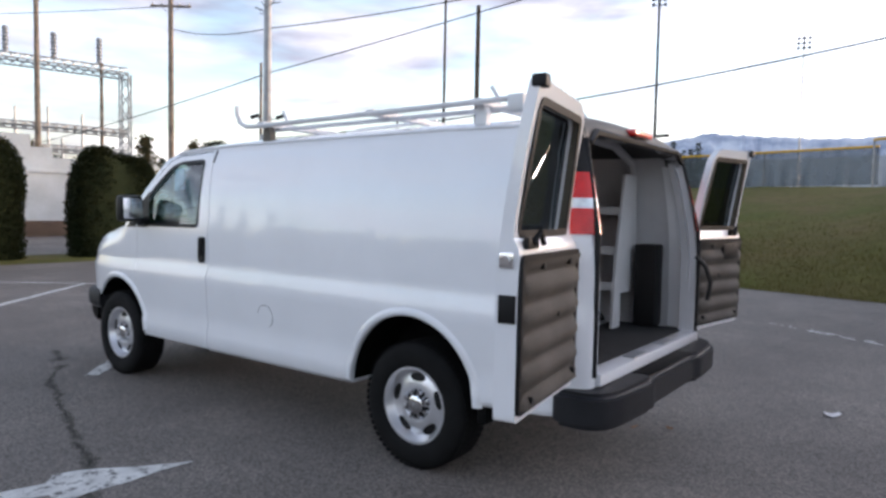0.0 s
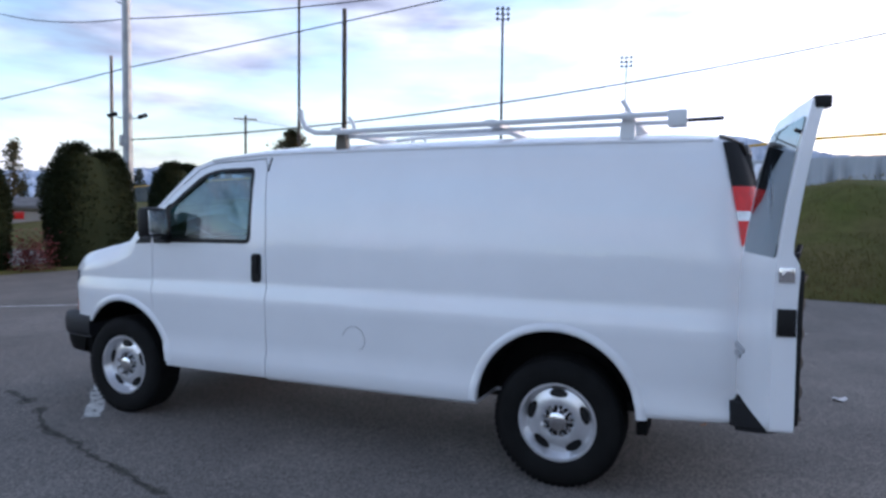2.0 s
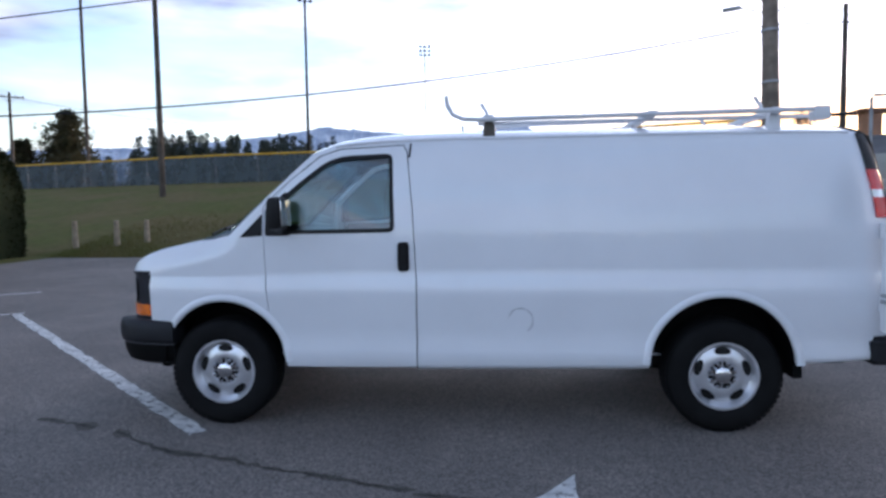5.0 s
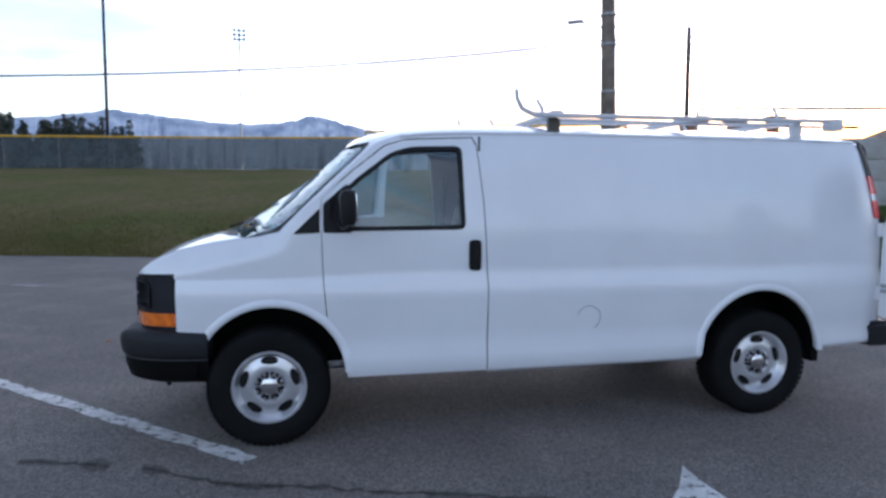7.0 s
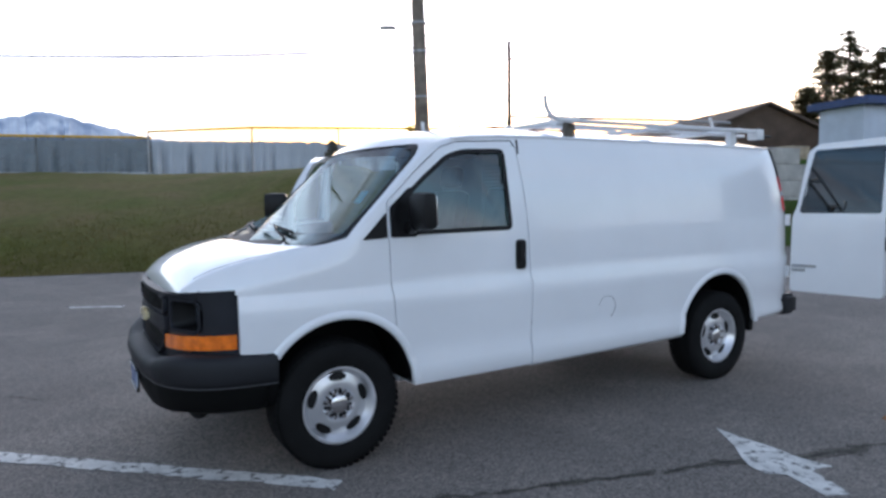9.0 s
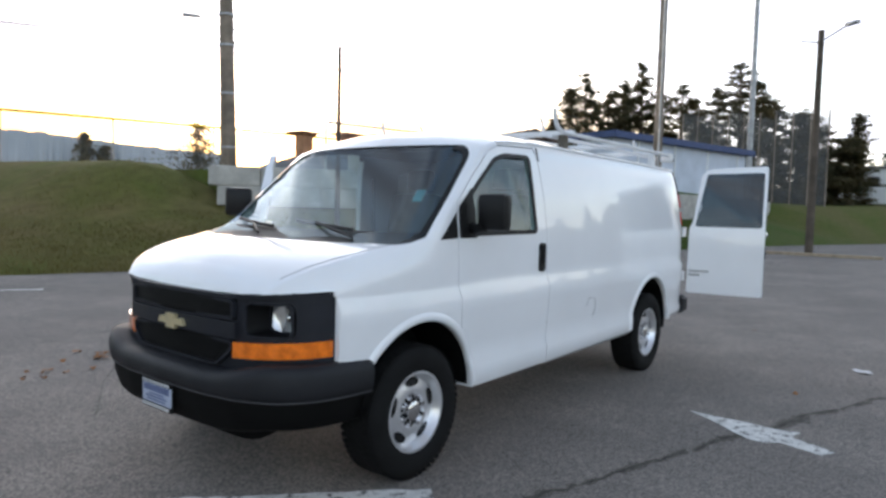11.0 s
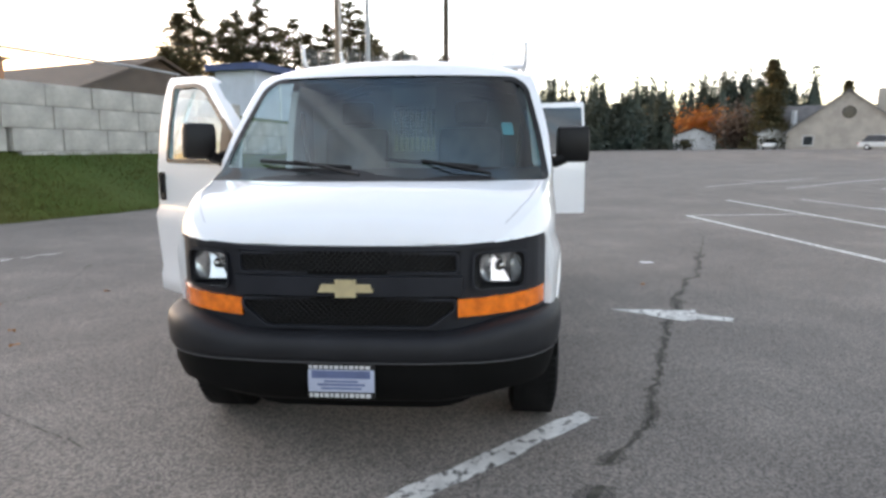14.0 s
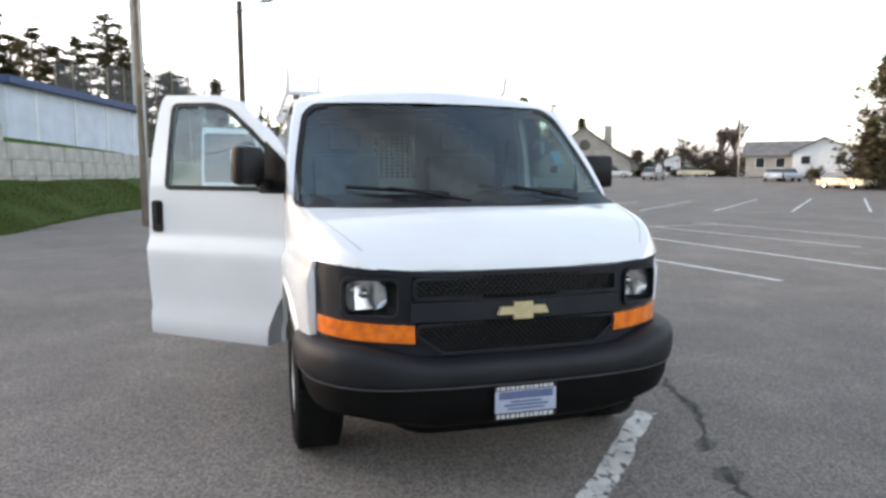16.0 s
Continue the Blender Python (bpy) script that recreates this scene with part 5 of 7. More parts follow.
for nm, z0, z1, yw, cut in (("upper_grille", 0.930, 1.030, 0.488, 0.0), ("lower_grille", 0.690, 0.828, 0.478, 0.085)):
    low = lambda y: z0 + max(0.0, (abs(y) - (yw - 1.3 * cut)) / 1.3 if cut else 0.0)
    gr = part(nm, nose_patch(-yw, yw, z0, z1, -0.007, 0.02, 28, None, low), M["valance"], van, "black mesh grille")
    bm = B()
    h = z1 - z0
    y = -yw - h
    while y < yw:
        for sg in (1, -1):
            run = [q for q in np.linspace(0, h, 9) if abs(sg * (y + q)) < yw and z0 + q > low(y + q)]
            if len(run) > 1:
                ends = [(sg * (y + q), z0 + q) for q in (run[0], run[-1])]
                tube(bm, [(nose(q), q, z) for q, z in ends], 0.0034, 4)
        y += 0.026
    part("mesh", bm, M["trim"], gr)
    edge_ = rounded([(-yw, z0 + cut), (-yw, z1), (yw, z1), (yw, z0 + cut)] + ([(yw - 1.3 * cut, z0), (-yw + 1.3 * cut, z0)] if cut else []), 0.03)
    part("grille_frame", rim(edge_, lambda a, b, o: (nose(a) + o - 0.02, a, b), 0.014, 0.037), M["fascia"], gr, "dark grey raised grille edge")
# badge in the middle, a plain cross shape
bm = B()
pl = [(-0.118, -0.012), (-0.105, 0.016), (-0.045, 0.016), (-0.045, 0.036), (0.045, 0.036), (0.045, 0.016), (0.105, 0.016), (0.118, -0.012), (0.118, -0.018), (0.045, -0.018), (0.045, -0.040), (-0.045, -0.040), (-0.045, -0.018), (-0.118, -0.018)]
prism(bm, [(a, b + 0.877) for a, b in pl], "x", 4.325, 4.348)
part("badge", bm, M["gold"], van, "pale gold cross-shaped badge")
for s in (1, -1):
    sy = lambda q: [(s * u, v) for u, v in q]
    lens = rounded([(0.566, 0.866), (0.566, 1.012), (0.764, 1.012), (0.764, 0.866)], 0.055, 6)
    LX = 4.130
    big = rounded([(0.540, 0.850), (0.540, 1.028), (0.780, 1.028), (0.780, 0.850)], 0.045, 6)
    hb = B()
    loops = [[hb.verts.new((x(a), s * a, b)) for a, b in q] for q, x in ((big, lambda y: nose(y) + 0.004), (big, lambda y: nose(y) - 0.012), (lens, lambda y: LX), (lens, lambda y: LX - 0.08))]
    for r1, r2 in zip(loops, loops[1:]):
        for j in range(len(r1)):
            hb.faces.new((r1[j], r1[(j + 1) % len(r1)], r2[(j + 1) % len(r2)], r2[j]))
    hb.faces.new(loops[-1])
    bmesh.ops.recalc_face_normals(hb, faces=hb.faces)
    bucket = part("headlamp_housing", hb, M["trim"], van, "glossy black headlamp housing", 35)

    def bowl(a, b):
        u, v = (abs(a) - 0.665) / 0.10, (b - 0.939) / 0.073
        return (LX - 0.072 + 0.052 * min(1.2, u * u + 0.5 * v * v) + 0.006 * abs(math.sin(u * 9)), a, b)
    hl = part("headlamp", sheet(sy(lens), bowl, 4), M["lamp"], bucket, "bright faceted headlamp reflector", 20)
    hb = B()
    bmesh.ops.create_uvsphere(hb, u_segments=14, v_segments=10, radius=0.024, matrix=pose(LX - 0.045, s * 0.665, 0.940))
    part("bulb_shield", hb, M["chrome"], hl, "bright metal bulb shield")
    part("lens", sheet(sy(lens), lambda a, b: (LX + 0.003 + 0.012 * (1 - ((abs(a) - 0.665) / 0.1) ** 2), a, b), 2), CLEAR, hl, "clear headlamp lens", 60).visible_shadow = False
    part("lamp_frame", rim(sy(lens), lambda a, b, o: (LX - 0.002 + o, a, b), 0.008, 0.010), M["fascia"], hl)
    part("housing_rim", rim(sy(big), lambda a, b, o: (nose(a) - 0.008 + o, a, b), 0.012, 0.014), M["fascia"], bucket)
    ind = part("indicator", nose_patch(*sorted((s * 0.480, s * 0.871)), 0, 0, 0.010, 0.02, 14, lambda y: 0.820 + 0.022 * (abs(y) - 0.478) / 0.4, lambda y: 0.742 + 0.02 * (abs(y) - 0.478) / 0.4), M["amber"], van, "amber indicator lens")


# front bumper
def bump_x(y):
    return lerp([(0, 4.425), (0.35, 4.415), (0.60, 4.38), (0.73, 4.33), (0.82, 4.262), (0.88, 4.185), (0.918, 4.1), (0.94, 3.95), (0.945, 3.8)], y)


def bumper_path():
    pts = [(bump_x(y), y) for y in np.linspace(0, 0.880, 16)] + [(4.11, 0.920), (4.03, 0.943), (3.95, 0.957), (3.87, 0.966), (3.79, 0.972)]
    return [(x, -y) for x, y in reversed(pts)][:-1] + pts


def sweep(sec, label, name, material, parent=van):
    """Runs a (depth, height) outline along the bumper's path."""
    bm = B()
    path = bumper_path()
    rows = []
    for i, (x, y) in enumerate(path):
        a, b = Vector(path[max(0, i - 1)]), Vector(path[min(len(path) - 1, i + 1)])
        t = (b - a).normalized()
        nn = Vector((t.y, -t.x))
        e = min(1, max(0, (abs(y) - 0.45) / 0.3))
        rows.append([bm.verts.new((x - nn.x * d, y - nn.y * d, z0 + (z1 - z0) * e)) for d, z0, z1 in sec])
    n = len(sec)
    for r1, r2 in zip(rows, rows[1:]):
        for j in range(n):
            bm.faces.new((r1[j], r1[(j + 1) % n], r2[(j + 1) % n], r2[j]))
    bm.faces.new(rows[0][::-1])
    bm.faces.new(rows[-1])
    bmesh.ops.recalc_face_normals(bm, faces=bm.faces)
    return part(name, bm, material, parent, label, 40)


sweep([(0.16, 0.680, 0.738), (0.055, 0.678, 0.738), (0.022, 0.670, 0.730), (0.008, 0.655, 0.712), (0.0, 0.630, 0.675), (0.002, 0.600, 0.612), (0.010, 0.576, 0.578), (0.022, 0.567, 0.568), (0.16, 0.565, 0.566)], "dark grey plastic front bumper", "front_bumper", M["bumper"])
sweep([(0.2, 0.566, 0.567), (0.028, 0.566, 0.567), (0.03, 0.49, 0.50), (0.055, 0.40, 0.43), (0.11, 0.362, 0.405), (0.2, 0.362, 0.405)], "black lower valance", "valance", M["valance"])
# split line in a lighter grey, which paints its edge highlight
sweep([(0.024, 0.562, 0.563), (0.012, 0.563, 0.564), (0.012, 0.569, 0.570), (0.024, 0.571, 0.572)], "", "seam_highlight", M["seam"])
sweep([(0.26, 0.45, 0.46), (0.24, 0.45, 0.46), (0.27, 0.27, 0.36), (0.29, 0.27, 0.36)], "black air dam below the bumper", "air_dam", M["valance"])
bm = B()
ring_box(bm, 4.408, 4.416, -0.156, 0.130, 0.420, 0.556, 0.004)
pl = part("front_plate", bm, M["plate"], van, "pale blue dealer plate")
bm = B()
ring_box(bm, 4.4150, 4.4175, -0.140, 0.114, 0.500, 0.534, 0.0)
part("band", bm, M["blue"], pl, "grey-blue band across the plate", smooth=0)
for y0, y1, z, h in ((-0.085, 0.06, 0.487, 0.004), (-0.115, 0.09, 0.472, 0.0045), (-0.10, 0.075, 0.456, 0.004)):
    bm = B()
    ring_box(bm, 4.4155, 4.4185, y0, y1, z - h, z + h, 0.0)
    part("bar", bm, M["blue"], pl, smooth=0)
bm = B()
ring_box(bm, 4.400, 4.4175, -0.160, 0.134, 0.410, 0.440, 0.003)
ring_box(bm, 4.400, 4.4175, -0.160, 0.134, 0.538, 0.562, 0.003)
ring_box(bm, 4.400, 4.409, -0.160, 0.134, 0.410, 0.562, 0.003)
pf = part("plate_frame", bm, M["dark"], pl, "dark plate frame with pale bars")
for z, h in ((0.425, 0.009), (0.550, 0.007)):
    y = -0.150
    while y < 0.112:
        bm = B()
        w = 0.020 if int(y * 1000) % 3 else 0.013
        ring_box(bm, 4.4170, 4.4190, y, y + w, z - h, z + h, 0.0)
        part("bar", bm, M["shelf"], pf, smooth=0)
        y += w + 0.006

# rear bumper with step
bm = B()
prism(bm, rounded([(-0.905, 0.985), (-1.08, 0.985), (-1.17, 0.93), (-1.215, 0.80), (-1.24, 0.42), (-1.21, 0.36), (-1.21, -0.36), (-1.24, -0.42), (-1.215, -0.80), (-1.17, -0.93), (-1.08, -0.985), (-0.905, -0.985)], 0.05), "z", 0.46, 0.645)
bmesh.ops.bevel(bm, geom=[e for e in bm.edges if abs(e.verts[0].co.z - e.verts[1].co.z) < 0.001], offset=0.03, segments=3, affect='EDGES')
rb = part("rear_bumper", bm, M["bumper"], van, "black plastic rear step bumper")
bm = B()
ring_box(bm, -1.19, -1.06, -0.38, 0.38, 0.640, 0.650, 0.004)
part("step_pad", bm, M["valance"], rb)
bm = B()
ring_box(bm, -1.10, -0.99, -0.82, 0.82, 0.650, 0.716, 0.012)
part("sill_plate", bm, M["white"], van, "white painted rear door sill")
for y0 in (-0.25, 0.25):
    bm = B()
    ring_box(bm, -1.09, -1.02, y0 - 0.09, y0 + 0.09, 0.714, 0.726, 0.004)
    part("striker_plate", bm, M["steel"], van)

# tail lamps on the rear corners
for s in (1, -1):
    def corner(u, z, out=0.0):
        x = lerp([(0, -0.872), (0.3, -0.93), (0.55, -0.985), (0.8, -1.04), (1, -1.074), (1.15, -1.084)], u)
        y = lerp([(0, 0.979), (0.3, 0.963), (0.55, 0.942), (0.8, 0.912), (1, 0.866), (1.15, 0.825)], u) * lerp(SIDE, z) + out
        return (x + lean(x, z) * 1.0 - out * 0.6 * u, s * y, z)
    us = list(np.linspace(0.40, 1.12, 9))
    tl = None
    for nm, z0, z1, mt, lb in (("tail_lamp", 1.415, 1.545, "red", "red tail lamp lens"), ("reverse_lens", 1.545, 1.595, "clear", "white reversing lens"), ("brake_lens", 1.595, 1.725, "red", "red brake lens"), ("pillar_cap", 1.725, 1.965, "trim", "black corner panel above the lamp")):
        ob = part(nm, patch(lambda u, v: corner(u - 0.16 * (v - 1.415) / 0.55, v, 0.012), us, list(np.linspace(z0, z1, 6)), 0.012, (0, s, 0)), M[mt], van if tl is None else (van if nm == "pillar_cap" else tl), lb)
        tl = tl or ob
    bm = B()
    tube(bm, [(-1.070, s * 0.842, z) for z in (0.70, 1.0, 1.40)] + [(-1.070 + lean(-1.07, 1.88), s * 0.775, 1.90)], 0.016, 6)
    part("door_seal", bm, M["trim"], van, "black rubber door seal")
bm = B()
tube(bm, [(-0.965, -0.745, 1.88), (-0.955, -0.65, 1.945), (-0.955, 0.65, 1.945), (-0.965, 0.745, 1.88)], 0.021, 6)
part("door_seal", bm, M["trim"], van, "black rubber door seal")
for s in (1, -1):
    part("door_jamb", patch(lambda x, z: (x + lean(x, z), s * (lerp(SIDE, z) * lerp(PLAN, x - 0.05) - 0.058), z), list(np.linspace(-1.035, -0.86, 6)), list(np.linspace(0.72, 1.86, 12)), 0.004, (0, s, 0)), M["white"], van, "white painted door jamb")


def rear_top(u, v):
    """The rounded rear edge of the roof, from the opening upwards."""
    if v <= 0:
        z = 1.948 - 0.05 * abs(u / 0.80) ** 4 + 0.05 * (1 + v) * (1 - abs(u / 0.80) ** 4)
        return (-1.07 + lean(-1.07, z) - 0.007, u, z)
    x = -1.07 + 0.17 * v
    ze, zt = lerp(TOPE, x), lerp(TOPC, x)
    z = ze + (zt - ze) * (1 - abs(u / 0.86) ** 3.4) + 0.005
    return (x + lean(x, z) - 0.004, u, z)


# dark brown band laid along the rear roof edge
part("header_band", patch(rear_top, list(np.linspace(-0.80, 0.80, 26)), [-1, -0.5, 0.02, 0.2, 0.45, 0.7, 1.0], 0.004, (-0.5, 0, 0.8)), M["header"], van, "dark brown band round the rear roof edge")
bm = B()
ring_box(bm, -0.985, -0.92, -0.14, 0.14, 1.975, 2.012, 0.008)
part("third_brake_lamp", bm, M["red"], van, "red high brake lamp", 35, pose(0.01, 0, 0.005))
bm = B()
tube(bm, [(-1.07, -0.80, 1.24), (-1.12, -0.86, 1.17), (-1.13, -0.97, 1.05), (-1.10, -1.02, 0.92)], 0.016, 6)
part("wiring_loom", bm, M["hose"], van, "black cable between body and door")

# wheel arches
for ax, az_, ar in ARCH:
    for s in (1, -1):
        lo = math.asin((0.46 - az_) / ar)
        hi_f = lo if ax < 1 else math.asin(0.26 / ar)
        aa = np.linspace(hi_f, math.pi - lo, 40)
        bm = B()
        rows = []
        for a in aa:
            c, sn = math.cos(a), math.sin(a)
            rows.append([bm.verts.new((ax + r * c, s * (lerp(SIDE, max(0.5, az_ + r * sn)) * lerp(PLAN, ax + r * c) + o), az_ + r * sn)) for r, o in ((ar + 0.055, -0.008), (ar + 0.035, 0.010), (ar + 0.008, 0.014), (ar - 0.004, 0.006), (ar - 0.004, -0.014))])
        for r1, r2 in zip(rows, rows[1:]):
            for j in range(4):
                bm.faces.new((r1[j], r1[j + 1], r2[j + 1], r2[j]))
        bmesh.ops.recalc_face_normals(bm, faces=bm.faces)
        part("arch_lip", bm, M["white"], van, "", 60)
        bm = B()
        rows = []
        for a in np.linspace(0.02, math.pi - 0.02, 32):
            c, sn = math.cos(a), math.sin(a)
            rows.append([bm.verts.new((ax + (ar - 0.004) * c, s * y, az_ + (ar - 0.004) * sn)) for y in (0.955, 0.606)] + [bm.verts.new((ax + 0.1 * c, s * 0.606, az_ + 0.1 * sn))])
        for r1, r2 in zip(rows, rows[1:]):
            for j in range(2):
                bm.faces.new((r1[j], r1[j + 1], r2[j + 1], r2[j]))
        part("wheel_well", bm, M["valance"], van, "black inner wheel well", 60)
# mud flap stubs behind the rear wheels
for s in (1, -1):
    bm = B()
    ring_box(bm, -0.50, -0.44, *sorted((s * 0.72, s * 0.94)), 0.36, 0.50, 0.01)
    part("mud_flap", bm, M["valance"], van)


# wheels
def wheel(x, s, steer=0.0):
    turn = pose(x, s * 0.848, 0.375, 0, 0, steer) @ (Matrix.Identity(4) if s > 0 else pose(0, 0, 0, 0, 0, 180))
    def lathe(prof, seg=48):
        bm = B()
        rows = [[bm.verts.new((r * math.cos(2 * math.pi * k / seg), y, r * math.sin(2 * math.pi * k / seg))) for r, y in prof] for k in range(seg)]
        for k in range(seg):
            a, b = rows[k], rows[(k + 1) % seg]
            for j in range(len(prof) - 1):
                bm.faces.new((a[j], a[j + 1], b[j + 1], b[j]))
        bmesh.ops.recalc_face_normals(bm, faces=bm.faces)
        return bm
    w = part("wheel", lathe([(0.16, -0.06), (0.19, -0.085), (0.208, -0.095), (0.208, 0.09), (0.226, 0.098), (0.228, 0.108), (0.214, 0.108), (0.205, 0.094), (0.198, 0.072), (0.186, 0.058), (0.150, 0.068), (0.118, 0.078), (0.100, 0.075), (0.088, 0.062), (0.05, 0.06), (0.001, 0.06)]), M["silver"], van, "silver eight-lug steel wheel", 30, turn)
    bm = lathe([(0.206, -0.098), (0.24, -0.118), (0.31, -0.124), (0.352, -0.112), (0.374, -0.085), (0.377, 0.0), (0.374, 0.085), (0.352, 0.112), (0.31, 0.124), (0.27, 0.122), (0.24, 0.116), (0.222, 0.104)], 60)
    part("tyre", bm, M["rubber"], w, "black all-terrain tyre", 40, turn)
    bm = B()
    for k in range(60):
        a = 2 * math.pi * k / 60
        for y, off in ((-0.085, 0.0), (-0.03, 0.05), (0.03, 0.0), (0.085, 0.05)):
            c = bmesh.ops.create_cube(bm, size=1.0, matrix=Matrix.Rotation(-(a + off), 4, 'Y') @ Matrix.Translation((0.3745, y, 0)) @ Matrix.Diagonal((0.0035, 0.038, 0.028, 1)))
    part("tread", bm, M["rubber"], w, "", 0, turn)["kind"] = "stuff"
    # flat black faces put in for the shade inside the vent slots
    for k in range(5):
        a = 2 * math.pi * (k + 0.25) / 5
        pts = [(0.164 + 0.026 * math.cos(q), 0.055 * math.sin(q)) for q in np.linspace(0, 2 * math.pi, 16, endpoint=False)]
        bm = B()
        f1 = []
        for rr, tt in pts:
            aa2 = a + tt / 0.165
            f1.append(bm.verts.new((rr * math.cos(aa2), 0.0665 + 0.006 * (0.186 - rr) / 0.04, rr * math.sin(aa2))))
        bm.faces.new(f1)
        part("vent_slot_shade", bm, M["trim"], w, "", 0, turn)
    cap = part("hub_cap", lathe([(0.001, 0.098), (0.04, 0.097), (0.054, 0.090), (0.058, 0.06)], 24), M["chrome"], w, "bright metal centre cap", 30, turn)
    for k in range(8):
        a = 2 * math.pi * (k + 0.5) / 8
        bm = B()
        bmesh.ops.create_cone(bm, cap_ends=True, segments=6, radius1=0.0155, radius2=0.012, depth=0.032, matrix=Matrix.Translation((0.079 * math.cos(a), 0.078, 0.079 * math.sin(a))) @ Matrix.Rotation(radians(-90), 4, 'X'))
        part("lug_nut", bm, M["chrome"], w, "", 30, turn)
        # flat black disc painted in as the shade round each lug
        bm = B()
        bmesh.ops.create_circle(bm, cap_ends=True, segments=12, radius=0.027, matrix=Matrix.Translation((0.079 * math.cos(a), 0.0645, 0.079 * math.sin(a))) @ Matrix.Rotation(radians(-90), 4, 'X'))
        part("lug_recess_shade", bm, M["trim"], w, "", 0, turn)


for s in (1, -1):
    wheel(0.0, s)
    wheel(3.43, s)

# underside
bm = B()
for y in (-0.42, 0.42):
    ring_box(bm, -1.0, 4.0, y - 0.04, y + 0.04, 0.35, 0.54, 0.01)
for x in (-0.7, 0.5, 1.5, 2.6):
    ring_box(bm, x, x + 0.08, -0.5, 0.5, 0.42, 0.52, 0.01)
part("chassis", bm, M["dark"], van, "dark steel chassis rails")
bm = B()
ring_box(bm, 0.52, 2.95, -0.92, 0.92, 0.44, 0.62, 0.02)
ring_box(bm, -0.98, -0.47, -0.90, 0.90, 0.52, 0.64, 0.02)
ring_box(bm, -0.47, 0.52, -0.56, 0.56, 0.46, 0.64, 0.02)
ring_box(bm, 2.95, 4.20, -0.55, 0.55, 0.38, 0.80, 0.02)
part("floor_pan", bm, M["valance"], van, "dark underbody floor pan")
bm = B()
tube(bm, [(0, -0.75, 0.375), (0, 0.75, 0.375)], 0.045, 10)
bmesh.ops.create_uvsphere(bm, u_segments=14, v_segments=10, radius=0.15, matrix=pose(0, 0, 0.375))
tube(bm, [(0, 0, 0.40), (2.2, 0, 0.48)], 0.035, 8)
part("rear_axle", bm, M["dark"], van, "dark rear axle and drive shaft")
bm = B()
tube(bm, [(3.43, -0.75, 0.375), (3.43, 0.75, 0.375)], 0.05, 8)
part("front_axle", bm, M["dark"], van)
bm = B()
tube(bm, [(2.6, -0.25, 0.42), (1.6, -0.3, 0.40), (1.5, -0.3, 0.40)], 0.03, 8)
tube(bm, [(1.5, -0.3, 0.40), (0.8, -0.32, 0.40)], 0.10, 12)
tube(bm, [(0.8, -0.32, 0.42), (0.3, -0.5, 0.6), (-0.4, -0.5, 0.6), (-0.7, -0.75, 0.42)], 0.03, 8)
part("exhaust", bm, M["dark"], van, "dark exhaust pipe and muffler")

# filler plug ring on the side
bm = B()
aa = np.linspace(-1.0, 2.9, 32)
tube(bm, [(1.335 - 0.083 * math.cos(a), surf_y(1.3, 0.752 + 0.083 * math.sin(a)) + 0.0005, 0.752 + 0.083 * math.sin(a)) for a in aa], 0.0019, 5)
part("filler_ring", bm, M["seam"], van, "faint round seam on the side")
# roof drip rails and gap lines
for s in (1, -1):
    bm = B()
    tube(bm, [(x + lean(x, 1.985), s * (lerp(SIDE, lerp(TOPE, x)) * lerp(PLAN, x) + 0.004), lerp(TOPE, x) - 0.002) for x in (-0.85, -0.5, 0, 0.6, 1.2, 1.8, 2.2, 2.45, 2.6)], 0.011, 6)
    part("drip_rail", bm, M["white"], van, "white roof drip rail")
    bm = B()
    tube(bm, [(2.075, s * (surf_y(2.07, 1.955) + 0.002), 1.955), (2.085, s * (surf_y(2.08, 1.86) + 0.002), 1.86)], 0.007, 5)
    part("pillar_gap", bm, M["trim"], van)
    # bonnet shut line
    bm = B()
    vv = []
    for x in np.linspace(3.60, 4.165, 16):
        ze, zt = lerp(TOPE, x), lerp(TOPC, x)
        ye = half_section(x)[21][0]
        u = lerp([(3.6, 0.985), (3.9, 0.955), (4.165, 0.93)], x)
        vv.append((x, s * ye * u, ze + (zt - ze) * (1 - u * u) + 0.001))
    tube(bm, vv, 0.0026, 5)
    part("bonnet_gap", bm, M["inner"], van, "dark bonnet shut line")

# ---- cab and load space ----
bm = B()
prism(bm, [(2.62, 0.75), (2.62, 1.10), (2.72, 1.24), (2.95, 1.28), (3.34, 1.25), (3.36, 0.95), (2.90, 0.93), (2.86, 0.75)], "y", -0.84, 0.84)
bmesh.ops.bevel(bm, geom=[e for e in bm.edges if abs(e.verts[0].co.y - e.verts[1].co.y) > 1], offset=0.04, segments=3, affect='EDGES')
dsh = part("dashboard", bm, M["dash"], van, "grey plastic dashboard")
bm = B()
ring_box(bm, 2.60, 2.64, 0.28, 0.62, 1.12, 1.22, 0.02)
part("gauge_binnacle", bm, M["trim"], dsh)
bm = B()
pts = [(2.52 + 0.055 * math.sin(a), 0.45 + 0.19 * math.cos(a), 1.17 + 0.18 * math.sin(a)) for a in np.linspace(0, 2 * math.pi, 33)]
tube(bm, pts, 0.016, 8, cap=False)
for a in (0.2, 2.94, -1.57):
    tube(bm, [(2.52, 0.45, 1.16), (2.52 + 0.055 * math.sin(a), 0.45 + 0.19 * math.cos(a), 1.17 + 0.18 * math.sin(a))], 0.014, 6)
tube(bm, [(2.52, 0.45, 1.16), (2.70, 0.45, 1.08)], 0.035, 8)
part("steering_wheel", bm, M["trim"], van, "black steering wheel")
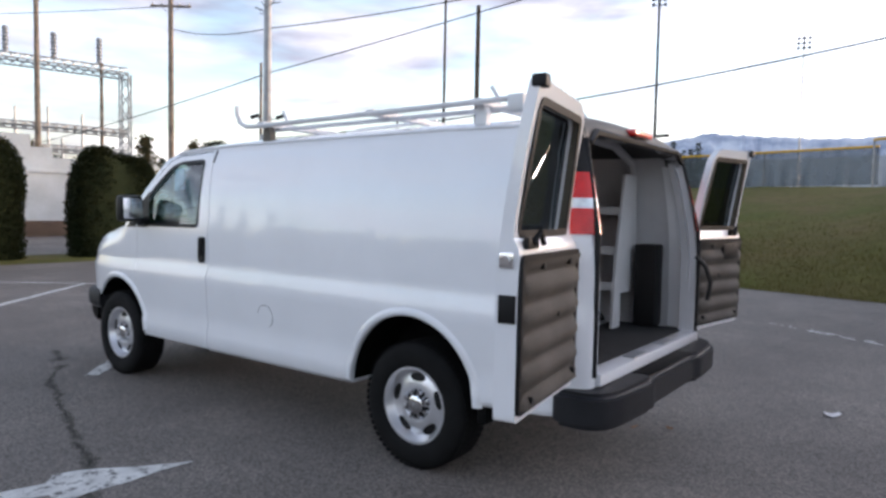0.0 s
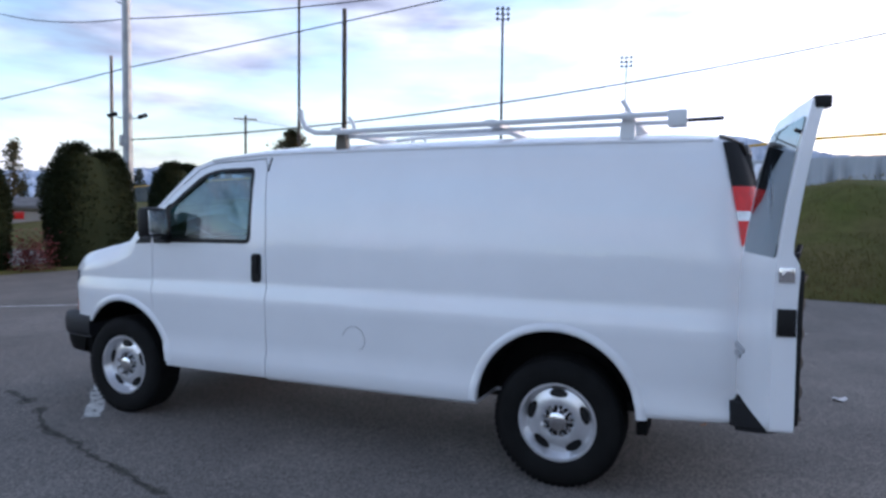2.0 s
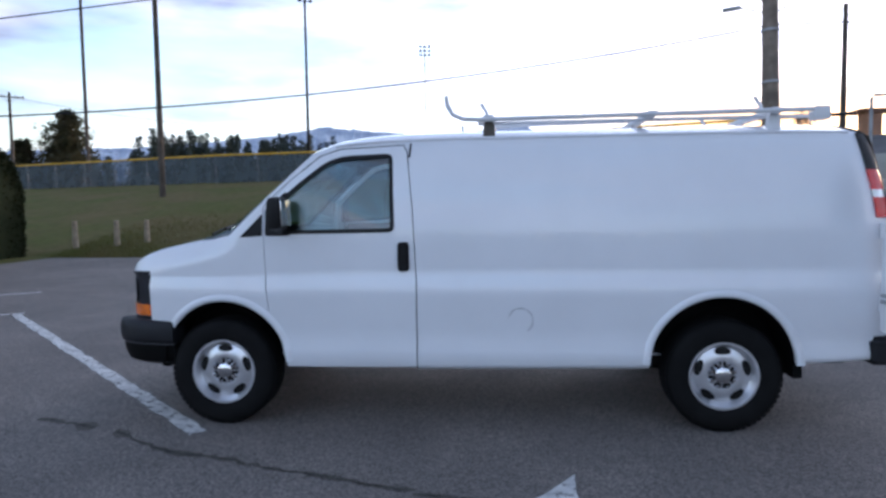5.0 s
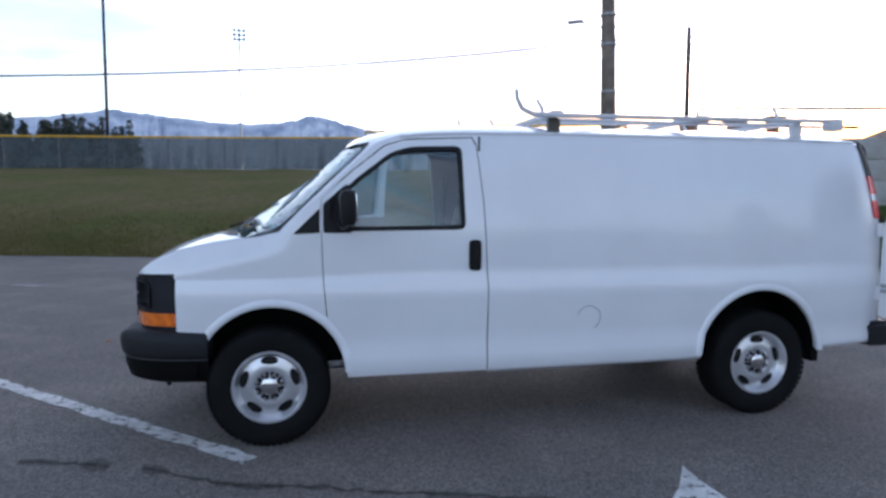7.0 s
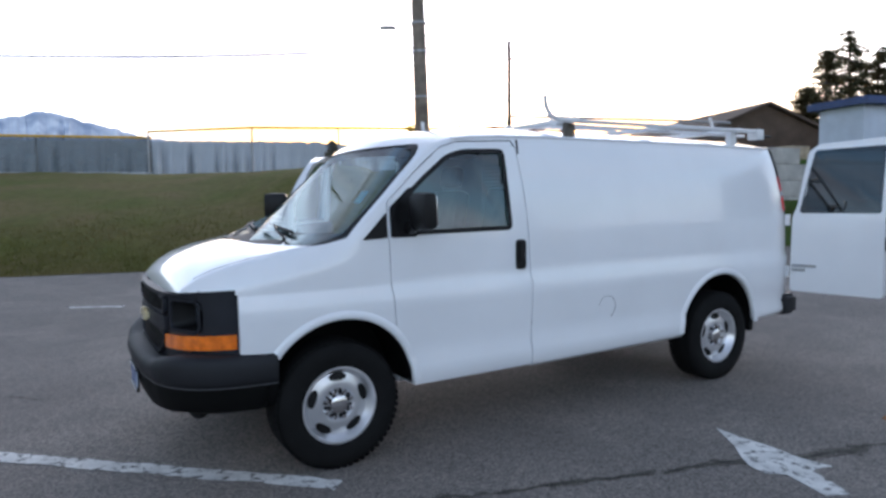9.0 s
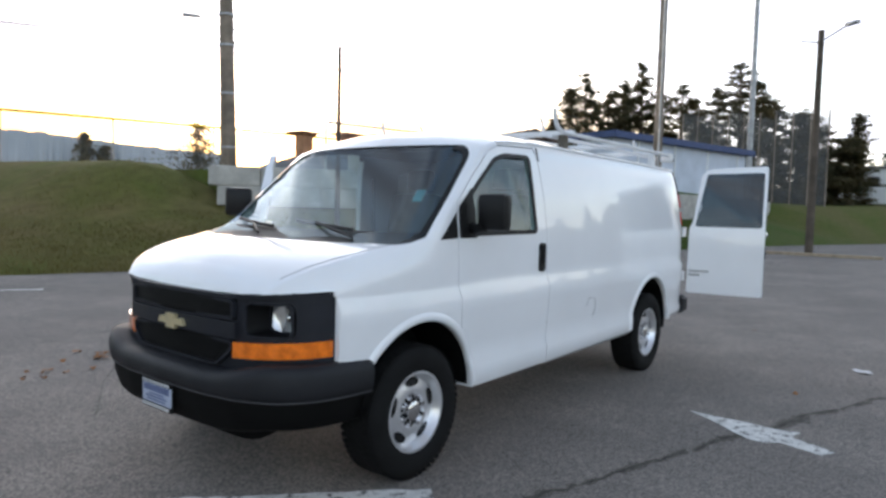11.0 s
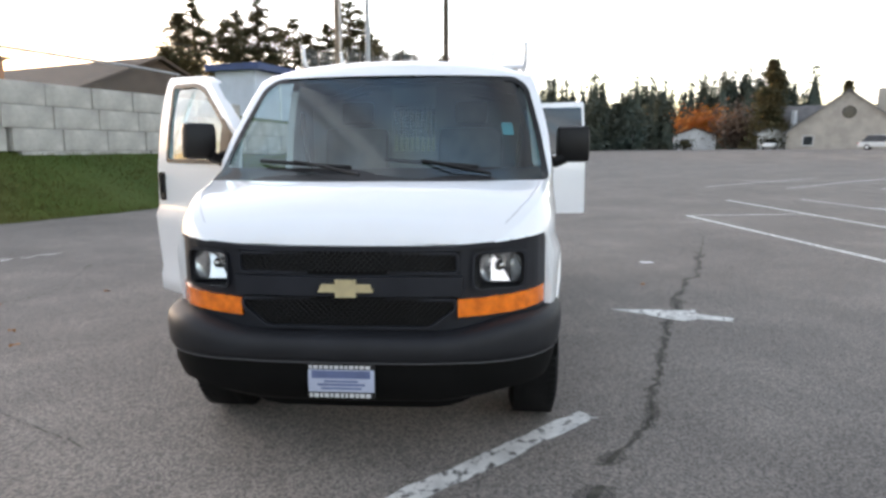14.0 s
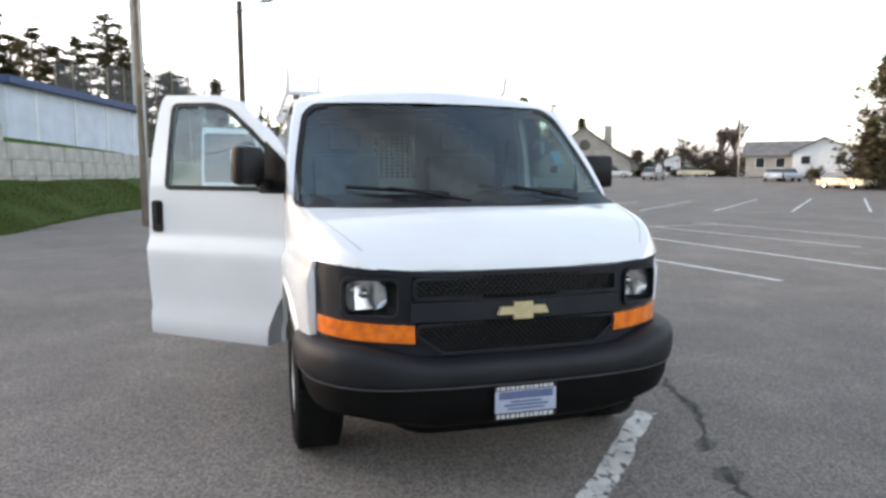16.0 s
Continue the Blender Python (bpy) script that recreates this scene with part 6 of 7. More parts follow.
for y in (0.45, -0.45):
    bm = B()
    ring_box(bm, 1.95, 2.42, y - 0.25, y + 0.25, 0.90, 1.04, 0.05)
    st = part("seat", bm, M["seat"], van, "grey cloth cab seat")
    bm = B()
    ring_box(bm, -0.07, 0.07, -0.25, 0.25, 0, 0.62, 0.05)
    part("backrest", bm, M["seat"], st, "", 35, pose(1.93, y, 1.02, 0, -12, 0))
    bm = B()
    ring_box(bm, -0.05, 0.05, -0.13, 0.13, 0, 0.18, 0.04)
    part("headrest", bm, M["seat"], st, "", 35, pose(1.79, y, 1.66, 0, -8, 0))
    bm = B()
    ring_box(bm, 1.98, 2.38, y - 0.2, y + 0.2, 0.70, 0.90, 0.02)
    part("seat_base", bm, M["trim"], st)
    bm = B()
    sgn = 1 if y > 0 else -1
    tube(bm, [(1.95, sgn * 0.86, 1.75), (2.0, sgn * 0.80, 1.35), (2.05, sgn * 0.72, 0.95)], 0.018, 6)
    part("seat_belt", bm, M["dash"], st)
# partition with a perforated window in the middle
bh = None
for y0, y1 in ((-0.86, -0.20), (0.16, 0.86)):
    bm = B()
    prism(bm, [(y0, 0.70), (y0, 1.80 if abs(y0) > 0.5 else 1.95), (y1, 1.95 if abs(y1) < 0.5 else 1.80), (y1, 0.70)], "x", 1.60, 1.625)
    o = part("partition", bm, M["inner"], van, "grey steel partition panel")
    bh = bh or o
bm = B()
for i in range(13):
    z = 1.44 + i * 0.030
    ring_box(bm, 1.605, 1.615, -0.20, 0.16, z, z + 0.012)
for i in range(9):
    y = -0.20 + i * 0.044
    ring_box(bm, 1.606, 1.614, y, y + 0.016, 1.44, 1.82)
ring_box(bm, 1.60, 1.625, -0.20, 0.16, 0.70, 1.44)
ring_box(bm, 1.60, 1.625, -0.20, 0.16, 1.82, 1.96)
part("mesh_window", bm, M["shelf"], bh, "perforated steel mesh window", 0)
bm = B()
prism(bm, [(-1.0, -0.85), (-0.47, -0.85), (-0.47, -0.59), (0.52, -0.59), (0.52, -0.85), (1.6, -0.85), (1.6, 0.85), (0.52, 0.85), (0.52, 0.59), (-0.47, 0.59), (-0.47, 0.85), (-1.0, 0.85)], "z", 0.702, 0.716)
part("load_floor_mat", bm, M["mat_black"], van, "black rubber load floor mat")
bm = B()
ring_box(bm, 1.63, 2.94, -0.85, 0.85, 0.702, 0.714, 0.004)
part("cab_floor_mat", bm, M["mat_black"], van)
# ribs and shelving
for s in (1, -1):
    for x in (-0.58, 0.66, 1.2):
        bm = B()
        tube(bm, [(x, s * 0.93, 0.72), (x, s * 0.915, 1.2), (x, s * 0.87, 1.7), (x, s * 0.80, 1.90), (x, s * 0.5, 1.99), (x, 0, 2.01)], 0.03, 6)
        part("body_rib", bm, M["inner"], van)
for s, x0, x1 in ((1, -0.1, 1.5), (-1, -0.62, 1.5)):
    sh = None
    for x in (x0, (x0 + x1) / 2, x1 - 0.02):
        bm = B()
        prism(bm, [(s * 0.88, 0.96), (s * 0.84, 1.80), (s * 0.62, 1.80), (s * 0.50, 1.2), (s * 0.46, 0.72), (s * 0.59, 0.72), (s * 0.59, 0.96)], "x", x, x + 0.02)
        o = part("shelf_upright", bm, M["shelf"], sh or van, "white steel shelving panel" if not sh else "")
        sh = sh or o
    for z, yi in ((0.97, 0.48), (1.22, 0.52), (1.50, 0.58)):
        bm = B()
        ring_box(bm, x0 + 0.02, x1 - 0.02, *sorted((s * 0.86, s * yi)), z, z + 0.015)
        ring_box(bm, x0 + 0.02, x1 - 0.02, *sorted((s * yi, s * (yi + 0.012))), z, z + 0.07)
        part("shelf_board", bm, M["shelf"], sh)
bm = B()
ring_box(bm, -0.82, -0.66, -0.88, -0.72, 0.72, 1.31, 0.02)
part("tool_cabinet", bm, M["trim"], van, "black cabinet inside the load space")

# ---- roof rack ----
RK = "white tubular roof ladder rack"
rk = part("rack_crossbar", (lambda b: ring_box(b, 1.50, 1.58, -0.88, 0.88, 2.105, 2.14, 0.008))(B()), M["rack"], van, RK)
for x0 in (0.42, -0.38):
    part("crossbar", ring_box(B(), x0, x0 + 0.07, -0.88, 0.88, 2.105, 2.14, 0.008), M["rack"], rk)
for s in (1, -1):
    for x0 in (1.48, -0.40):
        bm = B()
        prism(bm, [(x0 + 0.02, 2.0), (x0 + 0.02, 2.07), (x0 + 0.04, 2.108), (x0 + 0.09, 2.108), (x0 + 0.10, 2.05), (x0 + 0.10, 2.0)], "y", *sorted((s * 0.77, s * 0.82)))
        part("rack_foot", bm, M["header"] if x0 > 1 else M["rack"], rk)
    bm = B()
    tube(bm, [(1.825, s * 0.87, 2.272), (1.82, s * 0.87, 2.21), (1.785, s * 0.87, 2.145), (1.71, s * 0.87, 2.113), (1.6, s * 0.87, 2.108), (-0.66, s * 0.87, 2.122)], 0.017, 8)
    part("side_rail", bm, M["rack"], rk, "white tube rail with a hooked front end")
    bm = B()
    ring_box(bm, -0.62, 1.62, *sorted((s * 0.69, s * 0.74)), 2.085, 2.108, 0.006)
    part("inner_rail", bm, M["rack"], rk)
    for x0, h in ((1.55, 2.25), (-0.33, 2.25)):
        bm = B()
        tube(bm, [(x0, s * 0.62, 2.12), (x0 + 0.01, s * 0.62, h - 0.06), (x0 + 0.05, s * 0.62, h)], 0.013, 6)
        part("ladder_stop", bm, M["rack"], rk)
    bm = B()
    ring_box(bm, -0.66, -0.56, *sorted((s * 0.80, s * 0.90)), 2.05, 2.14, 0.01)
    part("rail_bracket", bm, M["rack"], rk)
    bm = B()
    tube(bm, [(-0.58, s * 0.84, 2.085), (-0.84, s * 0.84, 2.088)], 0.012, 6)
    part("grip_rod", bm, M["trim"], rk)
bm = B()
tube(bm, [(1.54, 0.0, 2.15), (1.3, 0.1, 2.15), (0.45, 0.2, 2.15)], 0.014, 6)
part("brace_bar", bm, M["rack"], rk)

# ---- plants ----
def leaf_cloud(name, spots, material, parent=None, label="", droop=0.0):
    """Many small leaf sprays in one mesh; spots are (place, size)."""
    co, fa = [], []
    for p, s in spots:
        a, t = random.random() * 6.283, random.uniform(-0.9, 0.9)
        u = Vector((math.cos(a), math.sin(a), -droop * random.random())).normalized()
        w = Vector((-math.sin(a) * math.cos(t), math.cos(a) * math.cos(t), math.sin(t)))
        n0 = len(co)
        p = Vector(p)
        co += [tuple(p - w * s * 0.35), tuple(p + u * s * 0.6 - w * s * 0.25), tuple(p + u * s), tuple(p + u * s * 0.5 + w * s * 0.4)]
        fa.append((n0, n0 + 1, n0 + 2, n0 + 3))
    me = bpy.data.meshes.new(name)
    me.from_pydata(co, [], fa)
    ob = new(name, finish(me, material, 0))
    if parent is not None:
        ob.parent = parent
    if label:
        ob["label"] = label
    return ob


def hedge(x, y0, y1, depth, h, seed, label):
    """Clipped shrubs grown into one upright block: a dense core and leaf sprays."""
    random.seed(seed)
    hd = thing("hedge", label, "hedge", (x, (y0 + y1) / 2, 0.02))
    L = y1 - y0

    def skin(a, t):
        """A point of the rounded block at angle a and height t."""
        k = 0.92 + 0.08 * math.sin(min(1, t * 1.3) * 2.6)
        k *= 1 if t < 0.5 else 1 - 0.72 * ((t - 0.5) / 0.5) ** 2.6
        c, s_ = math.cos(a), math.sin(a)
        px = math.copysign(abs(c) ** 0.55, c) * depth / 2 * k
        py = math.copysign(abs(s_) ** 0.5, s_) * (L / 2 + 0.05 - (1 - k) * 0.62)
        bump = 0.10 * noise.noise((px * 1.3 + seed, py * 1.3, t * 1.6)) + 0.05 * noise.noise((px * 3 + seed, py * 4, t * 5))
        top = h * (1 + 0.07 * noise.noise((py * 1.0, seed, 0)))
        return Vector((px * (1 + bump), py * (1 + bump * 0.5), top * t))
    core, spots, rings = B(), [], []
    for k in range(15):
        t = k / 14
        rings.append([core.verts.new(skin(a, t) * 0.965) for a in np.linspace(0, 2 * math.pi, 40, endpoint=False)])
    for a, b in zip(rings, rings[1:]):
        for k in range(40):
            core.faces.new((a[k], a[(k + 1) % 40], b[(k + 1) % 40], b[k]))
    core.faces.new(rings[-1])
    for _ in range(int(17000 * L / 3)):
        p = skin(random.random() * 6.283, random.random() ** 0.9)
        if random.random() < 0.16:
            p = skin(random.random() * 6.283, 1.0)
            q = random.random() ** 0.5
            p = Vector((p.x * q, p.y * q, p.z * random.uniform(0.97, 1.03)))
        spots.append((p * random.uniform(0.97, 1.03), random.uniform(0.05, 0.13)))
    part("core", core, M["hedge"], hd, "dense dark inner foliage", 60)
    leaf_cloud("leaves", spots, M["hedge"], hd, "fine scale-like green sprays", -0.9)
    return hd


HL = "tall dark green clipped arborvitae hedge beside the lot"
hedge(17.0, -3.20, 1.6, 0.95, 3.1, 11, HL)
hedge(17.0, -6.90, -4.50, 0.95, 2.95, 12, HL)
hedge(17.0, -10.95, -8.25, 0.95, 3.4, 13, HL)
hedge(17.0, -14.30, -12.05, 0.95, 3.25, 14, HL)
random.seed(31)
for sx_, sy_ in ((16.6, -11.5), (16.35, -7.25)):
    sh = thing("red_shrub", "low dark red leafy shrub between the hedges", "shrub", (sx_, sy_, 0.03))
    leaf_cloud("leaves", [((random.gauss(0, 0.25), random.gauss(0, 0.28), abs(random.gauss(0.4, 0.28))), random.uniform(0.05, 0.11)) for _ in range(1500)], M["berry"], sh)


def fir(name, x, y, z, h, w, seed, label, ragged=0.5, material=None, n=3200, size=0.35, bare=0.08):
    """A conifer: a tapered trunk, whorls of limbs and needle sprays with gaps."""
    random.seed(seed)
    t = thing(name, label, "tree", (x, y, z))
    bm = B()
    tube(bm, [(0, 0, -0.3), (0.02 * h * random.uniform(-0.3, 0.3), 0, h * 0.5), (0, 0, h * 0.98)], 0.018 * h, 7, 0.02)
    spots = []
    whorls = int(h / (0.022 * h + 0.16))
    for k in range(whorls):
        u = bare + (1 - bare) * k / whorls
        zz = h * u
        L = w * (1 - u) ** 0.75 * (1 - ragged * 0.5) + 0.12
        for b in range(random.randint(4, 6)):
            if random.random() < ragged * 0.45:
                continue
            a = random.random() * 6.283
            l = L * random.uniform(0.45, 1.0 + ragged * 0.7) * (1 + ragged * 0.8 * noise.noise((a * 0.8, zz * 0.35, seed)))
            e = Vector((math.cos(a) * l, math.sin(a) * l, zz - l * random.uniform(0.0, 0.35)))
            s = Vector((0, 0, zz))
            tube(bm, [s, s.lerp(e, 0.6) + Vector((0, 0, 0.05 * l)), e], 0.004 * h * (1 - u) + 0.012, 4, 0.008, False)
            for _ in range(max(3, int(n / (whorls * 5)))):
                q = random.random() ** 0.6
                p = s.lerp(e, q)
                sp = 0.16 * l + 0.1
                spots.append((p + Vector((random.gauss(0, sp), random.gauss(0, sp), random.gauss(-0.1 * sp, sp * 0.8))), size * random.uniform(0.4, 1.1)))
    if ragged < 0.3:
        bmesh.ops.create_cone(bm, cap_ends=True, segments=12, radius1=w * 0.36, radius2=0.05, depth=h * 0.86, matrix=pose(0, 0, h * (bare + 0.45)))
    part("trunk", bm, M["bark"] if ragged >= 0.3 else material or M["needle"], t, "brown tapering trunk with limbs" if ragged >= 0.3 else "dense inner boughs", 60)
    leaf_cloud("crown", spots, material or M["needle"], t, "dark green needle sprays", 0.6)
    return t


def pine(x, y, z, h, w, seed, label):
    """An old open-grown conifer: bare lower trunk, uneven limbs with flat needle pads and gaps."""
    random.seed(seed)
    t = thing("fir_tree", label, "tree", (x, y, z))
    bm, spots = B(), []
    lean_x, lean_y = random.uniform(-0.5, 0.5), random.uniform(-0.5, 0.5)
    axis = lambda u: Vector((lean_x * u * u, lean_y * u * u, h * u))
    tube(bm, [axis(u) for u in (-0.02, 0.3, 0.6, 0.85, 1.0)], 0.020 * h, 7, 0.03)
    k, u = 0, 0.10
    while u < 0.99:
        env = w * (0.30 + 0.95 * (1 - u) ** 0.8) * (0.75 + 0.5 * noise.noise((u * 5, seed, 1)))
        if u > 0.93:
            env *= 0.5
        for _ in range(random.randint(2, 4)):
            a = random.random() * 6.283
            l = env * random.uniform(0.35, 1.15)
            s = axis(u)
            e = s + Vector((math.cos(a) * l, math.sin(a) * l, l * random.uniform(-0.25, 0.22)))
            tube(bm, [s, s.lerp(e, 0.5) + Vector((0, 0, 0.06 * l)), e], 0.035 * (1 - u) + 0.02, 4, 0.012, False)
            for _ in range(int(2 + l * 1.7)):
                q = random.uniform(0.25, 1.05)
                c = s.lerp(e, q) + Vector((random.gauss(0, 0.25), random.gauss(0, 0.25), random.gauss(0, 0.15)))
                r = random.uniform(0.30, 0.75) * (0.6 + 0.5 * (1 - u))
                for _ in range(int(26 + 34 * r)):
                    spots.append((c + Vector((random.gauss(0, r * 0.55), random.gauss(0, r * 0.55), random.gauss(0, r * 0.22))), random.uniform(0.14, 0.36)))
        u += random.uniform(0.016, 0.034)
    part("trunk", bm, M["bark"], t, "dark trunk with uneven limbs", 60)
    leaf_cloud("crown", spots, M["needle"], t, "dark green needle pads with gaps", 0.3)
    return t


FL = "tall ragged dark fir behind the ball field"
for i, (a, el) in enumerate([(-151.6, 8.2), (-153.0, 10.6), (-154.4, 11.9), (-156.0, 10.4), (-157.3, 11.2), (-158.8, 12.4), (-160.4, 10.0), (-161.9, 10.6), (-163.2, 9.6), (-164.6, 10.4), (-166.4, 12.2), (-167.4, 10.6), (-168.9, 9.0), (-170.4, 8.2), (-171.8, 7.4), (-173.2, 6.2), (-174.3, 7.7)]):
    d = 70 + (i * 7) % 17
    pine(6.4 + d * math.cos(radians(a)), 2.6 + d * math.sin(radians(a)), 2.0, d * math.tan(radians(el)) - 0.6, 3.4 + (i % 4) * 0.7 if i < 16 else 1.3, 40 + i, FL)
fir("small_pine", -12.6, -27.6, 2.7, 3.0, 1.9, 71, "small round pine on the bank against the sunset", 0.55, n=5200, size=0.17, bare=0.10)
fir("fir_tree", -18.5, -54, 2.6, 4.6, 1.8, 72, "dark fir beyond the bank", 0.2, n=3600, size=0.3)
fir("fir_tree", -20.5, -55, 2.6, 3.8, 1.6, 73, "dark fir beyond the bank", 0.2, n=3000, size=0.3)
fir("fir_tree", 45.8, -22.4, 0, 7.0, 2.0, 74, "dark fir beside the substation", 0.25, n=3000, size=0.4)
fir("fir_tree", 44.2, -25.3, 0, 6.8, 1.5, 75, "slender yellowish fir behind the hedges", 0.5, n=2200, size=0.35)
fir("fir_tree", 40.0, -12.0, 0, 5.6, 1.5, 76, "small yellow-brown conifer at the white building", 0.4, n=1800, size=0.3)
fir("fir_tree", 52.4, -68, 3.4, 10.0, 6.4, 77, "broad dark tree beyond the outfield fence", 0.25, n=9000, size=0.6)
fir("fir_tree", 56.5, -66, 3.4, 6.4, 3.6, 78, "broad dark tree beyond the outfield fence", 0.2, n=3600, size=0.7)
fir("fir_tree", -94.8, 41.3, 0, 13.2, 4.2, 79, "dense dark cone-shaped fir near the houses", 0.12, n=12000, size=0.6, bare=0.04)
fir("fir_tree", -100, 54.5, 0, 10.6, 2.2, 80, "dark fir behind the gabled house", 0.15, n=3000, size=0.6)
fir("fir_tree", -96, 57.4, 0, 8.0, 1.5, 81, "dark fir behind the gabled house", 0.2, n=2600, size=0.6)
fir("fir_tree", -38.5, 52.6, 0, 12.5, 5.6, 82, "big spreading dark fir by the white house", 0.5, n=7000, size=0.7)
fir("fir_tree", -38.9, 50.8, 0, 6.0, 2.4, 83, "reddish-brown conifer by the white house", 0.2, material=M["bark"], n=3600, size=0.4)


def woods(name, pts, seed, label, hmin, hmax, n):
    """Far wood: many conifers in one mesh, haze mixed into their colour."""
    random.seed(seed)
    spots = []
    cores = B()
    for i in range(n):
        t = random.random() * (len(pts) - 1)
        k = int(t)
        a, b = Vector(pts[k]), Vector(pts[k + 1])
        p = a.lerp(b, t - k) + Vector((random.uniform(-7, 7), random.uniform(-7, 7), 0))
        h = random.uniform(hmin, hmax)
        h *= random.uniform(0.62, 1.0) if random.random() < 0.6 else 1.0
        w = h * random.uniform(0.20, 0.36)
        r0 = [cores.verts.new(p + Vector((w * 0.62 * math.cos(q), w * 0.62 * math.sin(q), 0.2))) for q in np.linspace(0, 5.24, 6)]
        tip = cores.verts.new(p + Vector((0, 0, h * 0.93)))
        for q in range(6):
            cores.faces.new((r0[q], r0[(q + 1) % 6], tip))
        for _ in range(480):
            u = random.random() ** 1.25
            r = w * (1 - u) * random.uniform(0.3, 1.05) + 0.1
            q = random.random() * 6.283
            spots.append((p + Vector((r * math.cos(q), r * math.sin(q), 0.3 + h * u)), random.uniform(0.35, 1.0)))
    ob = tagged(leaf_cloud(name, spots, M["needle_haze"], droop=0.8), label, "woods", kind="stuff")
    part("inner_mass", cores, M["needle_haze"], ob, smooth=0)["kind"] = "stuff"
    return ob


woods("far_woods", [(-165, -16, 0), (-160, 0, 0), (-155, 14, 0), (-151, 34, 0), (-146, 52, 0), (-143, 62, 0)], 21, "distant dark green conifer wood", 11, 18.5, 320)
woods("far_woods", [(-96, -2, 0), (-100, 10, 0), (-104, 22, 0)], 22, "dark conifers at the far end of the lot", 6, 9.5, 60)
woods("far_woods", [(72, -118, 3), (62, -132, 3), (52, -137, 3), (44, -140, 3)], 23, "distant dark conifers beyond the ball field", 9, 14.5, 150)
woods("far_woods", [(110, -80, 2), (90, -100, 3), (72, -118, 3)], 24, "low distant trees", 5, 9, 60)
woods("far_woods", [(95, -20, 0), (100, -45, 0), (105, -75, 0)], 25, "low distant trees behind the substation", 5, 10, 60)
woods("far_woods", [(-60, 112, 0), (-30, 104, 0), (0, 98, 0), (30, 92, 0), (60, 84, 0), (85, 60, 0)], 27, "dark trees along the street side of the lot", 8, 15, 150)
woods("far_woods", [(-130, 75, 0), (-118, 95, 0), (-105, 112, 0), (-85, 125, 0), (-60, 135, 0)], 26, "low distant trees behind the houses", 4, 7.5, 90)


def bare_tree(x, y, z, h, seed, label, spread=0.5):
    random.seed(seed)
    t = thing("bare_tree", label, "tree", (x, y, z))
    bm = B()

    def grow(p, d, l, r, k):
        e = p + d * l
        tube(bm, [p, p.lerp(e, 0.5) + Vector((random.uniform(-1, 1), random.uniform(-1, 1), 0)) * l * 0.05, e], r, 5 if k > 3 else 3, r * 0.65, False)
        if k == 0:
            return
        for _ in range(3 if k > 1 else 4):
            nd = (d + Vector((random.gauss(0, spread), random.gauss(0, spread), random.uniform(-0.1, 0.35)))).normalized()
            grow(p.lerp(e, random.uniform(0.6, 1.0)), nd, l * random.uniform(0.6, 0.82), r * 0.66, k - 1)
    grow(Vector((0, 0, -0.2)), Vector((0, 0, 1)), h * 0.28, 0.034 * h, 6)
    part("branchwork", bm, M["twig"], t, "leafless brown branches", 60)
    return t


for i, (x, y, h) in enumerate([(-88.2, 63.5, 7.2), (-86.6, 65.8, 8.2), (-84.6, 67.2, 7.4), (-90.5, 60.5, 6.4), (-83.0, 69.5, 6.0)]):
    bare_tree(x, y, 0, h, 90 + i, "leafless brown garden tree beyond the lot")
bare_tree(-77.5, 68.4, 0, 10.5, 97, "tall narrow leafless tree beside a mast", 0.3)
bare_tree(-78.5, 66.9, 0, 9.4, 98, "tall narrow leafless tree beside a mast", 0.3)
random.seed(6)
bt = thing("autumn_tree", "round tree with red-brown autumn leaves", "tree", (-116, 38, 0))
bm = B()
tube(bm, [(0, 0, -0.2), (0, 0, 3)], 0.25, 8, 0.15)
part("trunk", bm, M["bark"], bt)
leaf_cloud("crown", [((random.gauss(0, 2.6), random.gauss(0, 2.6), 4.4 + random.gauss(0, 1.4)), random.uniform(0.4, 0.9)) for _ in range(2600)], M["rust"], bt)
random.seed(8)
for x, y in ((-80.6, 67.2), (-82.4, 65.2), (-75.0, 67.5)):
    bt = thing("brown_thicket", "brown leafless thicket at the garden edge", "shrub", (x, y, 0))
    leaf_cloud("twig_mass", [((random.gauss(0, 1.3), random.gauss(0, 1.3), max(0.2, 2.0 + random.gauss(0, 1.2))), random.uniform(0.2, 0.5)) for _ in range(1800)], M["twig"], bt)
bt = thing("brown_tree", "wide bushy brown bare tree at the lot edge", "tree", (-103, 40.0, 0))
bm = B()
tube(bm, [(0, 0, -0.2), (0, 0, 2)], 0.2, 8, 0.12)
part("trunk", bm, M["bark"], bt)
leaf_cloud("crown", [((random.gauss(0, 1.9), random.gauss(0, 1.9), max(0.4, 3.0 + random.gauss(0, 1.7))), random.uniform(0.3, 0.7)) for _ in range(5200)], M["twig"], bt)
for i, (x, y, s) in enumerate([(-106, 28, 1.6), (-101, 31, 1.1), (-88, 53, 0.9), (-85, 57, 0.9), (-92, 47, 0.8), (-78, 66, 1.0), (-83, 62, 0.9), (-60, 66, 0.8), (-55, 72, 0.9), (-72, 72, 1.0)]):
    random.seed(200 + i)
    b = thing("bush", "dark green rounded garden bush", "shrub", (x, y, 0))
    leaf_cloud("leaves", [((random.gauss(0, 0.55 * s), random.gauss(0, 0.55 * s), abs(random.gauss(0.7 * s, 0.4 * s))), random.uniform(0.2, 0.4)) for _ in range(700)], M["needle"], b)


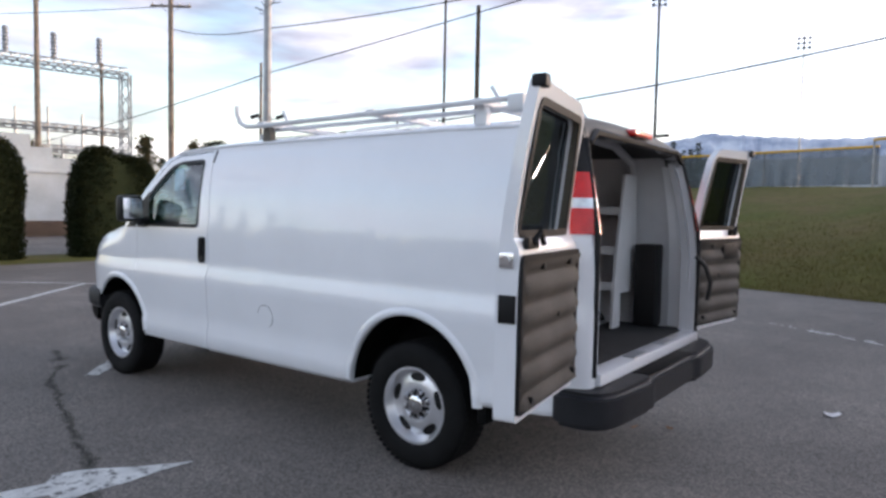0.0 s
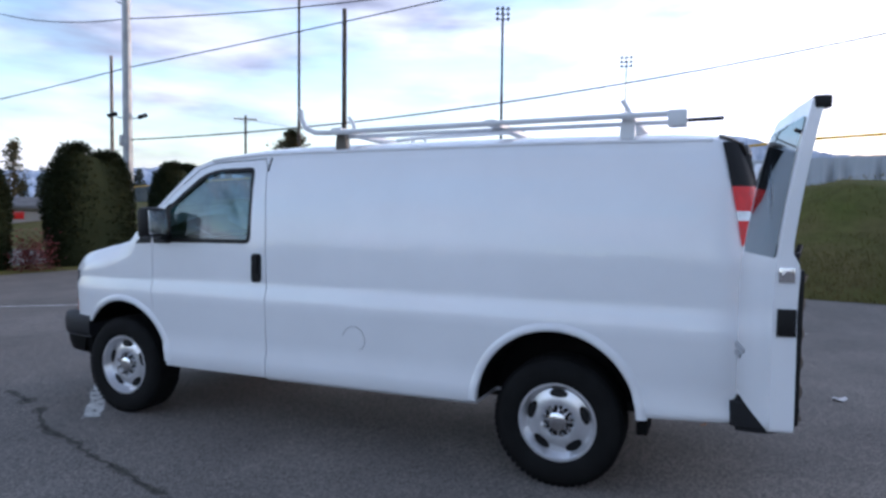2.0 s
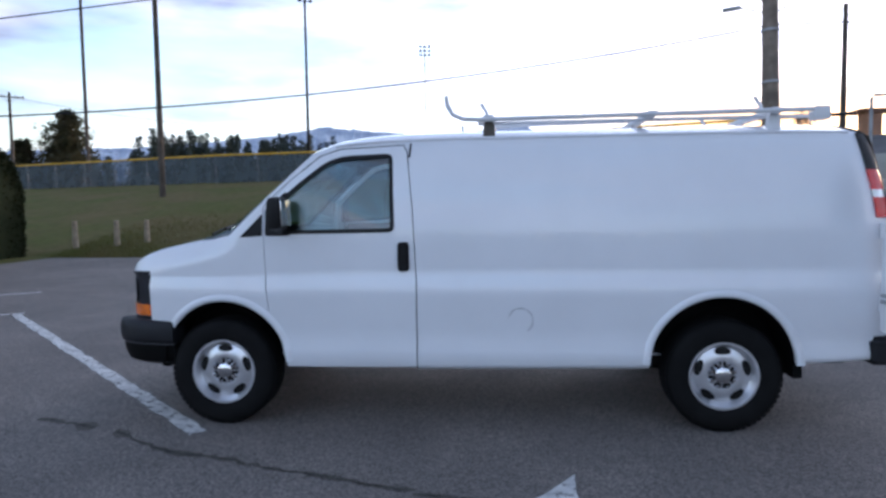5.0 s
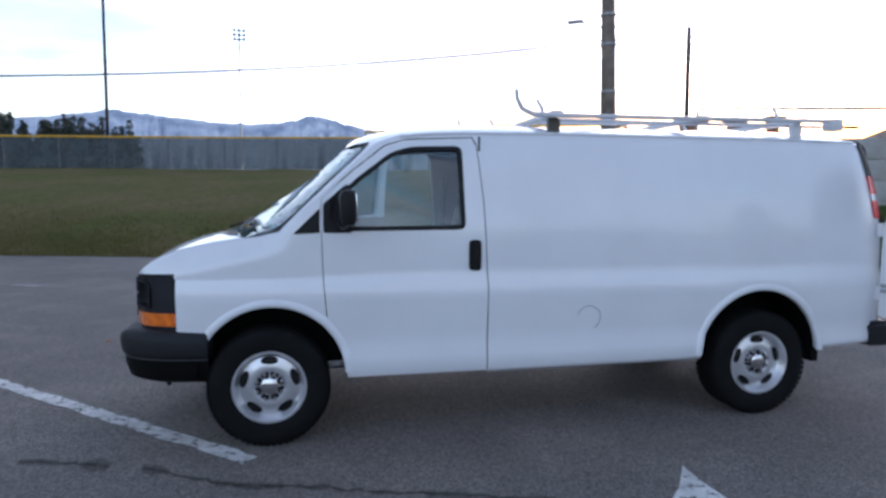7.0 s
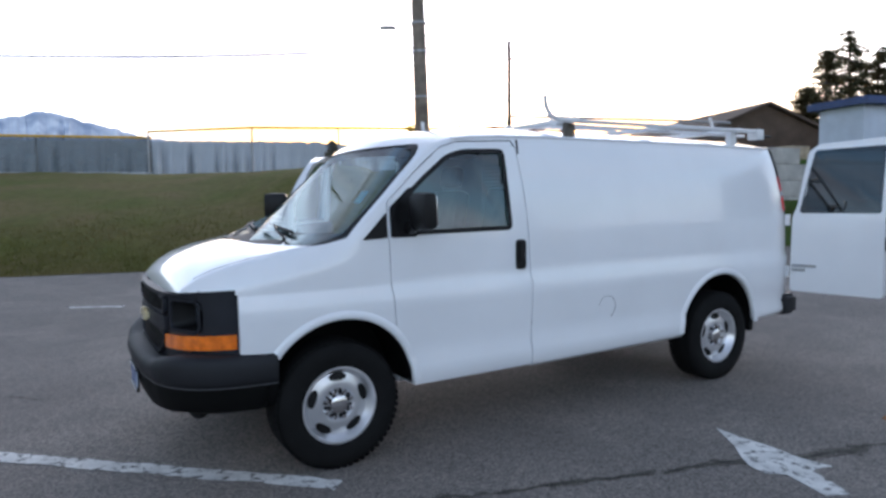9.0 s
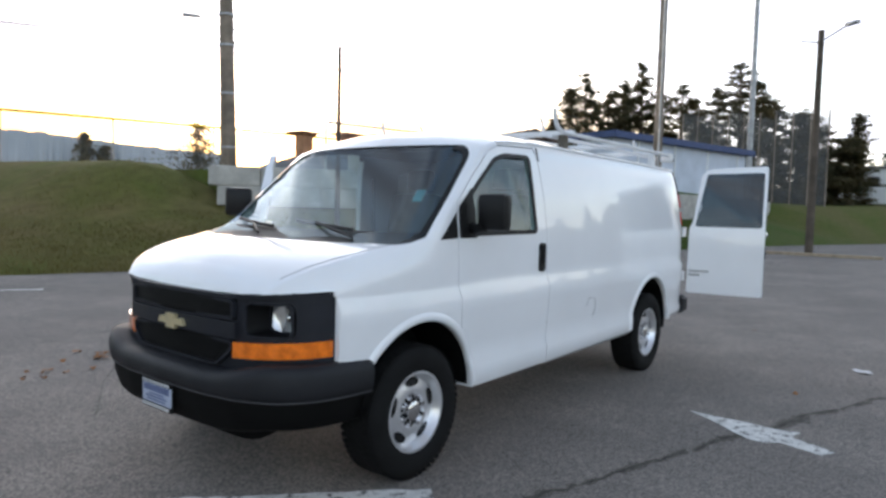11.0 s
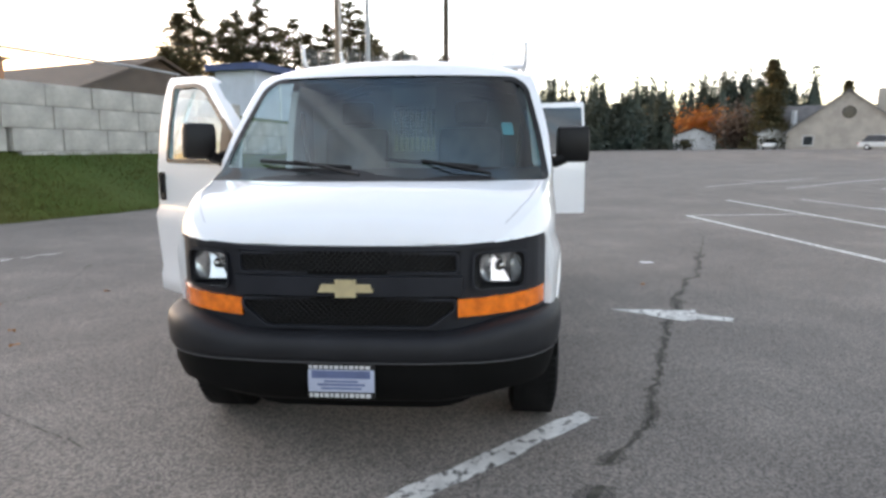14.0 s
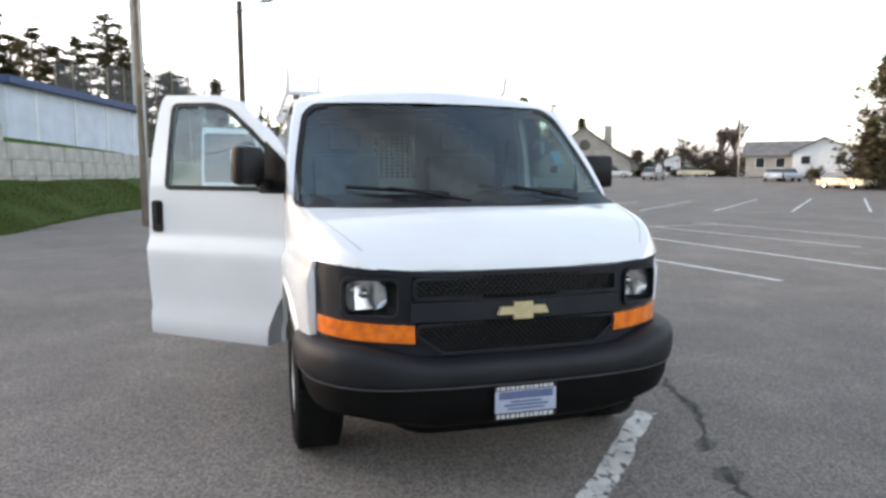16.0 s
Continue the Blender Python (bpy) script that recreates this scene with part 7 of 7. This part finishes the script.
# ---- buildings ----
def house(name, x, y, rz, lx, ly, h, ridge_h, wall, roof, label, windows=(), over=0.4, z=0.0, gable_hole=False):
    """Gabled house; its ridge runs along its own y, gable ends face along y."""
    t = thing(name, label, "house", (x, y, z), rz)
    bm = B()
    prism(bm, [(-lx / 2, -0.3), (lx / 2, -0.3), (lx / 2, h), (0, ridge_h), (-lx / 2, h)], "y", -ly / 2, ly / 2)
    wl_ = part("wall", bm, wall, t, smooth=0)
    k = (ridge_h - h) / (lx / 2)
    for s in (1, -1):
        bm = B()
        prism(bm, [(0, ridge_h + 0.02), (s * (lx / 2 + over), h - k * over + 0.02), (s * (lx / 2 + over), h - k * over + 0.20), (0, ridge_h + 0.20)], "y", -ly / 2 - over, ly / 2 + over)
        part("roof", bm, roof, t, smooth=0)
    for side, u, z0, w, hh in windows:
        bm = B()
        if side in "yY":
            s = -1 if side == "y" else 1
            ring_box(bm, u - w / 2, u + w / 2, *sorted((s * (ly / 2 - 0.05), s * (ly / 2 + 0.03))), z0, z0 + hh, 0.0)
        else:
            s = -1 if side == "x" else 1
            ring_box(bm, *sorted((s * (lx / 2 - 0.05), s * (lx / 2 + 0.03))), u - w / 2, u + w / 2, z0, z0 + hh, 0.0)
        wd = part("window", bm, M["pane"], t, "dark window", 0)
        bm = B()
        if side in "yY":
            for a, b, c, d in ((u - w / 2 - 0.08, u + w / 2 + 0.08, z0 - 0.08, z0), (u - w / 2 - 0.08, u + w / 2 + 0.08, z0 + hh, z0 + hh + 0.08), (u - w / 2 - 0.08, u - w / 2, z0, z0 + hh), (u + w / 2, u + w / 2 + 0.08, z0, z0 + hh)):
                ring_box(bm, a, b, *sorted((s * (ly / 2 - 0.05), s * (ly / 2 + 0.06))), c, d)
        else:
            for a, b, c, d in ((u - w / 2 - 0.08, u + w / 2 + 0.08, z0 - 0.08, z0), (u - w / 2 - 0.08, u + w / 2 + 0.08, z0 + hh, z0 + hh + 0.08), (u - w / 2 - 0.08, u - w / 2, z0, z0 + hh), (u + w / 2, u + w / 2 + 0.08, z0, z0 + hh)):
                ring_box(bm, *sorted((s * (lx / 2 - 0.05), s * (lx / 2 + 0.06))), a, b, c, d)
        part("frame", bm, M["wall_white"], wd, "", 0)
    return t


# gabled house with a round window, its gable towards the lot
gh = house("gabled_house", -93.0, 51.3, 62, 14.5, 12, 2.4, 7.8, M["wall_tan"], M["roof_grey"], "large tan gabled house with a round dark window", (("y", -4.5, 0.6, 1.2, 1.2), ("y", 4.6, 0.6, 1.2, 1.2)))
bm = B()
bmesh.ops.create_cone(bm, cap_ends=True, segments=24, radius1=0.85, radius2=0.85, depth=0.12, matrix=pose(0.2, -6.03, 5.0, 90, 0, 0))
part("round_window", bm, M["pane"], gh, "round dark gable window")
bm = B()
ring_box(bm, 3.4, 4.6, 2.5, 3.6, 5, 8.6, 0.02)
part("chimney", bm, M["wall_tan"], gh, "tall chimney")
house("house_wing", -96.5, 45.2, 150, 7, 8.5, 2.4, 6.2, M["wall_tan"], M["roof_grey"], "dark grey roofed wing of the gabled house")
bm = B()
tube(bm, [(0, 0, -0.2), (0, 0, 5.6)], 0.55, 4, 0.35)
tagged(part("white_tower", bm, M["wall_white"], smooth=0, turn=pose(-93.4, 44.0, 1.2, 0, 0, 20)), "narrow white tapering tower beside the house", "tower")
house("shed", -108.2, 34.3, 75, 6.5, 7, 2.3, 3.4, M["wall_white"], M["roof"], "low white building with a brown roof", (("y", -1.5, 0.9, 1.2, 0.8),))
house("shed", -111, 22, 85, 5, 9, 2.3, 3.2, M["wall_white"], M["roof_grey"], "low white building at the edge of the lot", (("y", 1, 0.9, 1.2, 0.8),))
house("garage", -95.0, 41.6, 70, 3.6, 5, 2.3, 3.0, M["wall_white"], M["roof_grey"], "small white garage beside a fir")
house("white_house", -62.8, 70.0, 45, 6.8, 8, 2.7, 4.4, M["wall_white"], M["roof_grey"], "white single-storey house with grey roof", (("y", -1.9, 1.2, 1.0, 1.0), ("y", 1.9, 1.2, 1.0, 1.0)), z=0.5)
house("house_wing", -67.0, 66.8, -45, 6, 7.5, 2.5, 4.2, M["wall_tan"], M["roof_grey"], "cream wing with a grey roof and dark windows", (("X", -2.0, 0.9, 1.0, 1.2), ("X", 0.4, 0.9, 1.0, 1.2), ("X", 2.4, 0.9, 0.9, 1.2)), z=0.4)
house("shed", -84, 81, -45, 5, 9, 1.8, 3.0, M["wall_tan"], M["roof"], "low dark-roofed building behind the gardens", (("X", 1.6, 0.8, 1.0, 0.8), ("X", -2.2, 0.8, 1.0, 0.8)))
house("house", -101, 62, 55, 8, 9, 2.6, 4.8, M["wall_tan"], M["roof_grey"], "small tan house with a grey roof", (("y", 1.6, 1.0, 1.2, 1.1), ("y", -1.6, 1.0, 1.2, 1.1)))
house("house", -112, 84, 40, 8, 9, 2.6, 4.6, M["wall_white"], M["roof_grey"], "pale house behind bare trees", (("y", 1.6, 1.0, 1.2, 1.1), ("y", -1.6, 1.0, 1.2, 1.1)))
# dark-roofed hall with vents behind the block wall
house("hall", -35.9, -27.4, -21.3, 12, 16, 2.0, 4.4, M["wall_brown_shaded"], M["roof"], "low brown hall with a broad gabled roof", z=2.6)
wing = thing("hall_wing", "low grey hip-roofed building with clay roof vents", "building", (-10.3, -14.45, 2.0), 135)
bm = B()
ring_box(bm, -2.5, 2.0, -1.4, 1.4, 0, 0.75)
part("wall", bm, M["concrete"], wing, "grey wall", 0)
bm = B()
lo = [bm.verts.new(p) for p in ((-3.1, -1.8, 0.62), (2.4, -1.8, 0.62), (2.4, 1.8, 0.62), (-3.1, 1.8, 0.62))]
hi = [bm.verts.new(p) for p in ((-1.3, -0.3, 1.38), (1.9, -0.3, 1.38), (1.9, 0.3, 1.38), (-1.3, 0.3, 1.38))]
for k in range(4):
    bm.faces.new((lo[k], lo[(k + 1) % 4], hi[(k + 1) % 4], hi[k]))
bm.faces.new(hi)
bm.faces.new(lo[::-1])
part("roof", bm, M["roof_grey"], wing, "grey hipped roof", 0)
for (px, py), w in (((-9.38, -15.38), 0.58), ((-10.47, -14.30), 0.58), ((-11.2, -13.55), 0.36)):
    v = thing("roof_vent", "square clay-coloured roof vent with a flat cap", "vent", (px, py, 3.30))
    bm = B()
    ring_box(bm, -w * 0.4, w * 0.4, -w * 0.4, w * 0.4, 0, 0.78, 0.02)
    part("shaft", bm, M["brick"], v)
    bm = B()
    ring_box(bm, -w * 0.82, w * 0.82, -w * 0.82, w * 0.82, 0.80, 0.86, 0.015)
    ring_box(bm, -w * 0.55, w * 0.55, -w * 0.55, w * 0.55, 0.74, 0.80, 0.015)
    part("cap", bm, M["brick"], v)

# long pale building with a blue fascia
lb = thing("field_house", "long pale blue-white building with a navy roof edge", "building", (-29.5, -12.6, 2.4), 166)
bm = B()
prism(bm, [(0, 0), (15, 0), (15, 2.6), (0, 2.6)], "z", -1.0, 3.5)
part("wall", bm, M["wall_blue"], lb, smooth=0)
bm = B()
prism(bm, [(-0.4, -0.5), (15.4, -0.5), (15.4, 3.0), (-0.4, 3.0)], "z", 3.5, 3.86)
part("roof_edge", bm, M["navy"], lb, "navy blue roof edge", 0)
for u in (2.4, 6.2, 10.0, 13.8):
    bm = B()
    ring_box(bm, u - 0.06, u + 0.06, -0.09, 0.0, -1.0, 3.5)
    part("downpipe", bm, M["wall_white"], lb)
bm = B()
ring_box(bm, -22.5, -21.2, -11.9, -11.2, 2.88, 3.55, 0.02)
tagged(part("wooden_crate", bm, M["post"]), "weathered wooden crate on the block wall", "crate")

# backstop net on tall posts
bn = thing("backstop_net", "tall grey backstop net on slender poles", "net", (0, 0, 0))
bp_ = [(-51.5, -16.0), (-52.5, -12.5), (-53.2, -9), (-53.4, -5.2)]
bm = B()
for (x0, y0), (x1, y1) in zip(bp_, bp_[1:]):
    bm.faces.new([bm.verts.new(p) for p in ((x0, y0, 2.6), (x1, y1, 2.6), (x1, y1, 9.6), (x0, y0, 10.4))])
part("netting", bm, M["net"], bn, "fine grey netting", 0)
for i in range(10):
    t = i / 9 * 3
    k = min(2, int(t))
    a, b = Vector((*bp_[k], 0)), Vector((*bp_[k + 1], 0))
    p = a.lerp(b, t - k)
    bm = B()
    tube(bm, [(p.x, p.y, 2.2), (p.x, p.y, 10.2)], 0.06, 6)
    part("net_pole", bm, M["wood"], bn)

# flat-roofed hut on the low hill
hut = thing("press_hut", "small white flat-roofed hut on the low bank", "hut", (-76, -2.6, 3.2), 0)
bm = B()
ring_box(bm, -3, 3, -2.8, 2.8, -0.4, 3.6, 0.03)
part("wall", bm, M["wall_white"], hut)
bm = B()
ring_box(bm, -3.4, 3.4, -3.1, 3.1, 3.6, 3.8, 0.03)
part("roof", bm, M["roof_grey"], hut)
for u in (-1.2, 1.2):
    bm = B()
    ring_box(bm, 2.97, 3.03, u - 0.5, u + 0.5, 1.7, 2.7)
    part("window", bm, M["pane"], hut, "", 0)
bm = B()
prism(bm, [(-79, -12), (-72, -10), (-71.5, -5.2), (-78, -5.4)], "z", 2.8, 4.3)
tagged(part("bleacher_canopy", bm, M["wall_white"], smooth=0), "white sloping canopy beside the hut", "canopy")

# white building and substation behind the hedges
wb = thing("white_building", "white painted block building with stepped parapet", "building", (35.5, -9.6, 0))
bm = B()
prism(bm, [(-6, -0.2), (3.2, -0.2), (3.2, 3.75), (0.3, 3.75), (0.3, 4.2), (-0.6, 4.2), (-0.6, 4.75), (-6, 4.75)], "y", -4, 4)
# white wall drawn in the darker tone that carries its shade
part("wall", bm, M["wall_shaded"], wb, smooth=0, turn=pose(0, 0, 0, 0, 0, -90))
bm = B()
ring_box(bm, -4.12, 4.1, -3.4, 6.1, 3.0, 3.2, 0.02)
part("ledge", bm, M["wall_shaded"], wb)
bm = B()
ring_box(bm, -4.15, 4.15, -3.4, 6.15, -0.2, 0.75, 0.02)
part("plinth", bm, M["roof"], wb, "brown painted base")
bm = B()
ring_box(bm, -4.3, -3.95, 2.6, 3.1, 3.9, 4.5, 0.04)
part("wall_lamp", bm, M["dark"], wb)

sub = thing("substation", "galvanised steel substation gantry with insulators", "substation", (0, 0, 0))
GA, GB = Vector((49.7, -13.0, 0)), Vector((46.4, -21.3, 0))
GD = (GB - GA)


def lattice(name, a, b, w, r=0.06, n=10):
    """A square lattice beam or column from a to b."""
    bm = B()
    d = (b - a).normalized()
    u = d.orthogonal().normalized()
    v = d.cross(u)
    cs = [u * w + v * w, u * w - v * w, -u * w - v * w, -u * w + v * w]
    for c in cs:
        tube(bm, [a + c, b + c], r, 5)
    for i in range(n):
        p, q = a.lerp(b, i / n), a.lerp(b, (i + 1) / n)
        for k in range(4):
            tube(bm, [p + cs[k], q + cs[(k + 1) % 4]], r * 0.6, 4)
    return part(name, bm, M["steel"], sub)


up = Vector((0, 0, 1))
for k in (0.02, 0.98):
    p = GA + GD * k
    lattice("column", p, p + up * 11.3, 0.32)
lattice("beam", GA + up * 11.6 - GD * 0.25, GB + up * 11.3, 0.3, n=18)
lattice("low_beam", GA + up * 7.1 - GD * 0.25, GB + up * 6.9, 0.18, n=18)
lattice("low_beam", GA + up * 5.6 - GD * 0.25, GB + up * 5.4, 0.18, n=18)
for k in (0.15, 0.47, 0.79):
    p = GA + GD * k
    bm = B()
    for j in range(7):
        bmesh.ops.create_cone(bm, cap_ends=True, segments=10, radius1=0.22, radius2=0.17, depth=0.2, matrix=Matrix.Translation(p + up * (12.0 + 0.26 * j)))
    part("insulator", bm, M["steel"], sub, "stacked grey insulator")
for k, h in ((0.1, 8.9), (0.32, 8.6), (0.55, 8.8), (0.8, 8.4), (0.25, 6.6), (0.45, 6.4), (0.65, 6.5)):
    p = GA + GD * k + Vector((3, 0, 0))
    bm = B()
    tube(bm, [p, p + up * h], 0.09, 6)
    part("upright", bm, M["steel"], sub)
bm = B()
tube(bm, [(47.1, -19.7, 0), (47.1, -19.7, 11.9)], 0.13, 8)
part("upright", bm, M["wood"], sub)
pole("utility_pole", 42.5, -13.6, 0.0, 15.5, 0.19, M["wood"], "tall wooden pole beside the substation", extra=crossarm(60, 1.6, 1.2))


# ---- far parked vehicles ----
def car(name, x, y, rz, paint, label, tall=1.45, length=4.4):
    c = thing(name, label, "car", (x, y, 0), rz, "parked cars")
    k = length / 4.4
    prof = [(-2.2, 0.35), (-2.2, 0.75), (-2.1, 0.92), (-1.2, 1.0), (0.9, 0.98), (1.75, 0.88), (2.15, 0.72), (2.2, 0.35)]
    bm = B()
    prism(bm, [(a * k, b) for a, b in rounded(prof, 0.12)], "y", -0.86, 0.86)
    bmesh.ops.bevel(bm, geom=[e for e in bm.edges if abs(e.verts[0].co.y - e.verts[1].co.y) < 0.01], offset=0.07, segments=2, affect='EDGES')
    bd = part("body", bm, paint, c)
    bm = B()
    top = [(-1.9, 0.95), (-1.35, tall), (0.05, tall), (0.95, 0.95)]
    lo = [bm.verts.new((a * k, s * 0.80, b)) for s in (1, -1) for a, b in (top[0], top[3])]
    hi = [bm.verts.new((a * k, s * 0.62, b)) for s in (1, -1) for a, b in (top[1], top[2])]
    for f in ((hi[0], hi[1], hi[3], hi[2]), (lo[0], lo[1], hi[1], hi[0]), (lo[3], lo[2], hi[2], hi[3]), (lo[1], lo[3], hi[3], hi[1]), (lo[2], lo[0], hi[0], hi[2])):
        bm.faces.new(f)
    bmesh.ops.recalc_face_normals(bm, faces=bm.faces)
    part("cabin_glass", bm, M["pane"], c, "dark car windows", 0)
    bm = B()
    ring_box(bm, -1.38 * k, 0.08 * k, -0.63, 0.63, tall - 0.02, tall + 0.04, 0.02)
    part("roof", bm, paint, c)
    for s in (1, -1):
        for a in (-1.35, 1.35):
            bm = B()
            tube(bm, [(a * k, s * 0.66, 0.32), (a * k, s * 0.88, 0.32)], 0.32, 16)
            w = part("wheel", bm, M["rubber"], c)
            bm = B()
            tube(bm, [(a * k, s * 0.87, 0.32), (a * k, s * 0.89, 0.32)], 0.19, 12)
            part("rim", bm, M["silver"], w)
        bm = B()
        ring_box(bm, 2.12 * k, 2.2 * k, *sorted((s * 0.5, s * 0.8)), 0.62, 0.76, 0.01)
        part("headlamp", bm, M["clear"], c)
        bm = B()
        ring_box(bm, -2.21 * k, -2.14 * k, *sorted((s * 0.55, s * 0.8)), 0.68, 0.85, 0.01)
        part("tail_lamp", bm, M["red"], c)
    return c


car("parked_truck", -76.5, 47.3, 52, M["car_white"], "white pickup parked by the gabled house", 1.75, 5.2)
car("parked_car", -65.5, 46.7, 128, M["car_silver"], "silver car parked across the lot", 1.5)
car("parked_car", -73.6, 58.8, 50, M["car_cream"], "cream car parked by the bare trees", 1.4, 5.0)
car("parked_car", -55.5, 55.6, -40, M["car_white"], "white car parked by the white house", 1.45)
car("parked_car", -54.2, 56.6, -30, M["car_silver"], "silver blue car parked by the white house", 1.45)
car("parked_car", -40.5, 50.0, 0, M["car_cream"], "cream van parked below the big fir", 1.6, 5.0)
car("parked_car", -92.5, 40.6, -30, M["car_white"], "white car parked by a small garage", 1.5)
car("parked_car", -96, 8, 20, M["car_silver"], "grey car parked at the far end", 1.5)
# low pale building with a red panel, half hidden behind the hedges
lb_ = house("low_building", 41.5, -23.5, 144, 4, 6.5, 2.0, 2.5, M["wall_tan"], M["roof_grey"], "low pale building with a faded red panel behind the hedges")
bm = B()
ring_box(bm, 1.99, 2.03, -0.1, 0.6, 1.25, 1.75, 0.01)
part("wall_panel", bm, M["red"], lb_, "faded red panel on the wall")


# ---- litter ----
def scrap(name, x, y, z, s, material, label, seed):
    random.seed(seed)
    bm = B()
    n = 9
    c = bm.verts.new((0, 0, 0.02))
    rim_ = [bm.verts.new((s * random.uniform(0.6, 1.1) * math.cos(2 * math.pi * k / n), s * random.uniform(0.4, 0.8) * math.sin(2 * math.pi * k / n), random.uniform(0.004, 0.03))) for k in range(n)]
    for k in range(n):
        bm.faces.new((c, rim_[k], rim_[(k + 1) % n]))
    tagged(part(name, bm, material, smooth=0, turn=pose(x, y, z, 0, 0, seed * 37)), label, "litter")


scrap("paper_scrap", -1.81, -1.90, 0.002, 0.085, M["paper"], "crumpled white paper scrap on the asphalt", 1)
scrap("paper_scrap", -1.44, 2.60, 0.002, 0.09, M["paper"], "flat pale paper scrap on the asphalt", 2)
scrap("paper_scrap", -2.5, -10.9, 0.05, 0.13, M["paper"], "white paper scrap at the grass edge", 3)
scrap("paper_scrap", -13.2, -8.0, 0.2, 0.12, M["paper"], "white paper scrap in the grass", 4)
scrap("paper_scrap", 9.9, -15.1, 0.05, 0.12, M["paper"], "white paper scrap at the grass edge", 5)
random.seed(12)
for i in range(46):
    cx, cy = random.choice([(3.1, -3.1), (2.4, -3.5), (1.4, -4.3), (3.8, -2.9)])
    scrap("dead_leaf", cx + random.gauss(0, 0.28), cy + random.gauss(0, 0.14), 0.001, random.uniform(0.025, 0.06), M["leaf"], "brown dead leaf on the asphalt", 20 + i)
for i, (x, y) in enumerate([(-0.75, -0.6), (-0.95, -0.75), (-0.04, 2.25), (5.3, -2.4), (-3.2, 1.2), (8.2, 3.0), (0.6, -3.4)]):
    scrap("dead_leaf", x, y, 0.001, 0.035, M["leaf"], "small dark leaf on the asphalt", 80 + i)
